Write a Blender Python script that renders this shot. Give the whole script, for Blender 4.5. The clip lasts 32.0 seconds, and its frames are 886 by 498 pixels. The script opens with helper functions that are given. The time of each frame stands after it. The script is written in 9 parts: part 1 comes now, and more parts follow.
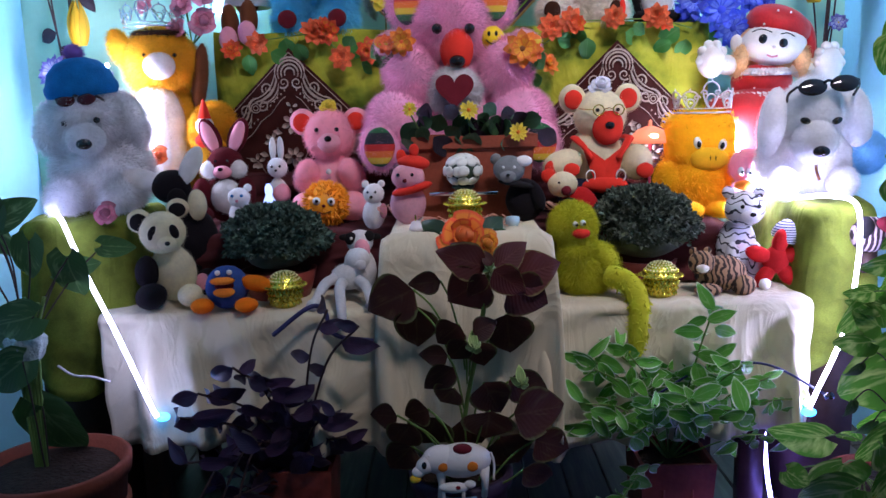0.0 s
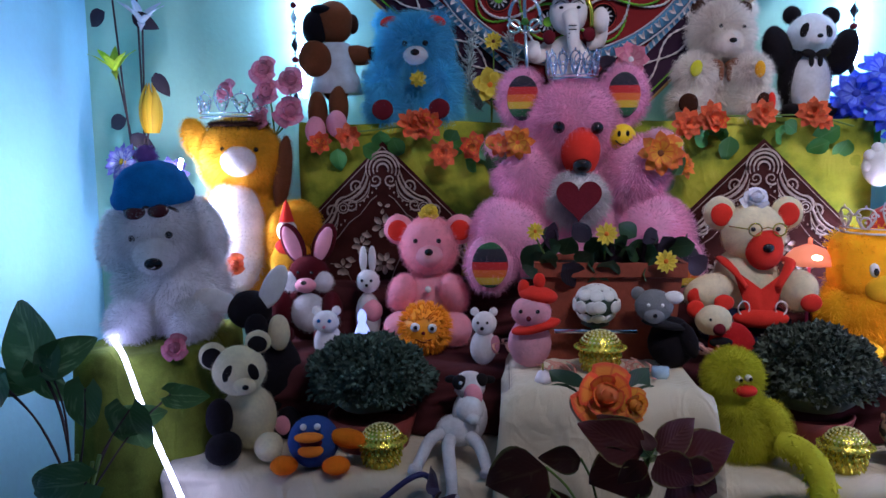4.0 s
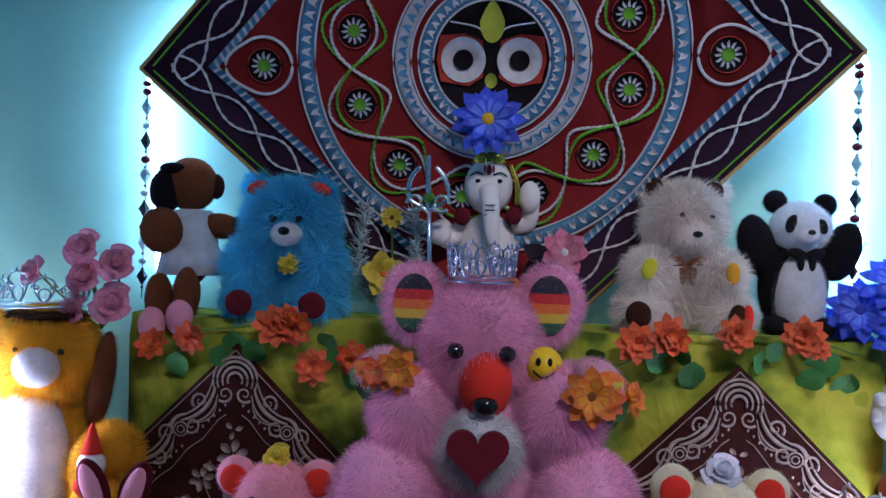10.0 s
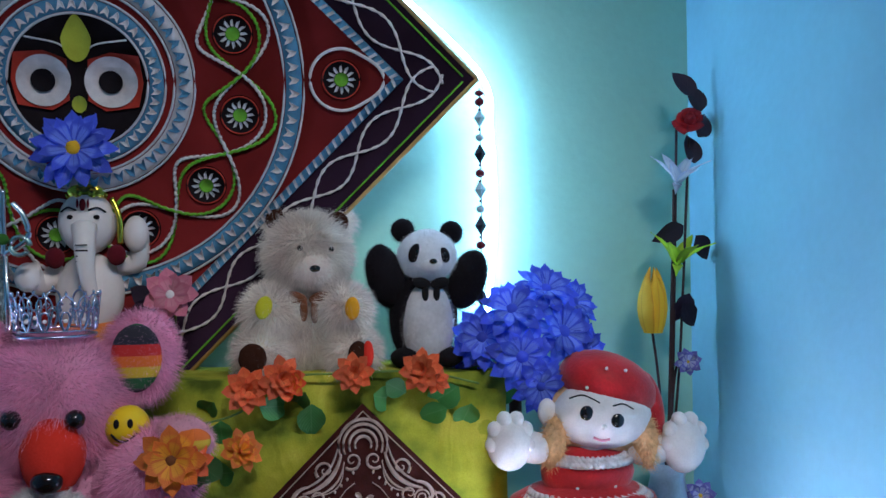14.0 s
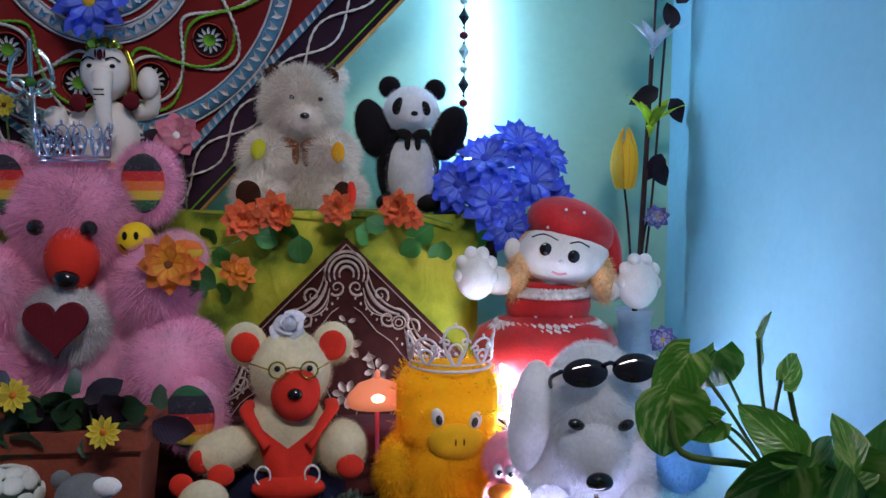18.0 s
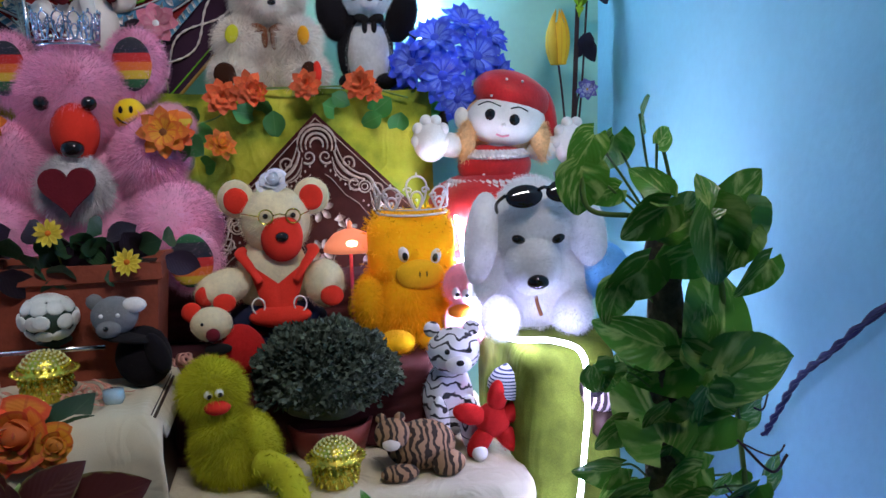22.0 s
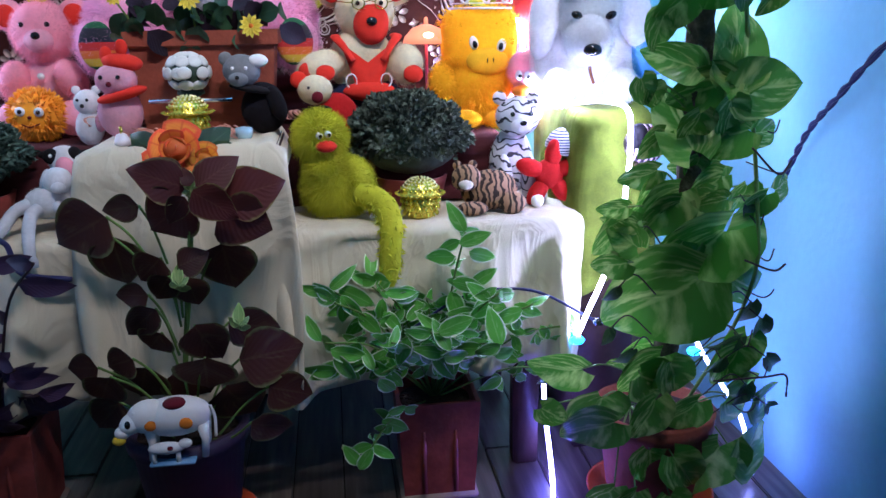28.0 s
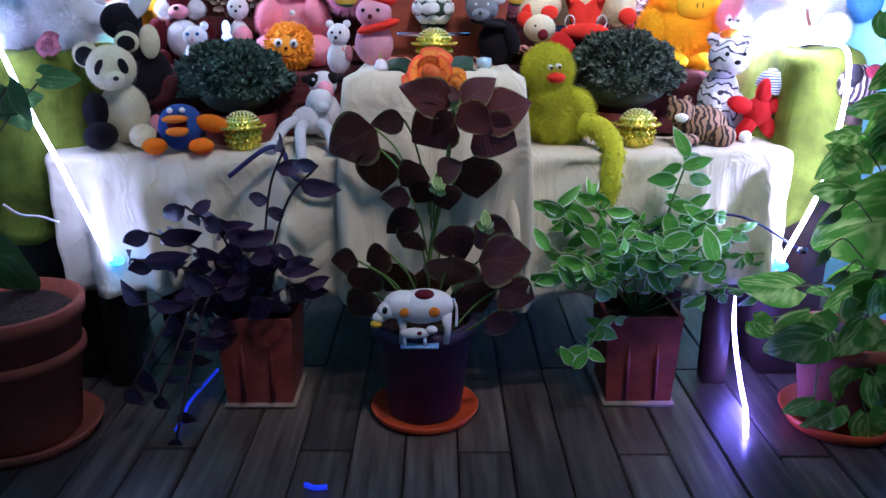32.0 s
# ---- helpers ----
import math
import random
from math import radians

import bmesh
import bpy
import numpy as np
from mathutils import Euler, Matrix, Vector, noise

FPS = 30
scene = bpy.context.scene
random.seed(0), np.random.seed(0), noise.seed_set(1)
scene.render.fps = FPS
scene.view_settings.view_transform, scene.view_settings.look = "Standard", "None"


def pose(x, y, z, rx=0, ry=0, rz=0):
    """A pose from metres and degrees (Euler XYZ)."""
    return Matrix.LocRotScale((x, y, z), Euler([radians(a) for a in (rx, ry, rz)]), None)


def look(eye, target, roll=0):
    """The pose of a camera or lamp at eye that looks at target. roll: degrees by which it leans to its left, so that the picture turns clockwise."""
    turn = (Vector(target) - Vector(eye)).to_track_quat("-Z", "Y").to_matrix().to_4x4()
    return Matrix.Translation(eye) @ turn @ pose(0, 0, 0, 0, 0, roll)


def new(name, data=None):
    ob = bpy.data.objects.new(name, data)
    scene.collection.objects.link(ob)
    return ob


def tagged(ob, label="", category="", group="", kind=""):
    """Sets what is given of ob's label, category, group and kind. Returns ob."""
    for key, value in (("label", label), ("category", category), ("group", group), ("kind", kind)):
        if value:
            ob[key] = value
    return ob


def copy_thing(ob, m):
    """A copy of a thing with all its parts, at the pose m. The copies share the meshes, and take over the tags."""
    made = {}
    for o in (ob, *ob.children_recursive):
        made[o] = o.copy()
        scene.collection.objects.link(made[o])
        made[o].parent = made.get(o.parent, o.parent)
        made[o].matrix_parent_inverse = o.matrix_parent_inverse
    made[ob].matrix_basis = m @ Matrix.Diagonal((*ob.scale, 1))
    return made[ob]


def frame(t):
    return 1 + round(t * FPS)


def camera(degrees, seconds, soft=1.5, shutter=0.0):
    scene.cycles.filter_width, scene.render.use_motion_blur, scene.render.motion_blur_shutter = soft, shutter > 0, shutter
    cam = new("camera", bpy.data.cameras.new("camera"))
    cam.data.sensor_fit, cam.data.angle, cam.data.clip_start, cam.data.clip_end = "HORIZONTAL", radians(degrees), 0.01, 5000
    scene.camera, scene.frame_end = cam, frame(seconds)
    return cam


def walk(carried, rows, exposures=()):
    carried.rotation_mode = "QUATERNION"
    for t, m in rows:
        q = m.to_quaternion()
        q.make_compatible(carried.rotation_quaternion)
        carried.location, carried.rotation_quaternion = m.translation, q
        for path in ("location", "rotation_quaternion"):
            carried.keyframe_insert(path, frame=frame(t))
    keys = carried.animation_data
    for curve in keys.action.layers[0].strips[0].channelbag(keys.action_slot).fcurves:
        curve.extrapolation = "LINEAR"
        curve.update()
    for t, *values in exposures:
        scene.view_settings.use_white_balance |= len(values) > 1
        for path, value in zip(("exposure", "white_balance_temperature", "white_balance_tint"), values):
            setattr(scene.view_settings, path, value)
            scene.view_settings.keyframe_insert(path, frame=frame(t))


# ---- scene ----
cam = camera(57.4, 32.0)
PATH = [
    (0, (0.033, -0.006, 0.955), (0.007, 1.961, 0.596), -1.5),
    (0.5, (0.011, -0.006, 0.957), (-0.011, 1.962, 0.602), -1.6),
    (1, (-0.027, 0.002, 0.961), (-0.093, 1.976, 0.646), -1.5),
    (1.5, (-0.039, 0.036, 0.973), (-0.178, 2.009, 0.678), -0.6),
    (2, (-0.046, 0.083, 1.016), (-0.224, 2.054, 0.729), 0.1),
    (2.5, (-0.062, 0.143, 1.043), (-0.248, 2.114, 0.76), 0.4),
    (4.5, (-0.122, 0.36, 1.124), (-0.254, 2.342, 0.893), -0.6),
    (5, (-0.069, 0.412, 1.15), (-0.189, 2.398, 0.953), -0.1),
    (5.5, (-0.029, 0.441, 1.163), (-0.153, 2.429, 0.979), 0.1),
    (6, (0.018, 0.456, 1.172), (-0.134, 2.444, 1.016), 0.5),
    (6.5, (0.03, 0.479, 1.188), (-0.128, 2.468, 1.058), 0.9),
    (7, (0.001, 0.546, 1.215), (-0.147, 2.537, 1.108), 1.4),
    (7.5, (-0.05, 0.588, 1.23), (-0.188, 2.582, 1.153), 1.8),
    (8, (-0.062, 0.625, 1.249), (-0.198, 2.62, 1.201), 1.8),
    (8.5, (-0.04, 0.679, 1.266), (-0.172, 2.675, 1.226), 1.7),
    (9, (0.02, 0.749, 1.277), (-0.12, 2.744, 1.251), 1.8),
    (9.5, (0.063, 0.777, 1.284), (-0.083, 2.772, 1.266), 1.8),
    (10, (0.072, 0.801, 1.296), (-0.074, 2.795, 1.283), 1.8),
    (10.5, (0.081, 0.833, 1.308), (-0.022, 2.83, 1.341), 1.6),
    (11, (0.092, 0.864, 1.314), (0.048, 2.863, 1.362), 1.1),
    (11.5, (0.15, 0.881, 1.33), (0.125, 2.881, 1.37), 1.1),
    (12, (0.238, 0.888, 1.329), (0.235, 2.887, 1.38), 1.1),
    (12.5, (0.304, 0.878, 1.334), (0.331, 2.878, 1.378), 1.1),
    (13, (0.349, 0.865, 1.323), (0.504, 2.859, 1.37), 0.6),
    (13.5, (0.37, 0.872, 1.324), (0.632, 2.854, 1.371), 0.1),
    (14, (0.364, 0.89, 1.332), (0.743, 2.853, 1.368), -0.6),
    (14.5, (0.386, 0.887, 1.33), (0.795, 2.845, 1.342), -0.7),
    (16.5, (0.533, 0.799, 1.238), (0.724, 2.788, 1.157), 0.6),
    (17, (0.499, 0.77, 1.224), (0.699, 2.756, 1.105), 0.4),
    (17.5, (0.477, 0.75, 1.207), (0.703, 2.732, 1.059), 0.4),
    (18, (0.49, 0.729, 1.195), (0.719, 2.711, 1.047), 0.4),
    (18.5, (0.526, 0.706, 1.185), (0.726, 2.687, 0.994), 0.6),
    (19, (0.504, 0.681, 1.164), (0.717, 2.656, 0.928), 0.2),
    (19.5, (0.46, 0.654, 1.154), (0.727, 2.615, 0.866), -0.9),
    (20, (0.44, 0.635, 1.142), (0.773, 2.582, 0.832), -1.7),
    (20.5, (0.455, 0.604, 1.128), (0.798, 2.548, 0.809), -1.8),
    (21, (0.473, 0.558, 1.108), (0.813, 2.503, 0.791), -1.6),
    (21.5, (0.466, 0.536, 1.102), (0.805, 2.48, 0.78), -1.6),
    (22, (0.442, 0.501, 1.092), (0.785, 2.444, 0.765), -1.6),
    (22.5, (0.433, 0.473, 1.074), (0.778, 2.416, 0.747), -1.7),
    (23, (0.452, 0.441, 1.054), (0.792, 2.382, 0.715), -1.6),
    (23.5, (0.454, 0.422, 1.031), (0.749, 2.365, 0.662), -0.6),
    (24, (0.436, 0.402, 1.024), (0.707, 2.344, 0.635), -0.3),
    (24.5, (0.402, 0.379, 1.008), (0.68, 2.315, 0.59), -0.8),
    (26.5, (0.377, 0.245, 0.933), (0.624, 2.174, 0.464), -0.8),
    (27, (0.339, 0.241, 0.922), (0.582, 2.162, 0.423), -0.8),
    (27.5, (0.314, 0.233, 0.913), (0.571, 2.145, 0.385), -0.8),
    (28, (0.317, 0.206, 0.896), (0.573, 2.111, 0.344), -0.9),
    (28.5, (0.307, 0.185, 0.885), (0.566, 2.084, 0.315), -0.6),
    (29, (0.286, 0.151, 0.876), (0.521, 2.048, 0.288), -0.6),
    (29.5, (0.254, 0.139, 0.862), (0.47, 2.035, 0.262), -0.6),
    (30, (0.209, 0.135, 0.859), (0.415, 2.031, 0.255), -0.5),
    (30.5, (0.156, 0.125, 0.86), (0.346, 2.019, 0.245), -0.6),
    (31, (0.104, 0.109, 0.848), (0.276, 2.004, 0.23), -0.6),
    (31.5, (0.093, 0.081, 0.847), (0.183, 1.978, 0.22), -0.8),
    (32, (0.072, 0.039, 0.842), (0.077, 1.943, 0.23), -0.2),
]
walk(cam, [(t, look(eye, target, roll)) for t, eye, target, roll in PATH],
     [(0.0, 0.06, 5800, 18), (2.5, -0.32, 5500, 22), (6.0, -0.63, 5550, 22), (10.0, -0.80, 5400, 16), (14.0, -0.86, 5600, 6), (18.0, -0.80, 5850, 10), (21.0, -0.56, 5850, 8), (25.0, -0.05, 5600, 8), (29.0, 0.58, 5250, 14), (32.0, 0.75, 5300, 16)])

# ---- world and added front lamp ----
world = bpy.data.worlds.new("world")
scene.world = world
world.use_nodes = True
world.node_tree.nodes["Background"].inputs[0].default_value = (0.6, 0.75, 1.0, 1)
world.node_tree.nodes["Background"].inputs[1].default_value = 0.05


def area_lamp(name, m, sx, sy, watts, colour, spread=180):
    d = bpy.data.lights.new(name, "AREA")
    d.shape, d.size, d.size_y, d.energy, d.color = "RECTANGLE", sx, sy, watts, colour
    d.spread = radians(spread)
    ob = new(name, d)
    ob.matrix_world = m
    return ob


# unseen lamp added under the ceiling for front light, narrow beam on the display
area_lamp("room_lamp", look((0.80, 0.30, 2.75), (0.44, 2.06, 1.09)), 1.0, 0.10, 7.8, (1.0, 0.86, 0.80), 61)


# ---- materials ----
def principled(name):
    m = bpy.data.materials.new(name)
    m.use_nodes = True
    nt = m.node_tree
    return m, nt, nt.nodes["Principled BSDF"]


def ramp(nt, stops):
    r = nt.nodes.new("ShaderNodeValToRGB")
    e = r.color_ramp.elements
    while len(e) < len(stops):
        e.new(0.5)
    for k, (p, c) in zip(e, stops):
        k.position, k.color = p, (*c, 1)
    return r


def dim(c, k):
    return tuple(min(1.0, max(0.0, a * k)) for a in c)


def mat(name, col, rough=0.8, var=0.18, scale=14.0, bump=0.25, fine=220.0, metal=0.0, sheen=0.0, island=0.0, spec=0.22, dist=0.003):
    """Plain surface with variation at two scales, a fine relief and, where asked, a shade of its own for each strand."""
    m, nt, b = principled(name)
    tc = nt.nodes.new("ShaderNodeTexCoord")
    n1, n2 = nt.nodes.new("ShaderNodeTexNoise"), nt.nodes.new("ShaderNodeTexNoise")
    n1.inputs["Scale"].default_value, n1.inputs["Detail"].default_value = scale, 4
    n2.inputs["Scale"].default_value, n2.inputs["Detail"].default_value = fine, 3
    for n in (n1, n2):
        nt.links.new(tc.outputs["Object"], n.inputs["Vector"])
    r = ramp(nt, [(0.3, dim(col, 1 - var)), (0.7, dim(col, 1 + var))])
    nt.links.new(n1.outputs[0], r.inputs[0])
    last = r.outputs[0]
    hs = nt.nodes.new("ShaderNodeHueSaturation")
    mr = nt.nodes.new("ShaderNodeMapRange")
    mr.inputs["To Min"].default_value, mr.inputs["To Max"].default_value = 1 - var * 0.8, 1 + var * 0.8
    nt.links.new(n2.outputs[0], mr.inputs["Value"])
    nt.links.new(mr.outputs[0], hs.inputs["Value"])
    nt.links.new(last, hs.inputs["Color"])
    last = hs.outputs[0]
    if island:
        g = nt.nodes.new("ShaderNodeNewGeometry")
        h2 = nt.nodes.new("ShaderNodeHueSaturation")
        m2 = nt.nodes.new("ShaderNodeMapRange")
        m2.inputs["To Min"].default_value, m2.inputs["To Max"].default_value = 1 - island, 1 + island
        nt.links.new(g.outputs["Random Per Island"], m2.inputs["Value"])
        nt.links.new(m2.outputs[0], h2.inputs["Value"])
        nt.links.new(last, h2.inputs["Color"])
        last = h2.outputs[0]
    nt.links.new(last, b.inputs["Base Color"])
    b.inputs["Roughness"].default_value, b.inputs["Metallic"].default_value = rough, metal
    b.inputs["Specular IOR Level"].default_value = spec
    if sheen:
        b.inputs["Sheen Weight"].default_value = sheen
    if bump:
        bp = nt.nodes.new("ShaderNodeBump")
        bp.inputs["Strength"].default_value, bp.inputs["Distance"].default_value = bump, dist
        nt.links.new(n2.outputs[0], bp.inputs["Height"])
        nt.links.new(bp.outputs[0], b.inputs["Normal"])
    return m


def plush(name, col, var=0.16):
    m = mat(name, col, 0.95, var, 18, 0.45, 160, sheen=0.06, island=0.16, spec=0.05, dist=0.004)
    nt = m.node_tree
    b, out = nt.nodes["Principled BSDF"], nt.nodes["Material Output"]
    tr, mx = nt.nodes.new("ShaderNodeBsdfTranslucent"), nt.nodes.new("ShaderNodeMixShader")
    mx.inputs[0].default_value = 0.35
    nt.links.new(b.inputs["Base Color"].links[0].from_socket, tr.inputs["Color"])
    nt.links.new(b.outputs[0], mx.inputs[1])
    nt.links.new(tr.outputs[0], mx.inputs[2])
    nt.links.new(mx.outputs[0], out.inputs["Surface"])
    return m


def creased(m, scale=9.0, depth=0.02):
    """Adds soft wrinkles of a used cloth to a material's relief."""
    nt = m.node_tree
    tc, mp, n = nt.nodes.new("ShaderNodeTexCoord"), nt.nodes.new("ShaderNodeMapping"), nt.nodes.new("ShaderNodeTexNoise")
    mp.inputs["Scale"].default_value = (1.0, 1.0, 0.45)
    n.inputs["Scale"].default_value, n.inputs["Detail"].default_value, n.inputs["Distortion"].default_value = scale, 2.5, 1.6
    nt.links.new(tc.outputs["Object"], mp.inputs["Vector"])
    nt.links.new(mp.outputs[0], n.inputs["Vector"])
    r = ramp(nt, [(0.42, (0, 0, 0)), (0.5, (1, 1, 1)), (0.58, (0.1, 0.1, 0.1)), (0.75, (0.8, 0.8, 0.8))])
    nt.links.new(n.outputs[0], r.inputs[0])
    bp = nt.nodes.new("ShaderNodeBump")
    bp.inputs["Strength"].default_value, bp.inputs["Distance"].default_value = 0.16, depth
    nt.links.new(r.outputs[0], bp.inputs["Height"])
    old = nt.nodes["Principled BSDF"].inputs["Normal"].links[0].from_node
    nt.links.new(bp.outputs[0], old.inputs["Normal"])
    return m


def felt(name, col):
    return mat(name, col, 0.92, 0.12, 25, 0.35, 300, sheen=0.04, spec=0.08, dist=0.002)


def glow(name, col, strength):
    m, nt, b = principled(name)
    b.inputs["Base Color"].default_value = (*col, 1)
    b.inputs["Emission Color"].default_value = (*col, 1)
    b.inputs["Emission Strength"].default_value = strength
    return m


def striped(name, dark, light, scale, axis="Z", dist=4.0, split=0.5):
    """Tiger or knit stripes, which run across the given axis of the thing."""
    m, nt, b = principled(name)
    tc, w = nt.nodes.new("ShaderNodeTexCoord"), nt.nodes.new("ShaderNodeTexWave")
    w.bands_direction = axis
    w.inputs["Scale"].default_value, w.inputs["Distortion"].default_value = scale, dist
    w.inputs["Detail"].default_value, w.inputs["Detail Scale"].default_value = 2, 1.5
    nt.links.new(tc.outputs["Object"], w.inputs["Vector"])
    r = ramp(nt, [(split - 0.06, dark), (split + 0.06, light)])
    nt.links.new(w.outputs[0], r.inputs[0])
    nt.links.new(r.outputs[0], b.inputs["Base Color"])
    b.inputs["Roughness"].default_value = 0.9
    return m


def leafy(name, mid, edge, vein, streak=0.0, where=0.8, rough=0.35):
    """A leaf by its own length and width: margin of another colour, midrib, side veins and pale streaks."""
    m, nt, b = principled(name)
    uv = nt.nodes.new("ShaderNodeUVMap")
    sx = nt.nodes.new("ShaderNodeSeparateXYZ")
    nt.links.new(uv.outputs[0], sx.inputs[0])

    def mth(op, a, c=None):
        n = nt.nodes.new("ShaderNodeMath")
        n.operation = op
        for i, v in enumerate((a, c)):
            if v is not None:
                if isinstance(v, float):
                    n.inputs[i].default_value = v
                else:
                    nt.links.new(v, n.inputs[i])
        return n.outputs[0]

    tc = nt.nodes.new("ShaderNodeTexCoord")
    nz = nt.nodes.new("ShaderNodeTexNoise")
    nz.inputs["Scale"].default_value, nz.inputs["Detail"].default_value = 45, 3
    nt.links.new(tc.outputs["Object"], nz.inputs["Vector"])
    across = mth("ABSOLUTE", mth("SUBTRACT", sx.outputs[0], 0.5))
    rim = mth("ADD", mth("MULTIPLY", across, 2.0), mth("MULTIPLY", mth("SUBTRACT", nz.outputs[0], 0.5), 0.35))
    tip = mth("MAXIMUM", rim, mth("MULTIPLY", sx.outputs[1], 0.9))
    r = ramp(nt, [(where - 0.07, mid), (where + 0.05, edge)])
    nt.links.new(tip, r.inputs[0])
    col = r.outputs[0]
    if streak:
        n2 = nt.nodes.new("ShaderNodeTexNoise")
        mp = nt.nodes.new("ShaderNodeMapping")
        mp.inputs["Scale"].default_value = (2.3, 1.3, 1)
        ang = nt.nodes.new("ShaderNodeCombineXYZ")
        nt.links.new(mth("ADD", mth("MULTIPLY", across, 1.6), mth("ADD", mth("MULTIPLY", sx.outputs[1], -0.8), mth("MULTIPLY", sx.outputs[0], 0.9))), ang.inputs[0])
        nt.links.new(sx.outputs[1], ang.inputs[1])
        oi = nt.nodes.new("ShaderNodeObjectInfo")
        nt.links.new(mth("MULTIPLY", oi.outputs["Random"], 40.0), ang.inputs[2])
        nt.links.new(ang.outputs[0], mp.inputs["Vector"])
        nt.links.new(mp.outputs[0], n2.inputs["Vector"])
        n2.inputs["Scale"].default_value, n2.inputs["Detail"].default_value = 2.1, 5
        rs = ramp(nt, [(0.60 - streak * 0.2, (0, 0, 0)), (0.76 - streak * 0.15, (1, 1, 1))])
        nt.links.new(n2.outputs[0], rs.inputs[0])
        mx = nt.nodes.new("ShaderNodeMix")
        mx.data_type = "RGBA"
        nt.links.new(rs.outputs[0], mx.inputs["Factor"])
        nt.links.new(col, mx.inputs["A"])
        mx.inputs["B"].default_value = (*vein, 1)
        col = mx.outputs["Result"]
    rib = ramp(nt, [(0.012, (1, 1, 1)), (0.035, (0, 0, 0))])
    nt.links.new(across, rib.inputs[0])
    m3 = nt.nodes.new("ShaderNodeMix")
    m3.data_type = "RGBA"
    nt.links.new(mth("MULTIPLY", rib.outputs[0], 0.55), m3.inputs["Factor"])
    nt.links.new(col, m3.inputs["A"])
    m3.inputs["B"].default_value = (*vein, 1)
    oi = nt.nodes.new("ShaderNodeObjectInfo")
    hs = nt.nodes.new("ShaderNodeHueSaturation")
    mr = nt.nodes.new("ShaderNodeMapRange")
    mr.inputs["To Min"].default_value, mr.inputs["To Max"].default_value = 0.75, 1.35
    nt.links.new(oi.outputs["Random"], mr.inputs["Value"])
    nt.links.new(mr.outputs[0], hs.inputs["Value"])
    nt.links.new(m3.outputs["Result"], hs.inputs["Color"])
    nt.links.new(hs.outputs[0], b.inputs["Base Color"])
    b.inputs["Roughness"].default_value = rough
    b.inputs["Transmission Weight"].default_value = 0.0
    bp = nt.nodes.new("ShaderNodeBump")
    bp.inputs["Strength"].default_value, bp.inputs["Distance"].default_value = 0.16, 0.002
    w = nt.nodes.new("ShaderNodeTexWave")
    w.inputs["Scale"].default_value, w.inputs["Distortion"].default_value = 3.0, 1.0
    cv = nt.nodes.new("ShaderNodeCombineXYZ")
    nt.links.new(mth("ADD", mth("MULTIPLY", across, -0.8), sx.outputs[1]), cv.inputs[0])
    nt.links.new(cv.outputs[0], w.inputs["Vector"])
    nt.links.new(w.outputs[0], bp.inputs["Height"])
    nt.links.new(bp.outputs[0], b.inputs["Normal"])
    tr, mx = nt.nodes.new("ShaderNodeBsdfTranslucent"), nt.nodes.new("ShaderNodeMixShader")
    mx.inputs[0].default_value = 0.22
    nt.links.new(hs.outputs[0], tr.inputs["Color"])
    nt.links.new(b.outputs[0], mx.inputs[1])
    nt.links.new(tr.outputs[0], mx.inputs[2])
    nt.links.new(mx.outputs[0], nt.nodes["Material Output"].inputs["Surface"])
    return m


# ---- mesh building blocks: each gives (vertices, faces) ----
rng = np.random.default_rng(7)
UNIT = {}


def rot(rx=0, ry=0, rz=0):
    return np.array(Euler([radians(a) for a in (rx, ry, rz)]).to_matrix())


def unit_ball(sub):
    if sub not in UNIT:
        bm = bmesh.new()
        bmesh.ops.create_icosphere(bm, subdivisions=sub, radius=1)
        bm.verts.ensure_lookup_table()
        UNIT[sub] = (np.array([v.co[:] for v in bm.verts]), [tuple(v.index for v in f.verts) for f in bm.faces])
        bm.free()
    return UNIT[sub]


def join(*bits):
    vs, fs, k = [], [], 0
    for v, f in bits:
        vs.append(np.asarray(v, float))
        fs += [tuple(i + k for i in q) for q in f]
        k += len(v)
    return np.concatenate(vs), fs


def moved(data, at=(0, 0, 0), turn=None, size=1.0):
    v = np.asarray(data[0], float) * size
    if turn is not None:
        v = v @ rot(*turn).T
    return v + np.array(at), data[1]


def ball(c, r, turn=None, rough=0.03, sub=3, fur=0.0, n=0, droop=0.3, width=0.055):
    """A stuffed, slightly uneven ball; fur: the length of n short strands that stand off it."""
    u, f = unit_ball(sub)
    r = np.array((r, r, r) if np.isscalar(r) else r, float)
    ph = rng.random((3, 3)) * 6.28
    k = 1 + rough * (np.sin(u @ (rng.random((3, 3)) * 5 - 2.5) + ph[0]).sum(1) / 2 + np.sin(u * 7 + ph[1]).sum(1) / 3)
    v = u * r * k[:, None]
    R = rot(*turn) if turn is not None else np.eye(3)
    v = v @ R.T + np.array(c)
    if not n:
        return v, f
    n *= 2
    d = rng.normal(size=(n, 3))
    d /= np.linalg.norm(d, axis=1)[:, None]
    nn = d / r
    nn /= np.linalg.norm(nn, axis=1)[:, None]
    p = (d * r * 0.98) @ R.T + np.array(c)
    nn = nn @ R.T
    t = np.cross(nn, rng.normal(size=(n, 3)))
    t /= np.linalg.norm(t, axis=1)[:, None] + 1e-9
    side = np.cross(nn, t)
    ln = fur * (0.55 + 0.75 * rng.random(n))[:, None]
    tip = p + nn * ln + t * ln * 0.55 * rng.random(n)[:, None] + np.array((0, 0, -1)) * ln * droop
    w = fur * width * (0.7 + rng.random(n))[:, None]
    tri = np.stack([p - side * w, p + side * w, tip], 1).reshape(-1, 3)
    return join((v, f), (tri, [(3 * i, 3 * i + 1, 3 * i + 2) for i in range(n)]))


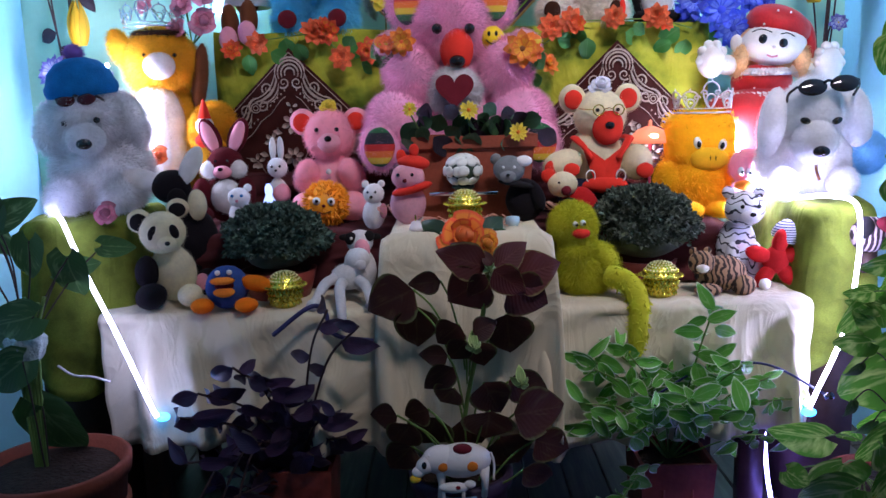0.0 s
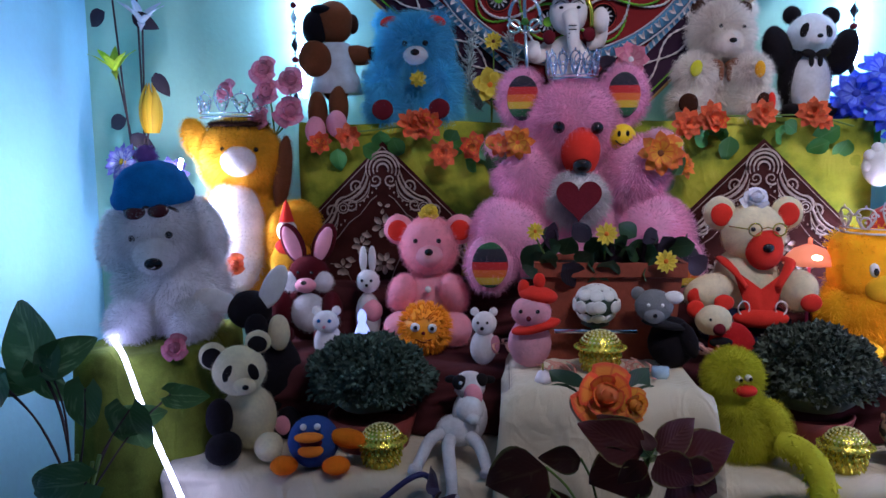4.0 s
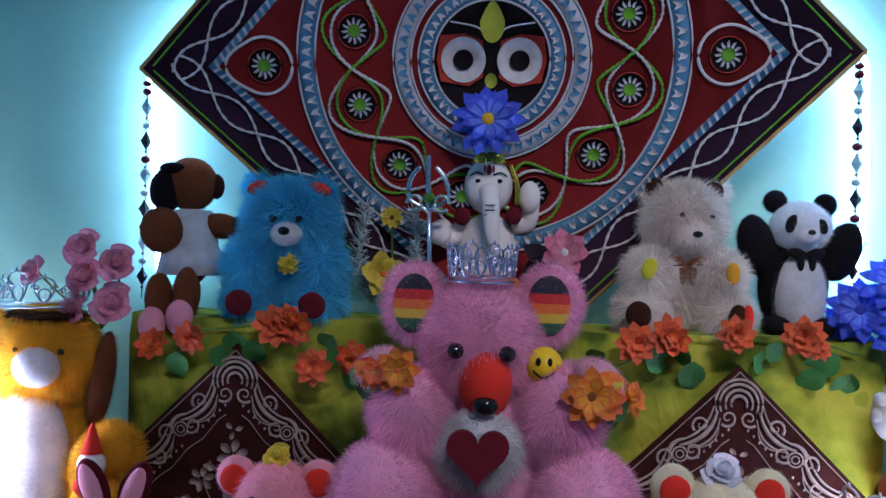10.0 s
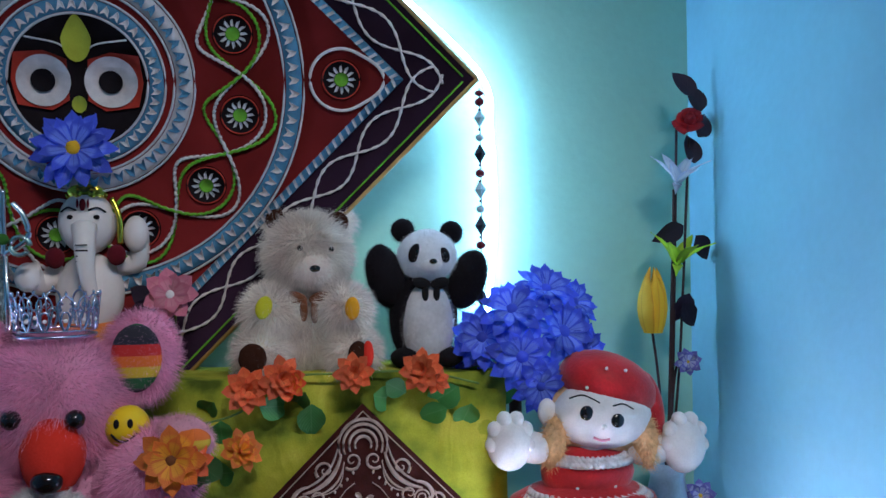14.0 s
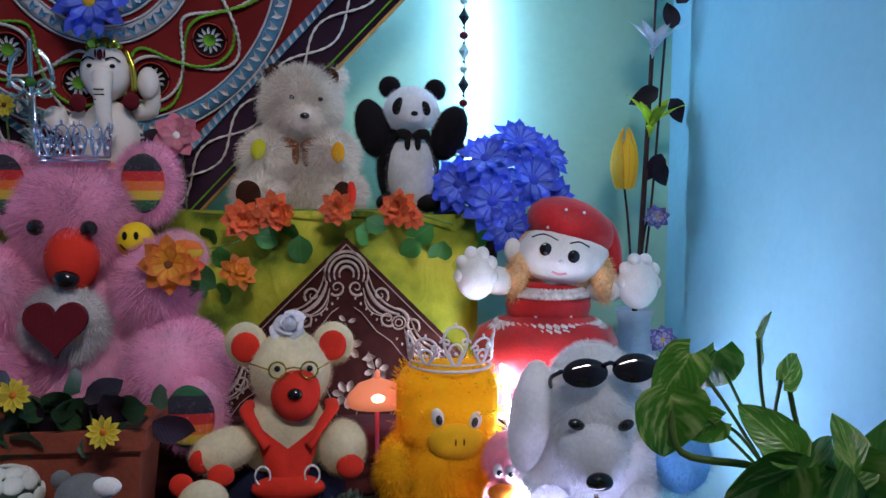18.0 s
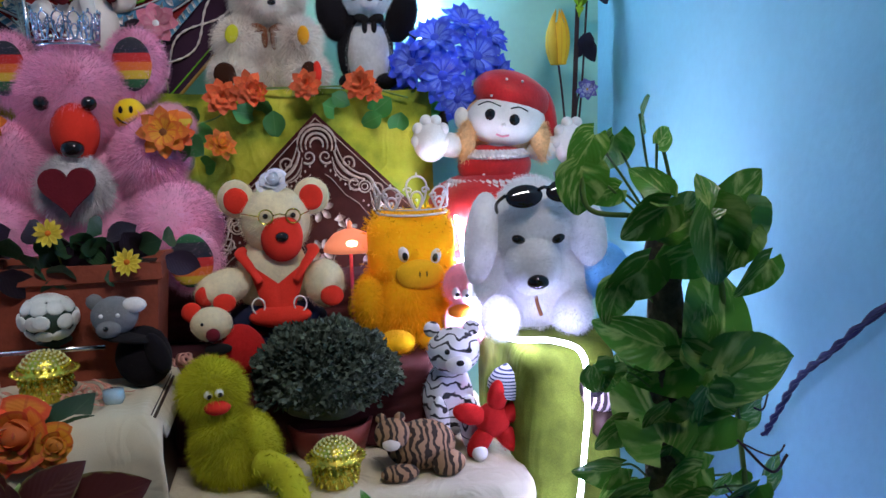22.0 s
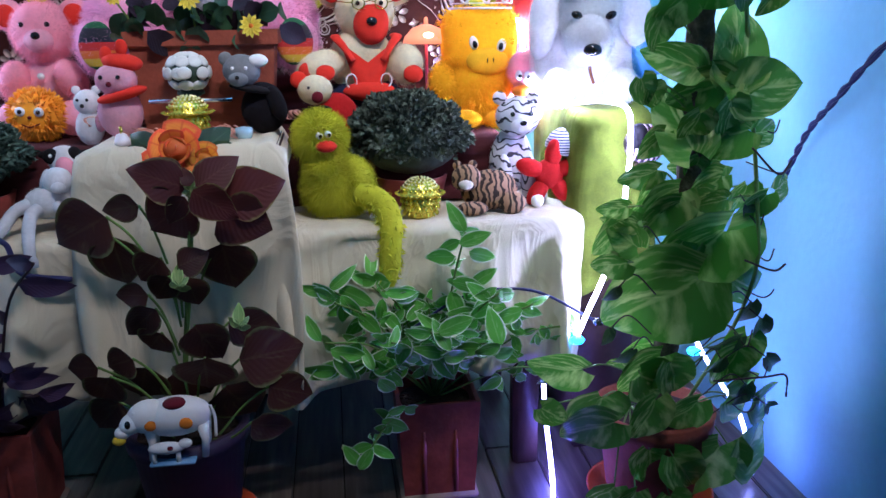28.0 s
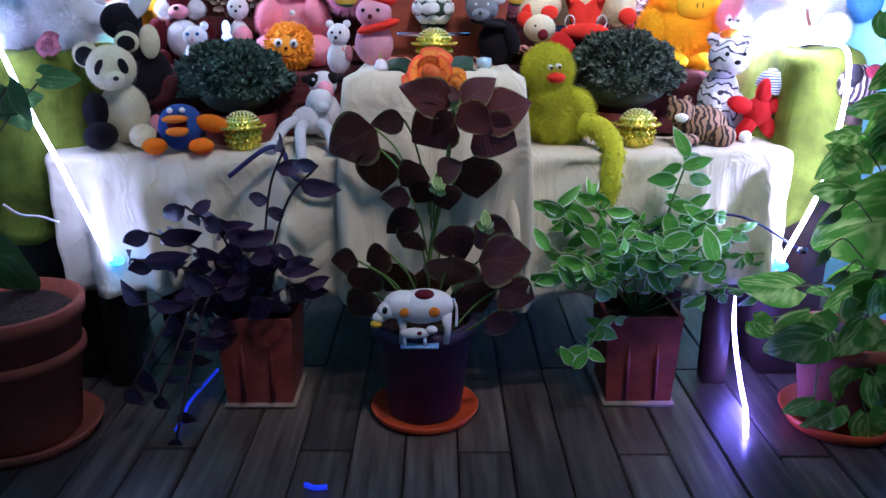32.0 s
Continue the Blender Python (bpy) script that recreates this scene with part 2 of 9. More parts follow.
def lathe(profile, n=28, wob=0.0):
    """A turned body about z from (radius, height) pairs."""
    a = np.arange(n) / n * 2 * np.pi
    v = np.concatenate([np.stack([r * np.cos(a) * (1 + wob * np.sin(5 * a)), r * np.sin(a) * (1 + wob * np.sin(5 * a)), np.full(n, z)], 1) for r, z in profile])
    f = [(i * n + j, i * n + (j + 1) % n, (i + 1) * n + (j + 1) % n, (i + 1) * n + j) for i in range(len(profile) - 1) for j in range(n)]
    return v, f


def tube(pts, rad, n=8, closed=False, flat=1.0):
    """A round cord along points; rad: one radius or one for each point."""
    p = np.array(pts, float)
    m = len(p)
    rad = np.full(m, rad) if np.isscalar(rad) else np.array(rad)
    if closed:
        t = np.roll(p, -1, 0) - np.roll(p, 1, 0)
    else:
        t = np.gradient(p, axis=0)
    t /= np.linalg.norm(t, axis=1)[:, None] + 1e-12
    ref = np.array((0, 0, 1.0)) if abs(t[:, 2]).mean() < 0.8 else np.array((1.0, 0, 0))
    s = np.cross(t, ref)
    s /= np.linalg.norm(s, axis=1)[:, None] + 1e-12
    u = np.cross(s, t)
    a = np.arange(n) / n * 2 * np.pi
    v = (p[:, None] + rad[:, None, None] * (np.cos(a)[None, :, None] * s[:, None] + flat * np.sin(a)[None, :, None] * u[:, None])).reshape(-1, 3)
    f = [(i * n + j, i * n + (j + 1) % n, ((i + 1) % m) * n + (j + 1) % n, ((i + 1) % m) * n + j) for i in range(m if closed else m - 1) for j in range(n)]
    if not closed:
        f += [tuple(range(n))[::-1], tuple((m - 1) * n + j for j in range(n))]
    return v, f


def spline(pts, k=8):
    """A smooth line through points."""
    p = [np.array(q, float) for q in pts]
    p = [2 * p[0] - p[1]] + p + [2 * p[-1] - p[-2]]
    out = []
    for i in range(1, len(p) - 2):
        for t in np.arange(k) / k:
            a, b, c, d = p[i - 1 : i + 3]
            out.append(0.5 * (2 * b + (c - a) * t + (2 * a - 5 * b + 4 * c - d) * t**2 + (3 * b - a - 3 * c + d) * t**3))
    return out + [p[-2]]


def brick(sx, sy, sz, bev=0.004):
    """A block about its centre with softened edges."""
    bm = bmesh.new()
    bmesh.ops.create_cube(bm, size=1)
    bmesh.ops.scale(bm, vec=(sx, sy, sz), verts=bm.verts)
    if bev:
        bmesh.ops.bevel(bm, geom=bm.edges[:], offset=bev, segments=2, affect="EDGES")
    v, f = np.array([q.co[:] for q in bm.verts]), [tuple(q.index for q in g.verts) for g in bm.faces]
    bm.free()
    return v, f


def sheet(fn, nu, nv, thick=0.0):
    """A surface fn(u, v) -> (x, y, z) for u, v in 0..1, with a thickness where given; the second list holds u, v."""
    uu, vv = np.meshgrid(np.linspace(0, 1, nu + 1), np.linspace(0, 1, nv + 1), indexing="ij")
    pts = np.array([fn(a, b) for a, b in zip(uu.ravel(), vv.ravel())], float)
    f = [(i * (nv + 1) + j, (i + 1) * (nv + 1) + j, (i + 1) * (nv + 1) + j + 1, i * (nv + 1) + j + 1) for i in range(nu) for j in range(nv)]
    return pts, f


def link(name, data, material, parent=None, label="", smooth=True, uv=None):
    """One mesh object; material may be a list, with data[2] naming one for each face."""
    me = bpy.data.meshes.new(name)
    me.from_pydata([tuple(p) for p in data[0]], [], data[1])
    for m in material if isinstance(material, list) else [material]:
        me.materials.append(m)
    if len(data) > 2:
        me.polygons.foreach_set("material_index", data[2])
    if smooth:
        me.polygons.foreach_set("use_smooth", [True] * len(me.polygons))
    if uv is not None:
        lay = me.uv_layers.new(name="UVMap")
        idx = np.zeros(len(me.loops), int)
        me.loops.foreach_get("vertex_index", idx)
        lay.data.foreach_set("uv", np.asarray(uv, float)[idx].ravel())
    me.update()
    ob = new(name, me)
    if parent is not None:
        ob.parent = parent
    if label:
        ob["label"] = label
    return ob


def part(name, data, material, parent, label="", smooth=True):
    return link(name, data, material, parent, label, smooth)


def thing(name, label, category, m, group=""):
    e = new(name)
    e.empty_display_size = 0.02
    e.matrix_world = m if isinstance(m, Matrix) else pose(*m)
    return tagged(e, label, category, group)


def mixed(*bits):
    """Joins (data, material number) pairs into one mesh with several materials."""
    v, f = join(*[d for d, _ in bits])
    idx = []
    for d, k in bits:
        idx += [k] * len(d[1])
    return v, f, idx


def again(src, m, parent, label=""):
    """Another part on the mesh of src."""
    ob = new(src.name.split(".")[0], src.data)
    ob.parent = parent
    ob.matrix_basis = m
    if label:
        ob["label"] = label
    return ob


# ---- the setting ----
M_MINT = mat("mint_wall_paint", (0.36, 0.64, 0.49), 0.7, 0.06, 3, 0.35, 60, dist=0.002)
M_SKY = mat("pale_blue_wall_paint", (0.30, 0.60, 0.74), 0.7, 0.06, 3, 0.35, 60, dist=0.002)
M_CEIL = mat("white_ceiling_paint", (0.62, 0.60, 0.55), 0.85, 0.06, 3, 0.2, 80)
M_CREAM = mat("cream_cloth", (0.62, 0.56, 0.40), 0.9, 0.10, 7, 0.4, 700, sheen=0.2, dist=0.001)
creased(M_CREAM)


def leaf_print():
    """Green cloth with a blurred print of yellow, olive and dark leaves."""
    m = mat("leaf_print_green_cloth", (0.27, 0.30, 0.03), 0.85, 0.3, 9, 0.5, 500, sheen=0.02, spec=0.04, dist=0.001)
    nt = m.node_tree
    r = next(n for n in nt.nodes if n.type == "VALTORGB")
    e = r.color_ramp.elements
    for p, c in ((0.36, (0.07, 0.10, 0.012)), (0.45, (0.20, 0.24, 0.022)), (0.55, (0.33, 0.35, 0.03)), (0.68, (0.44, 0.42, 0.05))):
        k = e.new(p)
        k.color = (*c, 1)
    e[0].color, e[len(e) - 1].color = (0.05, 0.07, 0.01, 1), (0.30, 0.33, 0.03, 1)
    return m


M_LIME = creased(leaf_print(), 7.0, 0.015)
# stand cloth: patterned green, with the shade on it darkened into the colour
M_OLIVE_SHADED = creased(mat("olive_patterned_cloth", (0.13, 0.16, 0.022), 0.9, 0.55, 12, 0.4, 500, sheen=0.02, spec=0.04, dist=0.001), 7.0, 0.015)
M_WINE = mat("dark_wine_cloth", (0.07, 0.02, 0.022), 0.9, 0.25, 12, 0.4, 600, sheen=0.02, spec=0.04, dist=0.001)
M_DARKW = mat("dark_wood", (0.06, 0.035, 0.025), 0.5, 0.3, 12, 0.2, 90)

XL, XR, YB, YF, ZC = -1.21, 1.18, 2.43, -2.6, 3.05
wall = {}
for nm, c, s, m, lab in (
    ("wall_back", ((XL + XR) / 2, YB + 0.06, ZC / 2), (XR - XL + 0.24, 0.12, ZC), M_MINT, "mint green painted plaster wall with small marks"),
    ("wall_left", (XL - 0.06, (YB + YF) / 2, ZC / 2), (0.12, YB - YF, ZC), M_SKY, "pale blue painted plaster side wall"),
    ("wall_right", (XR + 0.06, (YB + YF) / 2, ZC / 2), (0.12, YB - YF, ZC), M_SKY, "pale blue painted plaster side wall"),
    ("wall_front", ((XL + XR) / 2, YF - 0.06, ZC / 2), (XR - XL + 0.24, 0.12, ZC), M_SKY, "pale blue painted wall of the room"),
):
    w = link(nm, moved(brick(*s, 0), c), m, smooth=False)
    tagged(w, lab, "wall", kind="structure")
tagged(link("ceiling", moved(brick(XR - XL + 0.24, YB - YF + 0.24, 0.1, 0), ((XL + XR) / 2, (YB + YF) / 2, ZC + 0.05)), M_CEIL, smooth=False), "plain white painted ceiling", "ceiling", kind="structure")
M_GROUT = mat("dark_floor_joint", (0.02, 0.018, 0.016), 0.9)
floor = link("floor", moved(brick(XR - XL + 0.24, YB - YF + 0.24, 0.08, 0), ((XL + XR) / 2, (YB + YF) / 2, -0.052)), M_GROUT, smooth=False)
tagged(floor, "greyish brown plank floor with dark joints", "floor", kind="structure")


def plank_mat():
    m, nt, b = principled("worn_floor_plank")
    tc, mp, n = nt.nodes.new("ShaderNodeTexCoord"), nt.nodes.new("ShaderNodeMapping"), nt.nodes.new("ShaderNodeTexNoise")
    mp.inputs["Scale"].default_value = (1, 0.07, 1)
    oi = nt.nodes.new("ShaderNodeObjectInfo")
    ad = nt.nodes.new("ShaderNodeVectorMath")
    nt.links.new(tc.outputs["Object"], ad.inputs[0])
    nt.links.new(oi.outputs["Location"], ad.inputs[1])
    nt.links.new(ad.outputs[0], mp.inputs["Vector"])
    nt.links.new(mp.outputs[0], n.inputs["Vector"])
    n.inputs["Scale"].default_value, n.inputs["Detail"].default_value = 60, 6
    r = ramp(nt, [(0.3, (0.032, 0.023, 0.018)), (0.55, (0.088, 0.068, 0.054)), (0.75, (0.16, 0.135, 0.11))])
    nt.links.new(n.outputs[0], r.inputs[0])
    hs, mr = nt.nodes.new("ShaderNodeHueSaturation"), nt.nodes.new("ShaderNodeMapRange")
    mr.inputs["To Min"].default_value, mr.inputs["To Max"].default_value = 0.65, 1.35
    nt.links.new(oi.outputs["Random"], mr.inputs["Value"])
    nt.links.new(mr.outputs[0], hs.inputs["Value"])
    nt.links.new(r.outputs[0], hs.inputs["Color"])
    nt.links.new(hs.outputs[0], b.inputs["Base Color"])
    b.inputs["Roughness"].default_value = 0.38
    bp = nt.nodes.new("ShaderNodeBump")
    bp.inputs["Strength"].default_value, bp.inputs["Distance"].default_value = 0.3, 0.002
    nt.links.new(n.outputs[0], bp.inputs["Height"])
    nt.links.new(bp.outputs[0], b.inputs["Normal"])
    return m


# ---- display steps and their cloths ----
PLEATS = [(random.Random(5).random(), 0)] + [(i * 0.071 - 1.0 + 0.035 * math.sin(i * 2.7), 0.4 + 0.6 * abs(math.sin(i * 1.9))) for i in range(30)]


def fold(x, k=1.0):
    """Uneven pinched pleats of a hanging cloth."""
    return k * (0.006 * math.sin(x * 23 + 1.3) + sum(0.024 * h * math.exp(-((x - c) / (0.009 + 0.012 * h)) ** 2) for c, h in PLEATS))


def draped(x0, x1, yback, yfront, ztop, zbot, k=1.0, nu=60, sag=0.0, round_=0.02):
    """A cloth over a step: flat on top, rounded over the edge, hanging in folds in front."""
    def fn(u, v):
        x = x0 + (x1 - x0) * u
        if v < 0.35:
            return (x, yback + (yfront + round_ - yback) * v / 0.35, ztop + 0.003 * max(0, math.sin(x * 40 + v * 20)) * math.sin(v * 31 + x * 9))
        if v < 0.5:
            a = (v - 0.35) / 0.15 * math.pi / 2
            return (x, yfront + round_ - round_ * math.sin(a), ztop - round_ + round_ * math.cos(a))
        d = (v - 0.5) / 0.5
        z = ztop - round_ + (zbot + sag * math.sin(u * 9) - ztop + round_) * d
        lean = x + 0.03 * (1 - d) * math.sin(x * 9)
        return (x + 0.012 * d * math.sin(x * 23), yfront - (0.006 + fold(lean, k)) * d**0.8 - 0.005 * math.sin(7 * d + x * 12) - 0.003 * math.sin(19 * d + x * 31), z)
    return sheet(fn, nu, 34)


def solid(ob, t):
    mod = ob.modifiers.new("thickness", "SOLIDIFY")
    mod.thickness, mod.offset = t, -1
    return ob


bench = thing("display_bench", "dark wooden bench under a cream cloth", "bench", (0.02, 1.86, 0))
part("benchtop", moved(brick(1.42, 0.44, 0.03), (0, 0, 0.507)), M_DARKW, bench)
for sx in (-0.66, 0.66):
    for sy in (-0.17, 0.19):
        part("leg", moved(brick(0.05, 0.05, 0.492), (sx, sy, 0.246)), M_DARKW, bench)
part("apron", moved(brick(1.3, 0.02, 0.08), (0, -0.17, 0.45)), M_DARKW, bench)
tagged(solid(link("bench_cloth", draped(-0.715, 0.775, 2.06, 1.625, 0.53, 0.235, 2.2, 180, 0.02), M_CREAM), 0.002), "cream cotton cloth draped in folds over the bench", "tablecloth")
step_mid = link("step_middle", moved(brick(1.22, 0.26, 0.125), (0.03, 1.97, 0.5945)), M_DARKW, smooth=False)
tagged(step_mid, "dark wooden display step under cloth", "display step")
tagged(solid(link("step_cloth", draped(-0.60, 0.66, 2.11, 1.832, 0.662, 0.536, 0.5, 60), M_WINE), 0.002), "dark wine red cloth over the middle display step", "tablecloth")
step_high = link("step_high", moved(brick(1.25, 0.12, 0.235), (0.03, 2.165, 0.6525)), M_DARKW, smooth=False)
tagged(step_high, "dark wooden display step behind the toys", "display step")
tagged(solid(link("high_step_cloth", draped(-0.60, 0.66, 2.23, 2.102, 0.774, 0.67, 0.3, 60), M_WINE), 0.002), "dark wine red cloth over the rear display step", "tablecloth")
block = link("centre_block", moved(brick(0.325, 0.21, 0.15), (0.06, 1.75, 0.608)), M_DARKW, smooth=False)
tagged(block, "wooden box raised on the bench under cloth", "box")


def centre_cloth():
    def fn(u, v):
        x = -0.115 + 0.35 * u
        wide = 1.0
        if v < 0.4:
            z = 0.688 + 0.002 * math.sin(50 * u)
            y = 1.90 + (1.64 - 1.90) * v / 0.4
        else:
            d = (v - 0.4) / 0.6
            z = 0.688 - 0.02 * min(1, d * 12) - 0.40 * max(0, d - 0.04)
            y = 1.64 - 0.028 * min(1, d * 12) - 0.02 * d - (fold(x, 1.6) + 0.011 * math.sin(x * 62) + 0.006 * math.sin(x * 115)) * d
            wide = 1.0 + 0.10 * math.sin(d * 2.6)
        x = 0.06 + (x - 0.06) * wide
        e = abs(u - 0.5) * 2
        if e > 0.88:
            z -= (e - 0.88) * 0.35 * (1 if v < 0.4 else 0.3)
        return (x, y, z)
    return sheet(fn, 44, 40)


tagged(solid(link("centre_cloth", centre_cloth(), M_CREAM), 0.002), "cream cloth hanging over the raised centre box", "tablecloth")


def stand_cover(hx, hy, top, drop, seed):
    """A cloth thrown over a stand: rounded at the rim, hanging in loose pleats all round."""
    def fn(u, v):
        a = 2 * math.pi * u
        R = (abs(math.cos(a) / hx) ** 5 + abs(math.sin(a) / hy) ** 5) ** -0.2
        if v < 0.3:
            k = R * (1 - 0.16) * v / 0.3
            return (k * math.cos(a), k * math.sin(a), top + 0.003 * math.sin(9 * a + seed))
        if v < 0.5:
            q = (v - 0.3) / 0.2 * math.pi / 2
            k = R * (0.84 + 0.16 * math.sin(q))
            return (k * math.cos(a), k * math.sin(a), top - 0.035 * (1 - math.cos(q)) + 0.003 * math.sin(9 * a + seed))
        d = (v - 0.5) / 0.5
        k = R + d * (0.010 + 0.012 * math.sin(7 * a + seed) + 0.008 * math.sin(13 * a + 2 * seed)) * (0.5 if math.sin(a) > -0.3 else 1.0)
        return (k * math.cos(a), k * math.sin(a), top - 0.035 - drop * d * (1 + 0.18 * math.sin(3 * a + seed)))
    return sheet(fn, 72, 30)


for nm, x0, x1, sgn in (("side_stand", -0.905, -0.685, -1), ("side_stand", 0.778, 0.93, 1)):
    st = thing(nm, "side stand covered with an olive green patterned cloth, darkened for shade", "stand", ((x0 + x1) / 2, 1.86, 0), "stands at both ends of the bench")
    w = x1 - x0
    part("box", moved(brick(w - 0.03, 0.32, 0.715), (0, 0.01, 0.3575)), M_DARKW, st)

    solid(link("cover", stand_cover(w / 2 + 0.010, 0.186, 0.722, 0.30, 1.0 + sgn), M_OLIVE_SHADED, st), 0.002)

# upper shelf with its lime cloth
shelf = thing("upper_shelf", "wooden wall shelf hidden by a green cloth", "shelf", (0.06, 2.335, 0))
part("board", moved(brick(1.30, 0.18, 0.03), (0, 0, 1.13)), M_DARKW, shelf)
for sx in (-0.6, 0.6):
    part("bracket", moved(brick(0.03, 0.16, 0.35), (sx, 0, 0.94)), M_DARKW, shelf)


def shelf_cloth():
    def fn(u, v):
        x = -0.60 + 1.33 * u
        if v < 0.3:
            return (x, 2.42 - 0.18 * v / 0.3, 1.149 + 0.004 * math.sin(x * 17))
        d = (v - 0.3) / 0.7
        return (x, 2.24 - 0.008 * min(1, d * 10) + 0.010 * math.sin(x * 21 + d * 2) * d + 0.004 * math.sin(x * 47), 1.149 - 0.006 * (d > 0) - 0.36 * d + 0.004 * math.sin(x * 17))
    return sheet(fn, 70, 30)


tagged(solid(link("shelf_cloth", shelf_cloth(), M_LIME), 0.002), "lime green leaf print cloth hanging from the upper shelf", "cloth")

# ---- light strings (white LED rope) ----
M_LED = glow("cool_white_led", (0.50, 0.68, 1.0), 125.0)
M_LEDF = glow("soft_white_led", (0.60, 0.60, 1.0), 20.0)
M_LEDV = glow("violet_blue_led", (0.25, 0.20, 1.0), 45.0)
M_LEDR = glow("violet_white_led", (0.64, 0.60, 1.0), 100.0)
M_LEDM = glow("bright_white_led", (0.74, 0.76, 1.0), 760.0)
M_LEDY = glow("white_led", (0.80, 0.80, 1.0), 620.0)
M_LEDW = glow("cold_blue_led", (0.36, 0.34, 1.0), 30.0)
M_LEDB = glow("blue_led_tip", (0.05, 0.35, 1.0), 9.0)


def rope(label, pts, r=0.005, tip=None, m=None):
    t = thing("led_rope_light", label, "light string", pose(0, 0, 0), "LED rope lights")
    t.matrix_world = Matrix.Translation(pts[0])
    o = np.array(pts[0])
    part("glowing_tube", moved(tube(spline(pts, 8), r, 8), -o), m or M_LED, t)
    if tip is not None:
        part("blue_tip", ball(np.array(tip) - o, (0.014, 0.012, 0.009), sub=2), M_LEDB, t, "blue glowing end cap")
    return t


HX, HZ, HW, HH = 0.042, 1.629, 0.650, 0.632
rope("cool white LED rope behind the wall hanging",
     [(-0.16, 2.375, 2.20), (-0.30, 2.375, 2.02), (-0.49, 2.375, 1.80), (-0.631, 2.375, 1.640), (-0.639, 2.385, 1.55), (-0.627, 2.385, 1.36), (-0.617, 2.385, 1.22)], 0.005)
rope("cool white LED rope behind the wall hanging",
     [(0.20, 2.375, 2.22), (0.38, 2.375, 2.04), (0.56, 2.375, 1.85), (0.725, 2.375, 1.69), (0.748, 2.385, 1.58), (0.753, 2.385, 1.40), (0.733, 2.385, 1.20)], 0.005)
rope("cool white LED rope beside the yellow bear", [(-0.838, 2.10, 1.07), (-0.845, 2.08, 1.00), (-0.845, 2.06, 0.92), (-0.842, 2.05, 0.84)], 0.0042, None, M_LEDY)
rope("cool white LED rope lying over the stand and cloth", [(-0.872, 1.80, 0.735), (-0.825, 1.716, 0.739), (-0.775, 1.646, 0.728), (-0.722, 1.606, 0.631), (-0.652, 1.563, 0.515), (-0.598, 1.553, 0.38), (-0.582, 1.556, 0.335)], 0.0048, (-0.578, 1.58, 0.325), M_LEDF)
rope("cool white LED rope lying over the stand and cloth", [(0.752, 2.14, 0.93), (0.758, 2.09, 0.86), (0.76, 2.04, 0.78), (0.755, 1.95, 0.745), (0.75, 1.86, 0.735)], 0.0042, None, M_LEDM)
rope("cool white LED rope hanging down the stand and cloth corner", [(0.752, 1.80, 0.734), (0.768, 1.715, 0.735), (0.815, 1.668, 0.742), (0.852, 1.632, 0.728), (0.850, 1.604, 0.66), (0.840, 1.590, 0.59), (0.826, 1.578, 0.51), (0.798, 1.572, 0.43), (0.770, 1.566, 0.37), (0.750, 1.562, 0.325)], 0.0042, (0.747, 1.558, 0.315), M_LEDR)
rope("cool white LED rope trailing over the floor", [(0.735, 1.75, 0.19), (0.728, 1.70, 0.10), (0.72, 1.62, 0.03), (0.698, 1.52, 0.012), (0.662, 1.42, 0.012)], 0.0045, None, M_LEDV)
# dim blue strips added to stand for the blue glints on the floor
M_BLUEGLINT = glow("deep_blue_led", (0.04, 0.07, 1.0), 0.25)
rope("dim blue strip standing for floor glints under the trailing plant", [(-0.44, 1.72, 0.014), (-0.46, 1.58, 0.012), (-0.458, 1.52, 0.010), (-0.455, 1.46, 0.010)], 0.0035, None, M_BLUEGLINT)
rope("dim blue strip standing for a floor glint on the planks", [(-0.17, 1.275, 0.008), (-0.15, 1.265, 0.008), (-0.13, 1.268, 0.008)], 0.005, None, M_BLUEGLINT)
rope("short cool white LED rope behind the potted creeper", [(1.05, 1.70, 0.34), (1.02, 1.64, 0.27), (1.05, 1.60, 0.20), (1.09, 1.56, 0.12), (1.10, 1.52, 0.02)], 0.0042, (0.985, 1.57, 0.27), M_LEDW)


# ---- the diamond wall hanging ----
M_MAROON = mat("maroon_applique_cloth", (0.20, 0.020, 0.02), 0.85, 0.2, 9, 0.35, 600, sheen=0.02, spec=0.04, dist=0.001)
M_NAVY = mat("blackish_purple_cloth", (0.035, 0.018, 0.035), 0.85, 0.2, 9, 0.35, 600, sheen=0.02, spec=0.04, dist=0.001)
M_BLUEBAND = mat("blue_applique_band", (0.10, 0.26, 0.42), 0.8, 0.2, 30, 0.3, 500)
M_SILVER = mat("silver_grey_thread", (0.55, 0.56, 0.58), 0.5, 0.15, 60, 0.3, 700)
M_WHITEC = mat("white_cord", (0.72, 0.68, 0.66), 0.8, 0.1, 80, 0.4, 900)
M_GREENC = mat("green_cord", (0.16, 0.42, 0.03), 0.8, 0.1, 80, 0.4, 900)
M_REDC = mat("red_applique_cloth", (0.50, 0.05, 0.03), 0.8, 0.15, 30, 0.3, 500)
M_BLACKC = mat("black_cloth", (0.015, 0.012, 0.014), 0.85, 0.2, 30, 0.3, 500, spec=0.04)
M_YELC = mat("yellow_green_cloth", (0.42, 0.46, 0.04), 0.8, 0.15, 30, 0.3, 500)
M_GOLDE = mat("gold_edging", (0.45, 0.30, 0.10), 0.5, 0.2, 40, 0.3, 500)

TILT, ROLL = 13.0, 2.2
hang = thing("wall_hanging", "maroon diamond applique wall hanging with mirror-work rings and two round eyes", "wall hanging", (HX, 2.262, HZ, TILT, -ROLL, 0))


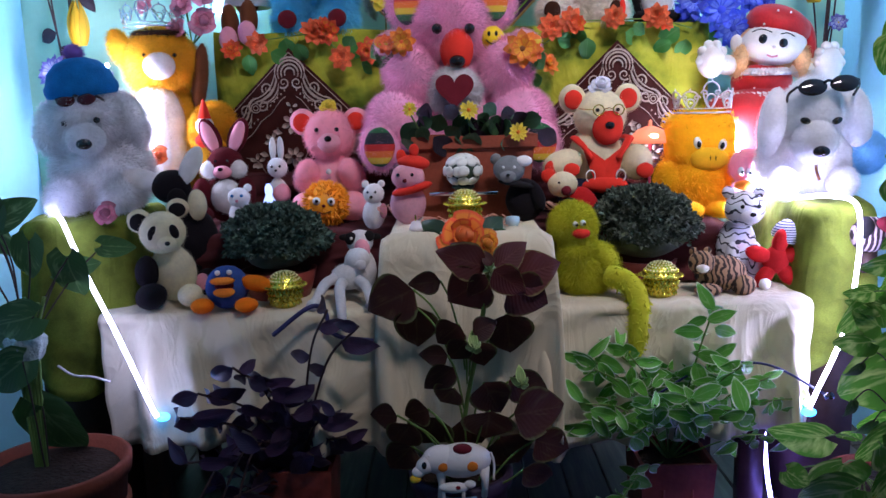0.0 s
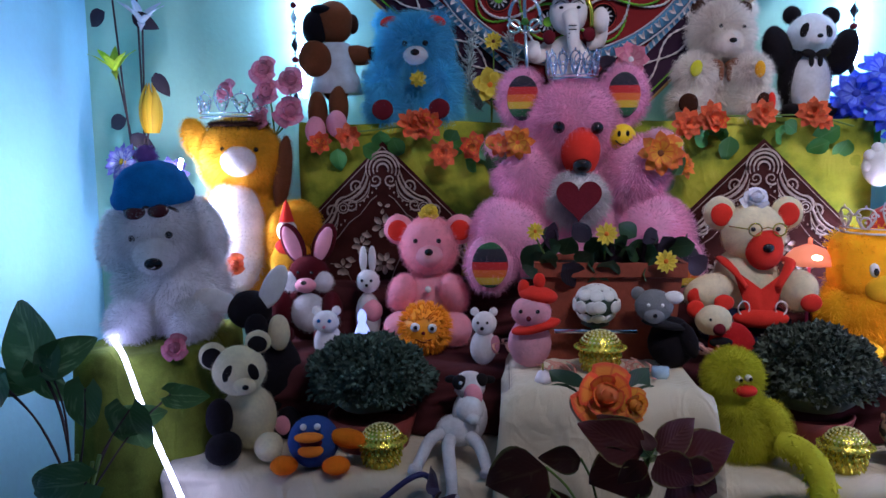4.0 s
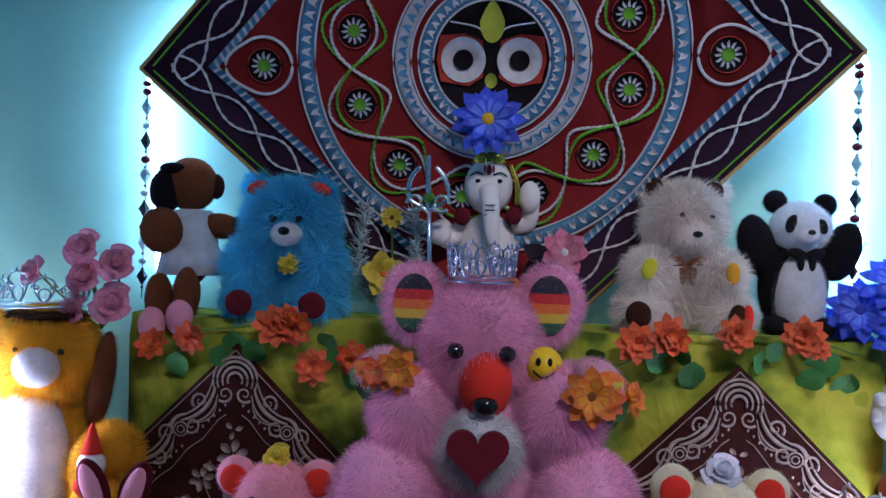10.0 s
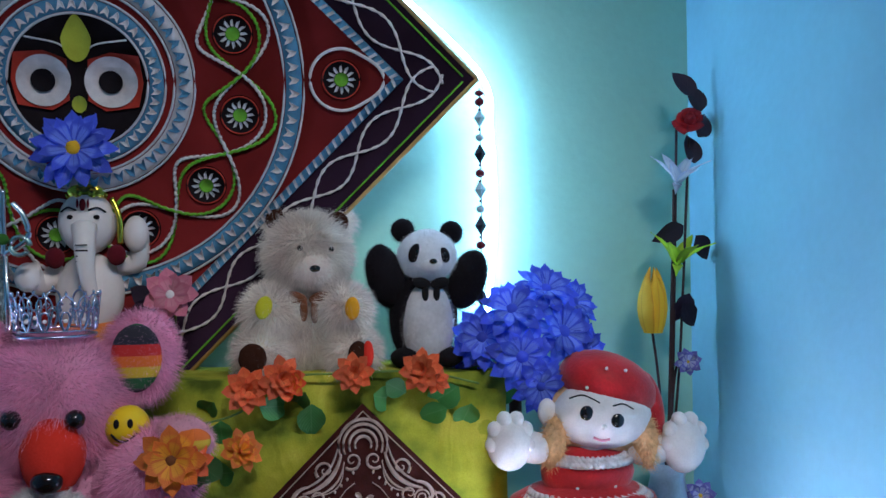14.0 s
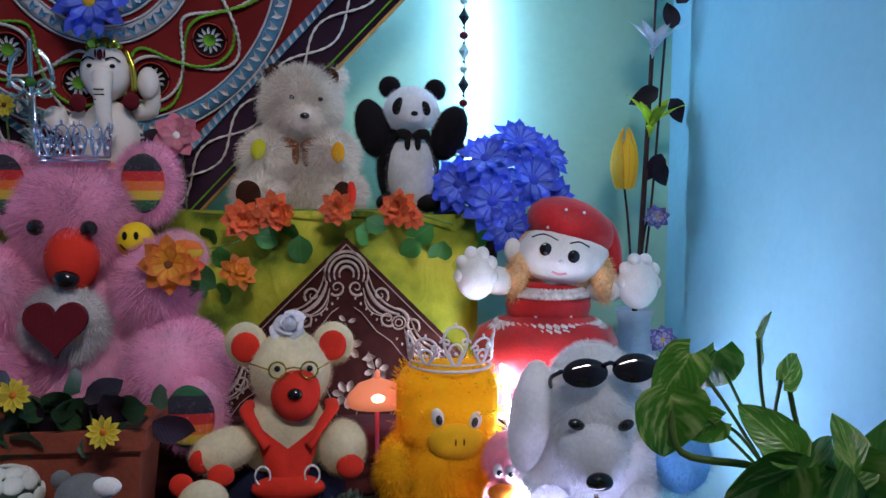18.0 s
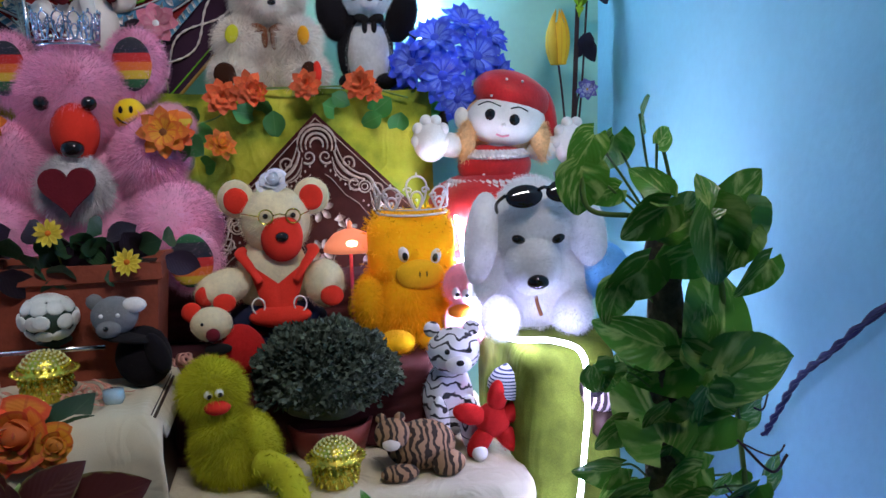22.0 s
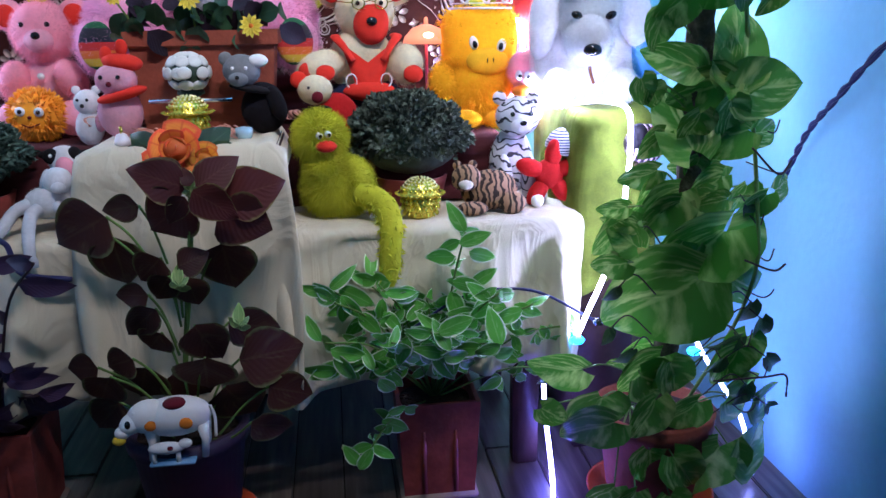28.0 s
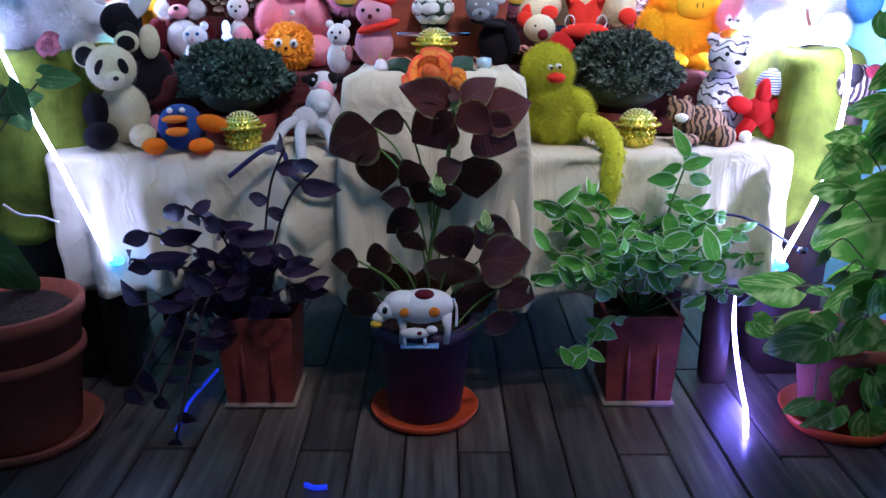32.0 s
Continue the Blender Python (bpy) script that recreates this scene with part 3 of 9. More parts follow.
def flat(poly, y0, y1):
    """A flat cloth piece with a little thickness; poly in (x, z)."""
    n = len(poly)
    v = [(x, y1, z) for x, z in poly] + [(x, y0, z) for x, z in poly]
    return np.array(v, float), [tuple(range(n, 2 * n))[::-1], tuple(range(n))] + [(i, (i + 1) % n, n + (i + 1) % n, n + i) for i in range(n)]


def disc(cx, cz, r, y, n=40, sz=1.0):
    a = np.arange(n) / n * 2 * np.pi
    return flat([(cx + r * math.cos(t), cz + r * sz * math.sin(t)) for t in a], y, y + 0.0018)


def ring(r0, r1, y, n=72):
    a = np.arange(n) / n * 2 * np.pi
    v = np.concatenate([np.stack([r * np.cos(a), np.full(n, yy), r * np.sin(a)], 1) for r, yy in ((r0, y + 0.002), (r0, y), (r1, y), (r1, y + 0.002))])
    return v, [(k * n + j, k * n + (j + 1) % n, (k + 1) * n + (j + 1) % n, (k + 1) * n + j) for k in range(3) for j in range(n)]


def diamond(w, h, y0, y1):
    return flat([(w, 0), (0, h), (-w, 0), (0, -h)], y0, y1)


part("backing", diamond(HW, HH, -0.004, 0.004), M_NAVY, hang)
part("edging", join(*[tube([a, b], 0.004, 6) for a, b in (((HW, -0.003, 0), (0, -0.003, HH)), ((0, -0.003, HH), (-HW, -0.003, 0)), ((-HW, -0.003, 0), (0, -0.003, -HH)), ((0, -0.003, -HH), (HW, -0.003, 0)))]), M_GOLDE, hang)
part("inner_panel", diamond(0.508, 0.496, -0.0065, -0.004), M_MAROON, hang)


def dash_line(a, b, step, w, h):
    """Woven marks along a line from a to b in (x, z)."""
    a, b = np.array(a), np.array(b)
    d = b - a
    n = int(np.linalg.norm(d) / step)
    d = d / np.linalg.norm(d)
    s = np.array((-d[1], d[0]))
    out = []
    for i in range(n):
        c = a + d * (i + 0.5) * step
        out.append(flat([tuple(c + d * w * p + s * h * q) for p, q in ((-1, -1), (0.1, -1), (1, 1), (-0.1, 1))], -0.0125, -0.0085))
    return out


bands, marks = [], []
for sx in (-1, 1):
    for sz in (-1, 1):
        w0, h0, t = 0.520, 0.508, 0.020
        bands.append(flat([(sx * w0, 0), (0, sz * h0), (0, sz * (h0 - t)), (sx * (w0 - t), 0)], -0.0085, -0.006))
        marks += dash_line((sx * (w0 - 0.012), 0), (0, sz * (h0 - 0.010)), 0.016, 0.005, 0.0065)
part("diamond_band", join(*bands), M_BLUEBAND, hang)
part("band_stitches", join(*marks), M_SILVER, hang)
for r, wd, n, m in ((0.336, 0.026, 96, M_BLUEBAND), (0.161, 0.026, 50, M_SILVER), (0.118, 0.022, 44, M_BLUEBAND)):
    part("ring_band", ring(r - wd / 2, r + wd / 2, -0.0095), m, hang)
    bits = []
    for i in range(n):
        a = i / n * 2 * math.pi
        c, s = np.array((math.cos(a), math.sin(a))), np.array((-math.sin(a), math.cos(a)))
        q = c * r
        bits.append(flat([tuple(q + s * 0.30 * wd * u + c * wd * 0.36 * v) for u, v in ((-1, -1), (0, -0.4), (1, -1), (0.4, 0.3), (0.1, 1), (-0.7, 0.4))], -0.0125, -0.009))
    part("ring_stitches", join(*bits), M_WHITEC if m is M_BLUEBAND else M_BLUEBAND, hang)
    circ = [[rr * math.cos(t), -0.0105, rr * math.sin(t)] for rr in (r - wd * 0.62,) for t in np.arange(80) / 80 * 2 * math.pi]
    part("ring_cord", tube(circ, 0.0022, 6, True), M_SILVER, hang)
    circ = [[rr * math.cos(t), -0.0105, rr * math.sin(t)] for rr in (r + wd * 0.62,) for t in np.arange(80) / 80 * 2 * math.pi]
    part("ring_cord", tube(circ, 0.0022, 6, True), M_SILVER, hang)


def braid(fn, n, r=0.0027):
    """A closed plaited cord: it weaves a little from side to side as it runs."""
    p = np.array([fn(i / n) for i in range(n)])
    t = np.roll(p, -1, 0) - np.roll(p, 1, 0)
    side = np.stack([-t[:, 2], t[:, 1] * 0, t[:, 0]], 1)
    side /= np.linalg.norm(side, axis=1)[:, None] + 1e-12
    k = np.arange(n) * 2 * np.pi / 4
    return tube(p + side * (0.0011 * np.sin(k))[:, None], r * (1 + 0.18 * np.cos(2 * k)), 5, True)


OFF = radians(17)
LOOPS = 0.252


def chain(s, sgn, big):
    """One strand of the looped cords: it rounds each medallion, wide and narrow by turns."""
    a = s * 2 * math.pi
    c = math.cos(6 * (a - OFF))
    r = LOOPS + sgn * (0.050 * c + big * 0.0085 * c * c)
    return (r * math.cos(a), -0.0115 - 0.0022 * sgn * big * math.sin(6 * (a - OFF)), r * math.sin(a))


for big, m, lab in ((1, M_WHITEC, "plaited white cord"), (-1, M_GREENC, "plaited green cord")):
    for sgn in (1, -1):
        part("braided_cord", braid(lambda s: chain(s, sgn, big), 800), m, hang, lab)


def medallion(cx, cz, r):
    bits = [(disc(cx, cz, r, -0.0085, 28), 0), (disc(cx, cz, r * 0.34, -0.012, 16), 1)]
    star = []
    for i in range(12):
        a = i / 12 * 2 * math.pi
        p, q = (math.cos(a), math.sin(a)), (-math.sin(a), math.cos(a))
        star.append(flat([(cx + r * (p[0] * u + q[0] * v), cz + r * (p[1] * u + q[1] * v)) for u, v in ((0.36, -0.07), (0.72, -0.02), (0.60, 0.09), (0.36, 0.07))], -0.0115, -0.009))
    bits.append((join(*star), 2))
    thin = tube([[cx + r * 0.92 * math.cos(t), -0.0095, cz + r * 0.92 * math.sin(t)] for t in np.arange(28) / 28 * 2 * math.pi], 0.0012, 5, True)
    bits.append((thin, 3))
    part("medallion", mixed(*bits), [M_BLACKC, M_GREENC, M_SILVER, M_REDC], hang)


for i in range(12):
    a = OFF + i * math.pi / 6
    medallion(LOOPS * math.cos(a), LOOPS * math.sin(a), 0.033)
for sx in (-1, 1):
    medallion(sx * 0.414, 0.0, 0.034)
    tear = []
    for i in range(60):
        t = i / 60 * 2 * math.pi
        k = 0.052 + 0.020 * max(0, math.cos(t)) ** 6
        tear.append((sx * (0.414 + k * math.cos(t)), -0.0115, k * 0.98 * math.sin(t)))
    part("teardrop_cord", tube(tear, 0.003, 6, True), M_WHITEC, hang)
# twisted cords on the outer border
for sx in (-1, 1):
    for sz in (-1, 1):
        a, b = np.array((sx * (HW - 0.03), 0.0)), np.array((0.0, sz * (HH - 0.03)))
        d = (b - a) / np.linalg.norm(b - a)
        s = np.array((-d[1], d[0]))
        inward = -(a + b) / 2
        if s @ inward < 0:
            s = -s
        for ph in (1, -1):
            pts = []
            for i in range(181):
                u = 0.02 + 0.96 * i / 180
                p = a + (b - a) * u + s * (0.038 + ph * 0.021 * math.sin(u * 4 * 2 * math.pi))
                pts.append((p[0], -0.007 - 0.002 * ph * math.cos(u * 8 * 2 * math.pi), p[1]))
            part("border_cord", tube(pts, [0.0024 + 0.0008 * math.sin(i * 1.57) for i in range(181)], 6), M_WHITEC, hang)
        pts = [a + (b - a) * u + s * -0.006 for u in np.linspace(0, 1, 60)]
        part("green_border_cord", tube([(p[0], -0.006, p[1]) for p in pts], 0.0018, 6), M_GREENC, hang)
# the round face patch
part("face_patch", disc(0, 0, 0.104, -0.010, 56), M_BLACKC, hang)
for sx in (-1, 1):
    part("red_patch", moved(flat([(sx * x, z) for x, z in ((0.016, 0.034), (0.05, 0.046), (0.092, 0.042), (0.098, 0.0), (0.09, -0.038), (0.04, -0.046), (0.014, -0.03))][:: sx], -0.0145, -0.0118), turn=(0, ROLL, 0)), M_REDC, hang)
    part("eye_patch", moved(disc(sx * 0.050, 0.0, 0.040, -0.0175, 36), turn=(0, ROLL, 0)), M_WHITEC, hang)
    part("pupil_patch", moved(disc(sx * 0.050, 0.0, 0.018, -0.0205, 28), turn=(0, ROLL, 0)), M_BLACKC, hang)
    part("brow_cord", moved(tube(spline([(sx * 0.012, -0.013, 0.045), (sx * 0.03, -0.013, 0.058), (sx * 0.075, -0.013, 0.066)]), 0.0016, 5), turn=(0, ROLL, 0)), M_SILVER, hang)
drop = [(0.022 * math.sin(t) * (1 - 0.45 * max(0, math.cos(t))), 0.066 + 0.036 * math.cos(t)) for t in np.arange(36) / 36 * 2 * math.pi]
part("yellow_drop", moved(flat(drop[::-1], -0.0155, -0.012), turn=(0, ROLL, 0)), M_YELC, hang)
part("small_drop", moved(disc(0, -0.036, 0.011, -0.014, 20, 1.2), turn=(0, ROLL, 0)), M_YELC, hang)

# ---- brocade cloths over the front of the shelf cloth ----
M_BROC = mat("dark_brown_brocade", (0.042, 0.012, 0.010), 0.75, 0.3, 20, 0.4, 500, sheen=0.02, spec=0.04, dist=0.001)
M_BTHREAD = mat("pale_brocade_thread", (0.36, 0.28, 0.23), 0.7, 0.2, 60, 0.3, 800)


def brocade(m):
    b = thing("brocade_cloth", "dark brown brocade cloth with pale scroll border and flowers", "cloth", m, "brocade cloths on the shelf front")
    R = 0.36
    v, f = sheet(lambda u, w: ((u - w) * R, -0.006 * math.sin(math.pi * u) * math.sin(math.pi * w), (u + w - 2) * R), 14, 14)
    solid(link("panel", (v, f), M_BROC, b), 0.004)
    pts = {}
    for sx in (-1, 1):
        d, s = np.array((sx, -1.0)) / math.sqrt(2), np.array((-sx, -1.0)) / math.sqrt(2)
        for off, r in ((0.008, 0.0010), (0.080, 0.0009)):
            line = [np.array((0, -off * 1.414)) + d * (t * 0.45 + (0.0 if off < 0.05 else 0.02)) for t in np.linspace(0, 1, 24)]
            part("border_line", tube([(p[0], -0.007, p[1] + (0.004 * math.sin(i * 1.6) if off == 0.080 else 0)) for i, p in enumerate(line)], r, 5), M_BTHREAD, b)
        for k in range(4):
            mid = np.array((0, -0.052)) + d * (0.088 + 0.108 * k)
            for off, rad, half in ((0.0, 0.0052, 0.044), (0.0125, 0.0026, 0.038), (-0.0105, 0.0030, 0.046), (0.0185, 0.0016, 0.030)):
                bow = [mid + d * (x * half) + s * (off + 0.015 * (1 - x * x) - 0.006) for x in np.linspace(-1, 1, 18)]
                part("scroll", tube([(p[0], -0.0062, p[1]) for p in bow], [0.09 * rad * (0.35 + 0.65 * math.cos(x * 1.4)) for x in np.linspace(-1, 1, 18)], 6, False, 9.0), M_BTHREAD, b)
            eye = mid + d * 0.054 + s * 0.006
            for r_, w_ in ((0.0125, 0.0011), (0.0065, 0.0009)):
                part("paisley_ring", tube([(eye[0] + r_ * math.cos(t), -0.0062, eye[1] + r_ * math.sin(t)) for t in np.arange(18) / 18 * 6.283], w_ * 0.4, 6, True, 4.0), M_BTHREAD, b)
            tail = [eye + d * (0.0125 * math.cos(t) * (1 + 0.5 * t)) + s * (-0.0125 * math.sin(t) * (1 + 0.4 * t)) for t in np.linspace(0.2, 2.6, 14)]
            part("paisley_tail", tube([(p[0], -0.0062, p[1]) for p in tail], [0.0004 * (0.4 + math.sin(0.2 + i * 0.2)) for i in range(14)], 6, False, 7.0), M_BTHREAD, b)
            drop = mid + s * 0.030
            for x in np.linspace(-0.035, 0.035, 6):
                part("drop", ball((drop[0] + d[0] * x, -0.0062, drop[1] + d[1] * x), (0.0024, 0.0006, 0.0032), None, 0, 1), M_BTHREAD, b)
        for k in range(11):
            c0 = np.array((0, -0.052)) + d * (0.040 + 0.041 * k) + s * (0.004 + 0.011 * (-1) ** k)
            turn = (-1) ** k
            curl = []
            for t in np.linspace(0, 8.2, 26):
                q = 0.0155 * (1 - t / 9.6)
                curl.append(c0 + d * q * math.cos(t) + s * turn * q * math.sin(t))
            part("curl", tube([(p[0], -0.0066, p[1]) for p in curl], [0.00035 * (1.5 - i / 26) for i in range(26)], 5, False, 5.0), M_BTHREAD, b)
    for r in (0.014, 0.024, 0.034, 0.042):
        part("arch", tube([(r * math.sin(a) * 0.95, -0.0064, -0.066 + r * math.cos(a)) for a in np.linspace(-2.0, 2.0, 22)], [0.0005 * (0.35 + 0.65 * math.cos(a / 2.2) ** 2) for a in np.linspace(-2.0, 2.0, 22)], 6, False, 6.0), M_BTHREAD, b)
    fl = []

    def bloom(cx, cz, r, n):
        for i in range(n):
            a = i / n * 2 * math.pi + 0.3
            p, q = np.array((math.cos(a), math.sin(a))), np.array((-math.sin(a), math.cos(a)))
            o = np.array((cx, cz))
            fl.append(flat([tuple(o + r * (p * u + q * w)) for u, w in ((0.22, -0.08), (0.55, -0.24), (0.82, -0.20), (1.0, 0), (0.82, 0.20), (0.55, 0.24), (0.22, 0.08))], -0.0080, -0.0068))

    def stem(pp):
        fl.append(tube(spline([(x, -0.008, z) for x, z in pp]), 0.0009, 5))

    bloom(0, -0.20, 0.030, 6), bloom(0, -0.155, 0.018, 3), bloom(-0.055, -0.245, 0.024, 6), bloom(0.055, -0.245, 0.024, 6), bloom(0, -0.29, 0.028, 7)
    bloom(-0.10, -0.30, 0.022, 5), bloom(0.10, -0.30, 0.022, 5), bloom(-0.05, -0.35, 0.026, 6), bloom(0.05, -0.35, 0.026, 6), bloom(0, -0.41, 0.03, 7), bloom(-0.15, -0.36, 0.02, 5), bloom(0.15, -0.36, 0.02, 5)
    for sx in (-1, 1):
        stem([(0, -0.42), (sx * 0.02, -0.32), (sx * 0.05, -0.25), (sx * 0.04, -0.21)])
        stem([(0, -0.42), (sx * 0.06, -0.36), (sx * 0.10, -0.30), (sx * 0.13, -0.29)])
        for k in range(5):
            cx, cz = sx * (0.028 + 0.02 * k), -0.225 - 0.03 * k
            fl.append(flat([(cx, cz), (cx + sx * 0.012, cz + 0.012), (cx + sx * 0.026, cz + 0.006), (cx + sx * 0.013, cz - 0.005)][:: -sx], -0.0080, -0.0068))
    part("woven_flower_pattern", join(*fl), M_BTHREAD, b)
    return b


brocade_1 = brocade(pose(-0.397, 2.222, 1.106, 0, 0, 2))
copy_thing(brocade_1, pose(0.484, 2.222, 1.104, 0, 0, -1))


# ---- soft toys ----
P = {}
for nm, c in dict(pink=(0.84, 0.44, 0.62), rose=(0.86, 0.40, 0.48), cream=(0.74, 0.69, 0.48), orange=(0.92, 0.53, 0.008), blue=(0.20, 0.68, 0.98), beige=(0.95, 0.84, 0.77),
                  white=(0.76, 0.76, 0.77), black=(0.015, 0.013, 0.016), brown=(0.20, 0.07, 0.03), yellow=(0.72, 0.38, 0.02), maroon=(0.10, 0.012, 0.018), lime=(0.60, 0.60, 0.035),
                  grey=(0.24, 0.25, 0.26), red=(0.50, 0.02, 0.02), navy=(0.02, 0.025, 0.06), palepink=(0.70, 0.38, 0.45), darkbrown=(0.05, 0.02, 0.012), tangerine=(0.80, 0.22, 0.01)).items():
    P[nm] = plush(nm + "_plush", c)
F = {}
for nm, c in dict(red=(0.62, 0.035, 0.02), black=(0.012, 0.011, 0.012), white=(0.75, 0.74, 0.72), pink=(0.75, 0.32, 0.40), yellow=(0.72, 0.45, 0.03), blue=(0.02, 0.16, 0.42), orange=(0.72, 0.20, 0.02),
                  darkred=(0.12, 0.012, 0.02), brown=(0.16, 0.06, 0.025), skin=(0.78, 0.66, 0.60), palegrey=(0.5, 0.5, 0.52), green=(0.05, 0.16, 0.03), purple=(0.22, 0.10, 0.34)).items():
    F[nm] = felt(nm + "_felt", c)
M_EYE = mat("glossy_black_plastic", (0.008, 0.006, 0.006), 0.08, 0, 10, 0, spec=0.7)
M_EYEW = mat("white_plastic", (0.8, 0.8, 0.8), 0.25, 0, 10, 0)
M_RAINBOW, _nt, _b = principled("rainbow_stripe_knit")
_tc, _sp, _mr = _nt.nodes.new("ShaderNodeTexCoord"), _nt.nodes.new("ShaderNodeSeparateXYZ"), _nt.nodes.new("ShaderNodeMath")
_nt.links.new(_tc.outputs["Object"], _sp.inputs[0])
_mr.operation = "FRACT"
_m2 = _nt.nodes.new("ShaderNodeMath")
_m2.operation, _m2.inputs[1].default_value = "MULTIPLY", 11.0
_nt.links.new(_sp.outputs[2], _m2.inputs[0])
_nt.links.new(_m2.outputs[0], _mr.inputs[0])
_r = ramp(_nt, [(0.0, (0.02, 0.02, 0.03)), (0.2, (0.02, 0.10, 0.04)), (0.38, (0.55, 0.40, 0.03)), (0.55, (0.60, 0.14, 0.02)), (0.72, (0.45, 0.02, 0.02)), (0.9, (0.015, 0.015, 0.03))])
_r.color_ramp.interpolation = "CONSTANT"
_nt.links.new(_mr.outputs[0], _r.inputs[0])
_nt.links.new(_r.outputs[0], _b.inputs["Base Color"])
_b.inputs["Roughness"].default_value = 0.9


def soft(th, rows):
    """Stuffed parts in centimetres: name, centre, half sizes, material and then fur length, strands, turn, label."""
    for row in rows:
        nm, c, r, m = row[:4]
        fur, n, turn, lab = (list(row[4:]) + [0, 0, None, ""][len(row) - 4 :])[:4]
        r = (r, r, r) if np.isscalar(r) else r
        small = max(r) < 1.4
        d = ball(c, r, turn, 0.0 if small else 0.025, 2 if small else 3, fur * 1.2, int(n * 3.6), width=0.028)
        part(nm, (d[0] * 0.01, d[1]), m, th, lab)


def pair(nm, c, r, m, *more):
    """The same part on both sides."""
    t = more[2] if len(more) > 2 and more[2] is not None else None
    rest = list(more)
    out = []
    for s in (-1, 1):
        q = list(rest)
        if t is not None:
            q[2] = (t[0], t[1] * s, t[2] * s)
        out.append((nm, (c[0] * s, c[1], c[2]), r, m, *q))
    return out


def puff(c, r, e=0.55, fur=0.0, n=0):
    """A boxy stuffed form with a flat top."""
    u, f = unit_ball(3)
    v = np.sign(u) * np.abs(u) ** e * np.array(r) + np.array(c)
    if n:
        k = rng.integers(0, len(v), n)
        p = v[k] + rng.normal(size=(n, 3)) * 0.4
        d = u[k] + rng.normal(size=(n, 3)) * 0.5
        d /= np.linalg.norm(d, axis=1)[:, None]
        s = np.cross(d, rng.normal(size=(n, 3)))
        s /= np.linalg.norm(s, axis=1)[:, None]
        tri = np.stack([p - s * fur * 0.12, p + s * fur * 0.12, p + d * fur], 1).reshape(-1, 3)
        return join((v, f), (tri, [(3 * i, 3 * i + 1, 3 * i + 2) for i in range(n)]))
    return v, f


def cm(d):
    return (np.asarray(d[0]) * 0.01, *d[1:])


# the large pink bear
pb = thing("pink_teddy_bear", "large fluffy pink teddy bear with striped ears and red muzzle", "teddy bear", (0.055, 2.125, 0.775))
soft(pb, [("body", (0, 1.5, 14), (13, 8.5, 15), P["pink"], 1.4, 2600),
          ("head", (-1.3, 0, 36.6), (9.3, 7.8, 9.6), P["pink"], 1.5, 3000),
          ("muzzle", (-0.2, -5.6, 30.6), (4.3, 4.4, 5.6), F["red"], 0, 0, None, "red felt muzzle"),
          ("nose", (-0.1, -9.2, 27.6), (2.0, 1.5, 1.6), M_EYE),
          ("eye", (-5.0, -7.6, 35.6), 1.35, M_EYE), ("eye", (3.0, -7.8, 35.4), 1.35, M_EYE),
          ("ear", (-12.6, 2, 42.4), (5.0, 2.6, 6.4), P["pink"], 1.3, 900), ("ear", (9.8, 2, 42.8), (5.0, 2.6, 6.4), P["pink"], 1.3, 900),
          ("inner_ear", (-12.4, -0.6, 42.2), (3.5, 1.1, 5.0), M_RAINBOW, 0, 0, None, "rainbow striped inner ear"), ("inner_ear", (9.6, -0.6, 42.6), (3.5, 1.1, 5.0), M_RAINBOW, 0, 0, None, "rainbow striped inner ear"),
          ])
soft(pb, [("arm", (-12.0, -4.0, 25.0), (6.2, 6, 8), P["pink"], 1.4, 1400, (0, -25, 0)), ("arm", (12.0, -4.0, 26.0), (6.2, 6, 8), P["pink"], 1.4, 1400, (0, 25, 0)),
          ("paw", (-17.0, -6.5, 32.5), (4.0, 3.6, 2.9), P["palepink"], 0.8, 300, (0, -30, 0)), ("paw", (17.0, -6.5, 32.0), (4.0, 3.6, 2.9), P["palepink"], 0.8, 300, (0, 30, 0)),
          ("paw_pad", (-18.2, -9.0, 32.6), (2.4, 1.3, 1.7), M_RAINBOW), ("paw_pad", (18.2, -9.0, 32.0), (2.4, 1.3, 1.7), M_RAINBOW),
          ("leg", (-15.5, -6.0, 12.5), (8.0, 9.5, 8.5), P["pink"], 1.4, 1700), ("leg", (15.5, -6.0, 12.5), (8.0, 9.5, 8.5), P["pink"], 1.4, 1700),
          ("foot", (-19.5, -14.0, 7.5), (5.0, 3.0, 6.0), P["pink"], 1.0, 500), ("foot", (19.5, -14.0, 7.5), (5.0, 3.0, 6.0), P["pink"], 1.0, 500),
          ("sole", (-19.5, -16.6, 7.5), (3.8, 1.0, 4.8), M_RAINBOW, 0, 0, None, "rainbow striped sole"), ("sole", (19.5, -16.6, 7.5), (3.8, 1.0, 4.8), M_RAINBOW, 0, 0, None, "rainbow striped sole"),
          ("chest_ruff", (-1.0, -7.5, 20.6), (6.4, 2.2, 5.6), P["white"], 1.3, 1200, None, "white fur round the heart")])
hh = []
for i in range(40):
    t = i / 40 * 2 * math.pi
    hh.append((-1 + 4.7 * math.sin(t) ** 3, 20.8 + 0.30 * (13 * math.cos(t) - 5 * math.cos(2 * t) - 2 * math.cos(3 * t) - math.cos(4 * t))))
part("heart", cm(flat(hh[::-1], -12.2, -11.0)), F["darkred"], pb, "dark red velvet heart", smooth=False)

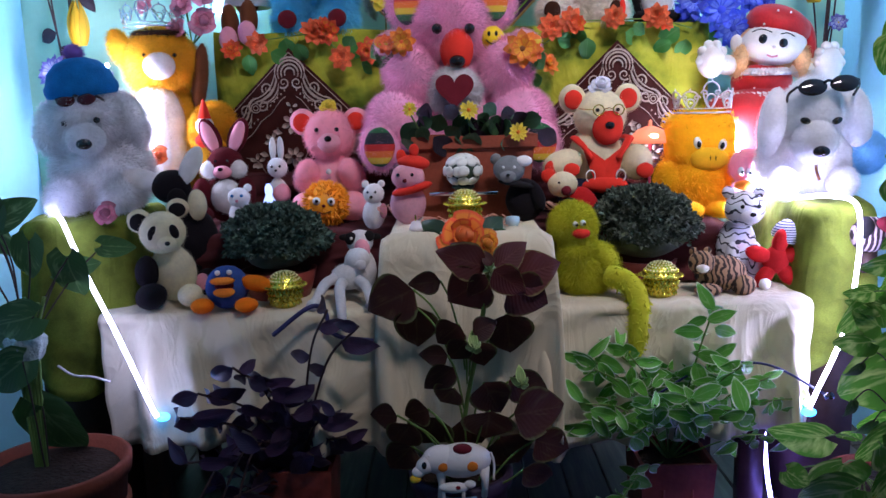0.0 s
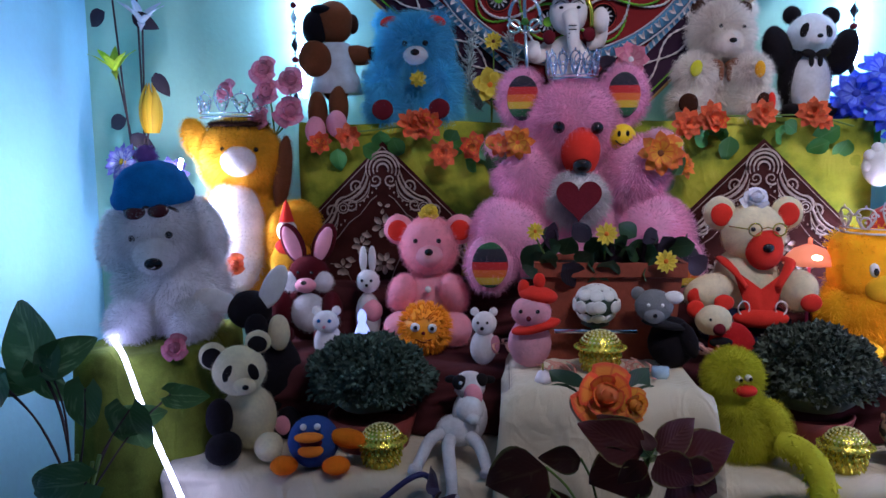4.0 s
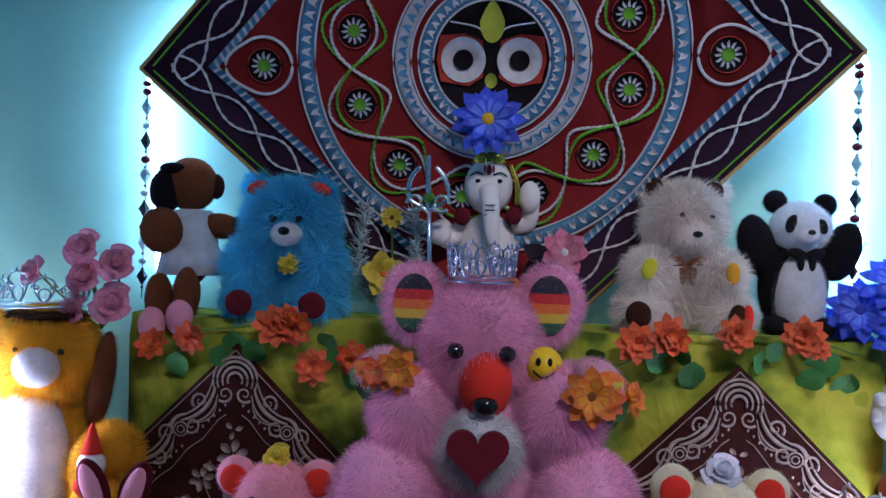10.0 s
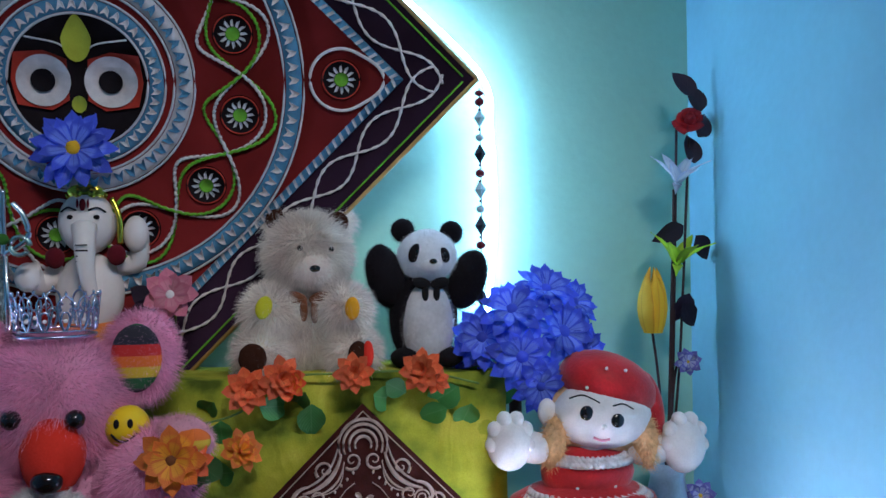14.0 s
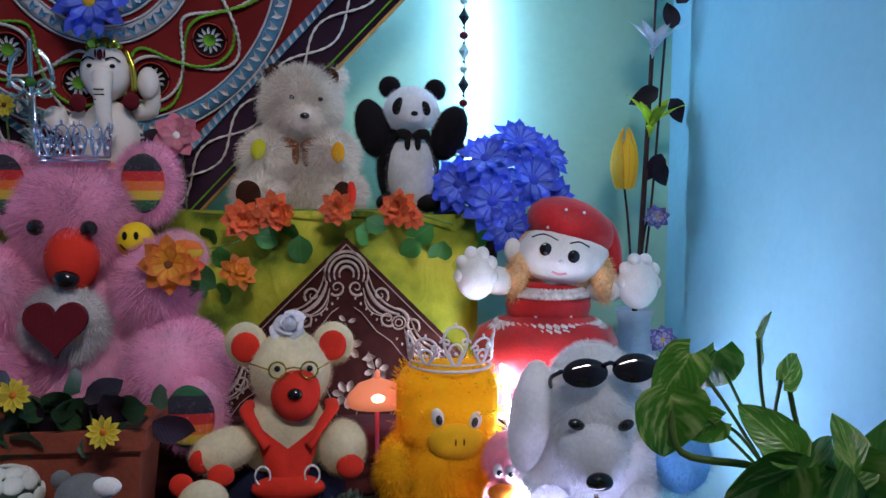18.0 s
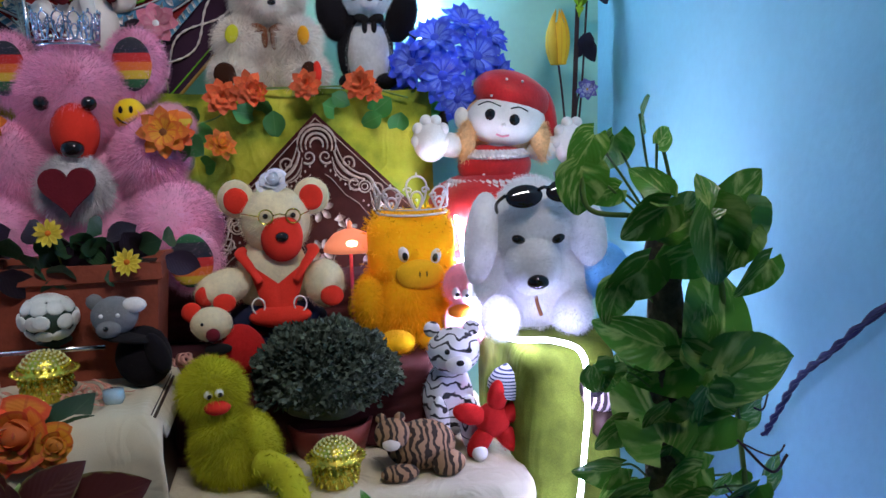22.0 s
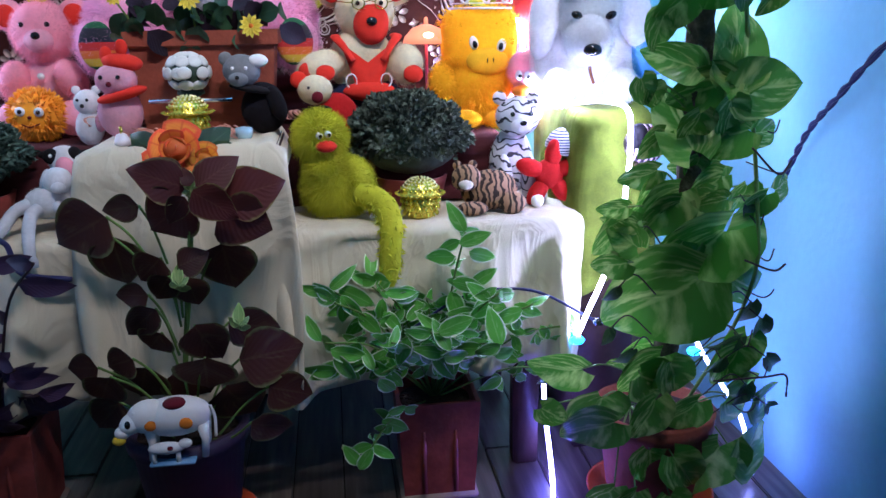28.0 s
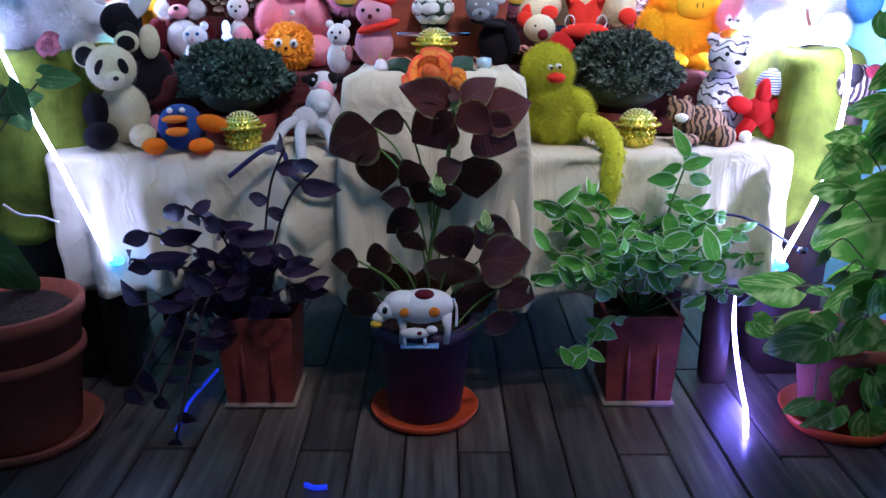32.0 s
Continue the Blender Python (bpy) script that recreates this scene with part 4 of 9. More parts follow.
# small pink bear
sp = thing("small_pink_bear", "small rose pink teddy bear with red ears", "teddy bear", (-0.275, 2.075, 0.665))
soft(sp, [("body", (0, 0.5, 8), (7.3, 6, 8.4), P["rose"], 0.8, 1200), ("head", (0, -0.8, 21.2), (6.3, 5.5, 6.6), P["rose"], 0.8, 1200),
          ("muzzle", (0.4, -5.4, 19.6), (2.9, 2.2, 2.5), P["palepink"], 0.3, 200), ("nose", (0.5, -7.4, 20.6), (0.95, 0.7, 0.8), M_EYE)]
     + pair("eye", (2.5, -5.6, 22.8), 0.55, M_EYE) + pair("ear", (6.8, 0, 24.8), (3.3, 1.6, 3.3), P["rose"], 0.4, 250) + pair("inner_ear", (6.8, -1.3, 24.6), (2.3, 0.7, 2.3), F["red"])
     + pair("arm", (5.6, -4.8, 11.4), (3.0, 3.4, 4.6), P["rose"], 0.7, 500, (25, -18, 0)) + pair("leg", (5.6, -6, 3.8), (4.0, 5.2, 3.7), P["rose"], 0.5, 400))
part("button", cm(moved(lathe([(0, -0.2), (0.7, -0.2), (0.7, 0.2), (0, 0.25)], 12), (0.2, -6.6, 12.5), (90, 0, 0))), M_EYEW, sp)

# cream bear with red nose and denim
rb = thing("cream_teddy_bear", "cream teddy bear with red muzzle, wire glasses and red vest", "teddy bear", (0.388, 1.992, 0.665))
soft(rb, [("body", (0, 1, 14), (6.8, 5.6, 8), P["cream"], 0.5, 700), ("trousers", (0, 0.5, 5.2), (9.6, 7.0, 5.6), P["navy"], 0.3, 300, None, "dark blue denim trousers"),
          ("head", (1.0, 0, 24.6), (6.3, 5.4, 6.3), P["cream"], 0.5, 900), ("muzzle", (2.0, -4.0, 22.0), (3.8, 2.4, 4.4), F["red"], 0, 0, None, "red felt muzzle"), ("nose", (2.1, -6.4, 22.4), (1.2, 0.7, 0.95), M_EYE),
          ("eye", (-0.6, -5.0, 26.0), 0.5, M_EYE), ("eye", (4.2, -5.0, 26.0), 0.5, M_EYE),
          ("ear", (-5.8, 0.4, 28.8), (3.2, 1.5, 3.4), P["cream"], 0.4, 250), ("ear", (7.6, 0.4, 28.8), (3.2, 1.5, 3.4), P["cream"], 0.4, 250),
          ("inner_ear", (-5.7, -0.9, 28.6), (2.2, 0.7, 2.4), F["red"]), ("inner_ear", (7.5, -0.9, 28.6), (2.2, 0.7, 2.4), F["red"]),
          ])
soft(rb, [("arm", (-8.6, -4.0, 13.6), (5.2, 3.4, 3.2), P["cream"], 0.5, 500, (0, -15, 15)), ("arm", (9.0, -4.0, 13.6), (3.6, 4.2, 4.2), P["cream"], 0.5, 500),
          ("paw_pad", (-11.6, -6.4, 12.6), (1.8, 1.0, 1.9), F["red"]), ("paw_pad", (10.2, -7.9, 11.8), (2.1, 0.9, 1.9), F["red"]),
          ("seat", (1.0, -6.8, 8.4), (5.4, 2.2, 2.0), F["red"], 0, 0, None, "red felt seat of the trousers")])
bib = lambda u, v: (1.0 + (2 * u - 1) * (5.6 - 3.0 * v) + 0.0, -5.1 - 1.5 * v - 1.2 * (1 - (2 * u - 1) ** 2), 18.4 - 9.0 * v - (1 - abs(2 * u - 1)) * 4.2 * (1 - v))
part("vest", cm(sheet(bib, 24, 14)), F["red"], rb, "red felt vest with a deep neckline")
for sx in (-1, 1):
    part("vest_strap", cm(tube(spline([(1.0 + sx * 6.2, 1.0, 19.4), (1.0 + sx * 6.4, -3.2, 19.2), (1.0 + sx * 5.0, -5.6, 17.6), (1.0 + sx * 3.0, -6.6, 14.6)]), 1.1, 8, False, 0.5)), F["red"], rb)
    part("ring", cm(tube([(1.0 + sx * 3.6 + 1.1 * math.cos(t), -7.6, 10.6 + 1.4 * math.sin(t)) for t in np.arange(20) / 20 * 6.283], 0.17, 6, True)), F["white"], rb, "pale cord ring")

gl = []
for cx in (-0.5, 4.2):
    gl.append(tube([(cx + 1.25 * math.cos(t), -6.0, 26.0 + 1.25 * math.sin(t)) for t in np.arange(18) / 18 * 6.283], 0.16, 6, True))
gl.append(tube([(0.75, -6.0, 26.2), (1.9, -6.2, 26.5), (2.95, -6.0, 26.2)], 0.13, 6))
gl += [tube([(-1.7, -6.0, 26.1), (-4.8, -3, 26.4)], 0.12, 5), tube([(5.4, -6.0, 26.1), (7.0, -3, 26.4)], 0.12, 5)]
M_GOLD = mat("polished_gold", (0.62, 0.50, 0.06), 0.22, 0.15, 40, 0.1, 200, metal=1.0)
M_CHROME = mat("silver_plating", (0.75, 0.75, 0.78), 0.2, 0.1, 40, 0.1, 200, metal=1.0)
part("glasses", cm(join(*gl)), M_GOLD, rb, "round gold wire glasses")

# orange duck
du = thing("orange_duck", "orange plush duck with a flat head and yellow bill", "soft toy", (0.64, 2.02, 0.665))
soft(du, [("body", (0, 0, 8), (9.2, 7.2, 8.6), P["orange"], 1.3, 2200), ("bill", (1.4, -6.3, 13.6), (4.6, 1.7, 3.0), felt("amber_felt", (0.80, 0.44, 0.012)), 0, 0, None, "amber felt bill"), ("nostril", (1.2, -8.0, 14.0), (0.14, 0.2, 0.6), M_EYE), ("nostril", (2.5, -7.9, 14.0), (0.14, 0.2, 0.6), M_EYE),
          ("eye", (-1.5, -6.4, 17.6), (1.0, 0.6, 1.5), M_EYEW, 0, 0, (0, -12, 0)), ("eye", (4.5, -6.4, 17.0), (1.0, 0.6, 1.5), M_EYEW, 0, 0, (0, 14, 0)), ("pupil", (-1.3, -6.9, 17.3), (0.55, 0.4, 0.85), M_EYE, 0, 0, (0, -12, 0)), ("pupil", (4.3, -6.9, 16.8), (0.55, 0.4, 0.85), M_EYE, 0, 0, (0, 14, 0)),
          ("wing", (-7.6, -3.5, 8.5), (3, 3.4, 5), P["orange"], 1.1, 400), ("wing", (7.6, -3.5, 8.0), (3, 3.4, 5), P["orange"], 1.1, 400), ("foot", (-3.6, -8.5, 1.8), (3.4, 4.4, 2.0), P["orange"], 0.5, 250), ("foot", (4.0, -8.5, 1.6), (3.4, 4.4, 2.0), P["orange"], 0.5, 250)])
part("head", cm(puff((0.6, -0.4, 18.0), (8.2, 6.2, 7.2), 0.55, 1.0, 1500)), P["orange"], du)

# shaggy blue bear
bb = thing("blue_teddy_bear", "shaggy sky blue teddy bear holding a yellow flower", "teddy bear", (-0.327, 2.325, 1.152))
soft(bb, [("body", (0, 0, 8), (7.6, 5.8, 8.2), P["blue"], 2.4, 2200), ("head", (0.2, -2.2, 18.2), (7.6, 6.0, 6.8), P["blue"], 2.4, 3000), ("muzzle", (1.0, -8.8, 15.3), (3.0, 2.4, 2.2), P["white"], 0.4, 150, None, "pale plush muzzle"),
          ("nose", (1.1, -11.2, 15.8), (1.1, 0.7, 0.8), M_EYE), ("eye", (-1.4, -9.6, 18.0), 0.7, M_EYE), ("eye", (3.4, -9.6, 18.0), 0.7, M_EYE)]
     + pair("ear", (6.2, -1.5, 24.2), (2.6, 1.6, 2.6), P["blue"], 1.6, 350) + pair("ear_bow", (5.8, -4.4, 23.8), (2.2, 0.9, 1.2), F["red"], 0, 0, (0, 20, 0))
     + pair("arm", (6.9, -5.0, 9.8), (3.4, 3.8, 4.4), P["blue"], 2.2, 800) + pair("leg", (6.6, -5.0, 3.6), (3.9, 4.6, 3.6), P["blue"], 2.0, 700) + pair("sole", (6.6, -11.4, 2.8), (2.5, 0.8, 2.4), F["darkred"]))

# cream-beige shaggy bear
gb = thing("beige_teddy_bear", "shaggy beige teddy bear with a brown ribbon", "teddy bear", (0.397, 2.325, 1.152))
soft(gb, [("body", (0, 0, 8.5), (6.8, 5.6, 8.6), P["beige"], 1.9, 2200), ("head", (0.2, -2.2, 20.2), (6.5, 5.6, 6.5), P["beige"], 1.8, 2400), ("muzzle", (1.0, -6.6, 17.4), (3.6, 2.6, 3.0), P["beige"], 0.8, 350),
          ("nose", (1.2, -9.5, 17.4), (0.9, 0.6, 0.6), M_EYE), ("eye", (-1.2, -7.9, 20.8), 0.5, M_EYE), ("eye", (4.0, -7.6, 20.6), 0.5, M_EYE),
          ("ear", (-5.2, -0.5, 26.0), (2.8, 1.5, 2.8), P["beige"], 1.2, 300), ("ear", (5.6, -0.5, 25.6), (2.8, 1.5, 2.8), P["beige"], 1.2, 300), ("inner_ear", (-5.0, -2.0, 25.8), (1.9, 0.8, 1.9), P["darkbrown"]), ("inner_ear", (5.4, -2.0, 25.4), (1.9, 0.8, 1.9), P["darkbrown"]),
          ("paw_pad", (-7.0, -10.2, 11.2), (1.3, 0.6, 1.9), P["lime"], 0, 0, (0, 18, 0)), ("paw_pad", (7.2, -10.2, 10.8), (1.2, 0.6, 1.9), P["yellow"]), ("sole", (-8.8, -11.2, 3.2), (2.2, 0.7, 2.4), P["darkbrown"]), ("sole", (8.0, -11.2, 3.2), (1.7, 0.7, 2.4), P["darkbrown"]), ("sole_stripe", (9.6, -11.4, 3.4), (0.9, 0.6, 2.2), F["red"])]
     + pair("arm", (6.0, -5.2, 10.6), (4.0, 3.8, 4.0), P["beige"], 1.8, 800) + pair("leg", (7.4, -5.0, 3.6), (4.0, 5.0, 3.7), P["beige"], 1.8, 800)
     + [("ribbon_loop", (-1.8, -6.6, 12.6), (1.9, 0.7, 1.0), F["brown"], 0, 0, (0, 20, 0)), ("ribbon_loop", (2.0, -6.6, 12.6), (1.9, 0.7, 1.0), F["brown"], 0, 0, (0, -20, 0)), ("ribbon_tail", (-0.6, -7.0, 10.6), (0.7, 0.4, 2.0), F["brown"]), ("ribbon_tail", (1.2, -7.0, 10.4), (0.7, 0.4, 2.2), F["brown"])])

# panda with raised arms
pa = thing("panda_toy", "black and white panda soft toy with raised arms", "soft toy", (0.603, 2.325, 1.152))
soft(pa, [("body", (0, 0, 8.6), (6.2, 4.6, 9.0), P["black"], 0.5, 900), ("belly", (0.4, -2.6, 7.4), (4.7, 3.2, 7.8), P["white"], 0.5, 600), ("head", (0.6, -1.4, 19.4), (5.4, 4.8, 4.7), P["white"], 0.5, 800),
          ("ear", (-3.5, 0, 24.0), (2.1, 1.2, 2.1), P["black"], 0.4, 200), ("ear", (5.4, 0, 23.6), (2.1, 1.2, 2.1), P["black"], 0.4, 200), ("eye_patch", (-2.2, -5.2, 19.9), (1.0, 0.6, 1.7), F["black"], 0, 0, (0, 20, 0)), ("eye_patch", (3.0, -5.4, 19.5), (0.9, 0.6, 1.4), F["black"], 0, 0, (0, -20, 0)),
          ("eye", (-1.9, -5.8, 20.0), 0.4, M_EYE), ("eye", (2.8, -6.0, 19.6), 0.4, M_EYE), ("muzzle", (0.7, -5.2, 17.8), (2.0, 1.4, 1.4), P["white"], 0.3, 150), ("nose", (0.8, -6.6, 18.4), (0.7, 0.5, 0.5), M_EYE),
          ])
soft(pa, [("arm", (-6.8, -0.8, 15.8), (3.3, 2.9, 5.8), P["black"], 0.5, 500, (0, -16, 0)), ("arm", (8.0, -1.2, 15.2), (3.3, 2.9, 5.6), P["black"], 0.5, 500, (0, 20, 0)), ("leg", (-3.6, -3.0, 1.6), (2.6, 3.6, 1.8), P["black"], 0.4, 250), ("leg", (3.8, -3.0, 1.6), (2.6, 3.6, 1.8), P["black"], 0.4, 250),
          ("bow_loop", (-1.0, -5.0, 14.6), (1.7, 0.7, 1.0), F["black"], 0, 0, (0, 15, 0)), ("bow_loop", (2.2, -5.0, 14.6), (1.7, 0.7, 1.0), F["black"], 0, 0, (0, -15, 0)), ("bow_tail", (-0.4, -5.2, 13.0), (0.6, 0.4, 1.5), F["black"]), ("bow_tail", (1.6, -5.2, 13.0), (0.6, 0.4, 1.5), F["black"])])

# brown ape in a white dress
ap = thing("brown_ape_toy", "brown plush ape in a silvery white dress hugging its young", "soft toy", (-0.53, 2.335, 1.152))
soft(ap, [("head", (0.4, -2, 24.2), (4.9, 4.5, 5.2), P["brown"], 0.3, 500), ("muzzle", (-3.6, -4.2, 22.8), (3.1, 2.8, 4.2), P["black"], 0.2, 150, None, "black muzzle"), ("brow", (-2.0, -5.4, 27.0), (2.4, 1.4, 1.1), P["black"]), ("ear", (5.0, -1, 24.0), (1.4, 1.6, 2.4), P["darkbrown"], 0.2, 60),
          ("body", (0.5, -1, 12.5), (4.2, 4, 7.5), P["brown"], 0.3, 300), ("arm", (6.4, -1.5, 16.4), (4.4, 2.1, 2.4), P["brown"], 0.3, 200, (0, 8, 0)), ("hand", (9.8, -1.5, 16.6), (1.8, 1.7, 2.0), P["darkbrown"]),
          ("young", (-3.4, -6.4, 15.2), (4.0, 3.2, 4.4), P["brown"], 0.3, 300, None, "young ape's head at its chest"), ("leg", (-2.6, -8.5, 2.6), (2.3, 3.4, 5.0), P["brown"], 0.3, 200), ("leg", (2.4, -8.0, 3.8), (2.3, 3.4, 5.0), P["brown"], 0.3, 200),
          ("shoe", (-2.6, -11.4, -2.0), (2.5, 2.0, 3.4), F["pink"], 0, 0, None, "pale pink shoe"), ("shoe", (2.4, -11.0, -0.4), (2.5, 2.0, 3.2), F["pink"], 0, 0, None, "pale pink shoe")])
M_DRESS = mat("silvery_white_cloth", (0.55, 0.60, 0.64), 0.5, 0.15, 40, 0.4, 400)
part("dress", cm(moved(lathe([(2.2, 19.5), (3.6, 19.3), (4.8, 15), (4.9, 12.5), (5.6, 11.5), (6.6, 7.2), (6.3, 7.0), (5.0, 11)], 30, 0.03), (0.5, -1.4, 0))), M_DRESS, ap, "silvery white dress")

# tall yellow bear in the glare of the light rope
yb = thing("yellow_teddy_bear", "big yellow plush bear with a white belly and muzzle", "teddy bear", (-0.735, 2.19, 0.728))
soft(yb, [("body", (0, 1, 15), (11, 6.5, 15.2), P["yellow"], 1.2, 2200), ("belly", (-0.5, -3.5, 16), (7.6, 4.4, 13.5), P["white"], 0.8, 1200, None, "white plush belly"), ("head", (0.5, 0, 34.5), (9.6, 7.0, 9.4), P["yellow"], 1.2, 2200),
          ("muzzle", (2.0, -6.0, 33.6), (4.2, 2.8, 3.6), P["white"], 0.3, 300, None, "white plush muzzle"), ("eye", (-1.6, -6.4, 36.4), 0.6, M_EYE), ("eye", (6.0, -5.8, 36.2), 0.6, M_EYE), ("ear", (-10.0, 0.5, 38.5), (3.0, 2.0, 5.5), P["yellow"], 1.0, 400, (0, -25, 0)),
          ("side_hair", (10.4, 0, 30.5), (2.0, 2.6, 9.0), P["brown"], 0.6, 400, (0, 8, 0), "brown plush side lock"), ("arm", (-10.6, -3, 16), (3.4, 3.8, 6.5), P["yellow"], 1.0, 500), ("arm", (10.2, -3, 16), (3.4, 3.8, 6.5), P["yellow"], 1.0, 500), ("hair_band", (0.5, -0.6, 42.0), (7.0, 5.0, 1.0), P["darkbrown"], 1.0, 400, None, "dark brown fringe under the tiara")])

# clown
cl = thing("clown_toy", "small clown with a red cone hat and yellow hair", "soft toy", (-0.60, 2.135, 0.775), "")
soft(cl, [("body", (0, 0, 5.2), (5.2, 4.2, 5.6), P["yellow"], 0.6, 500), ("hair", (1.0, 2.0, 14.4), (5.0, 3.6, 5.0), P["yellow"], 1.2, 900, None, "fluffy yellow hair"), ("face", (-0.4, -2.4, 13.2), (2.4, 2.2, 2.5), F["white"]), ("nose", (-0.4, -4.6, 12.9), 0.5, F["red"]), ("bow", (-0.4, -3.2, 9.6), (2.6, 1.5, 1.9), F["red"]),
          ("eye", (-1.2, -4.3, 13.8), 0.3, M_EYE), ("eye", (0.5, -4.3, 13.8), 0.3, M_EYE)])
part("hat", cm(moved(lathe([(0, 5.2), (0.5, 4.2), (1.7, 0.2), (1.8, 0), (0, 0)], 16), (-0.4, -2.4, 15.2))), F["red"], cl, "red felt cone hat")

# maroon rabbit
ra = thing("maroon_rabbit", "maroon plush rabbit with long pink lined ears", "soft toy", (-0.547, 2.075, 0.665))
soft(ra, [("body", (0, 1, 5.6), (6.4, 5, 6.6), P["maroon"], 0.5, 700), ("belly", (0.6, -3.2, 6.6), (4.0, 2.4, 4.4), P["white"], 0.5, 400), ("head", (0, 0, 15.0), (4.6, 4.0, 4.1), P["maroon"], 0.4, 600), ("muzzle", (0, -3.8, 12.8), (2.4, 1.6, 1.7), F["pink"]), ("nose", (0, -5.4, 13.6), (0.7, 0.4, 0.5), M_EYE)]
     + pair("cheek", (3.6, -2.2, 13.4), (2.3, 1.9, 2.2), P["white"], 0.5, 250) + pair("eye", (1.5, -3.9, 15.6), 0.4, M_EYE) + pair("ear", (3.5, 0.2, 21.6), (2.5, 0.9, 5.0), P["maroon"], 0.2, 200, (0, 22, 0)) + pair("inner_ear", (3.5, -0.7, 21.5), (1.7, 0.4, 4.2), F["pink"], 0, 0, (0, 22, 0))
     + pair("arm", (5.6, -3, 7.4), (2.4, 2.8, 4.0), P["maroon"], 0.4, 300) + pair("foot", (4.4, -6.5, 2.2), (2.2, 3.4, 2.1), P["maroon"], 0.3, 200) + pair("sole", (4.6, -9.7, 2.2), (1.5, 0.5, 1.6), F["pink"]))

M_SHADE = mat("dark_sunglass_lens", (0.012, 0.010, 0.014), 0.06, 0, 10, 0, spec=0.8)


def sunglasses(th, c, w, turn, lens=M_SHADE):
    """Sunglasses in centimetres, worn on the forehead."""
    for s in (-1, 1):
        part("lens", cm(moved(ball((s * w * 0.5, 0, 0), (w * 0.46, 0.5, w * 0.30), None, 0.0, 3), c, turn)), lens, th, "dark tinted lens")
        part("temple", cm(moved(tube(spline([(s * w * 0.95, 0.2, 0.6), (s * w * 1.12, 3, 0.4), (s * w * 1.08, 6, -0.4)]), 0.3, 6), c, turn)), M_SHADE, th)
    part("bridge", cm(moved(tube([(-w * 0.12, -0.3, 0.7), (0, -0.5, 0.9), (w * 0.12, -0.3, 0.7)], 0.3, 6), c, turn)), M_SHADE, th)


# white dog with a blue cap
dl = thing("white_dog_in_cap", "white fluffy dog in a blue cap with sunglasses", "soft toy", (-0.793, 1.87, 0.722, 0, 0, 6))
soft(dl, [("body", (1, 2, 9.5), (11, 9, 10.5), P["white"], 1.5, 2600), ("head", (0.2, -3.0, 21.6), (8.0, 7.4, 7.6), P["white"], 1.3, 2400), ("muzzle", (1.5, -9.2, 17.2), (4.2, 4.2, 3.7), P["white"], 0.7, 500), ("nose", (2.2, -13.0, 16.2), (1.7, 1.1, 1.2), M_EYE),
          ("eye", (-2.6, -9.6, 20.6), 0.75, M_EYE), ("eye", (4.2, -9.4, 21.2), 0.75, M_EYE), ("ear", (-8.8, -1, 20.0), (2.6, 3.4, 6.0), P["white"], 1.2, 700, (0, 12, 0)), ("ear", (9.2, -0.5, 21.5), (2.8, 3.6, 6.4), P["white"], 1.2, 700, (0, -22, 0)),
          ("foreleg", (-4.8, -7.5, 4.4), (3.8, 5.0, 4.4), P["white"], 1.2, 700), ("foreleg", (6.6, -6.5, 4.0), (3.8, 5.5, 4.0), P["white"], 1.2, 700)])
M_CAP = mat("blue_knit_cap", (0.01, 0.15, 0.40), 0.85, 0.2, 30, 0.5, 250)
part("cap", cm(moved(lathe([(7.4, -1.8), (7.9, -0.8), (7.9, 0.4), (7.4, 1.2), (6.6, 3.6), (4.6, 5.6), (2.2, 6.5), (0, 6.7)], 30, 0.012), (-0.6, -2.6, 28.4), (4, -5, 0))), M_CAP, dl, "blue knitted cap")
part("pompom", cm(ball((-1.6, -2.2, 36.0), 1.9, None, 0.1, 2, 0.9, 250)), F["purple"], dl, "purple pompom")
sunglasses(dl, (0.4, -9.8, 25.6), 4.4, (-18, -4, 0), mat("reddish_sunglass_lens", (0.06, 0.008, 0.01), 0.08, 0, 10, 0, spec=0.8))

# white dog with sunglasses at the other end
dr = thing("white_dog_with_sunglasses", "white plush dog with dark sunglasses on its forehead", "soft toy", (0.825, 1.815, 0.725, 0, 0, -4))
soft(dr, [("body", (1, 3, 8), (11, 8.5, 9), P["white"], 0.8, 1800), ("head", (-0.5, -3.5, 18.6), (6.6, 6.6, 8.0), P["white"], 0.7, 1700), ("muzzle", (-1.2, -7.8, 12.6), (4.7, 5.4, 5.0), P["white"], 0.6, 700), ("nose", (-1.7, -13.4, 10.8), (1.7, 1.2, 1.2), M_EYE),
          ("eye", (-4.0, -9.8, 17.0), (1.15, 0.6, 0.75), M_EYE, 0, 0, (0, 18, 0)), ("eye", (2.4, -9.9, 16.9), (1.15, 0.6, 0.75), M_EYE, 0, 0, (0, -24, 0)), ("ear", (-9.0, -4, 16.5), (2.9, 3.2, 7.6), P["white"], 0.5, 600, (0, 8, 0)), ("ear", (8.8, -2.5, 17.5), (3.4, 3.6, 7.2), P["white"], 0.5, 600, (0, -12, 0)),
          ("foreleg", (-6.4, -5.5, 3.6), (3.2, 4.4, 3.6), P["white"], 0.6, 600), ("foreleg", (6.0, -5.0, 3.6), (3.2, 4.4, 3.6), P["white"], 0.6, 600), ("blue_patch", (12.6, -1.0, 9.5), (4.2, 4.5, 5.0), mat("pale_blue_plush", (0.16, 0.42, 0.75), 0.9, 0.2, 20, 0.5, 200), 0.6, 300, None, "pale blue plush haunch")])
sunglasses(dr, (0.0, -10.6, 24.2), 6.4, (-25, -6, 0))
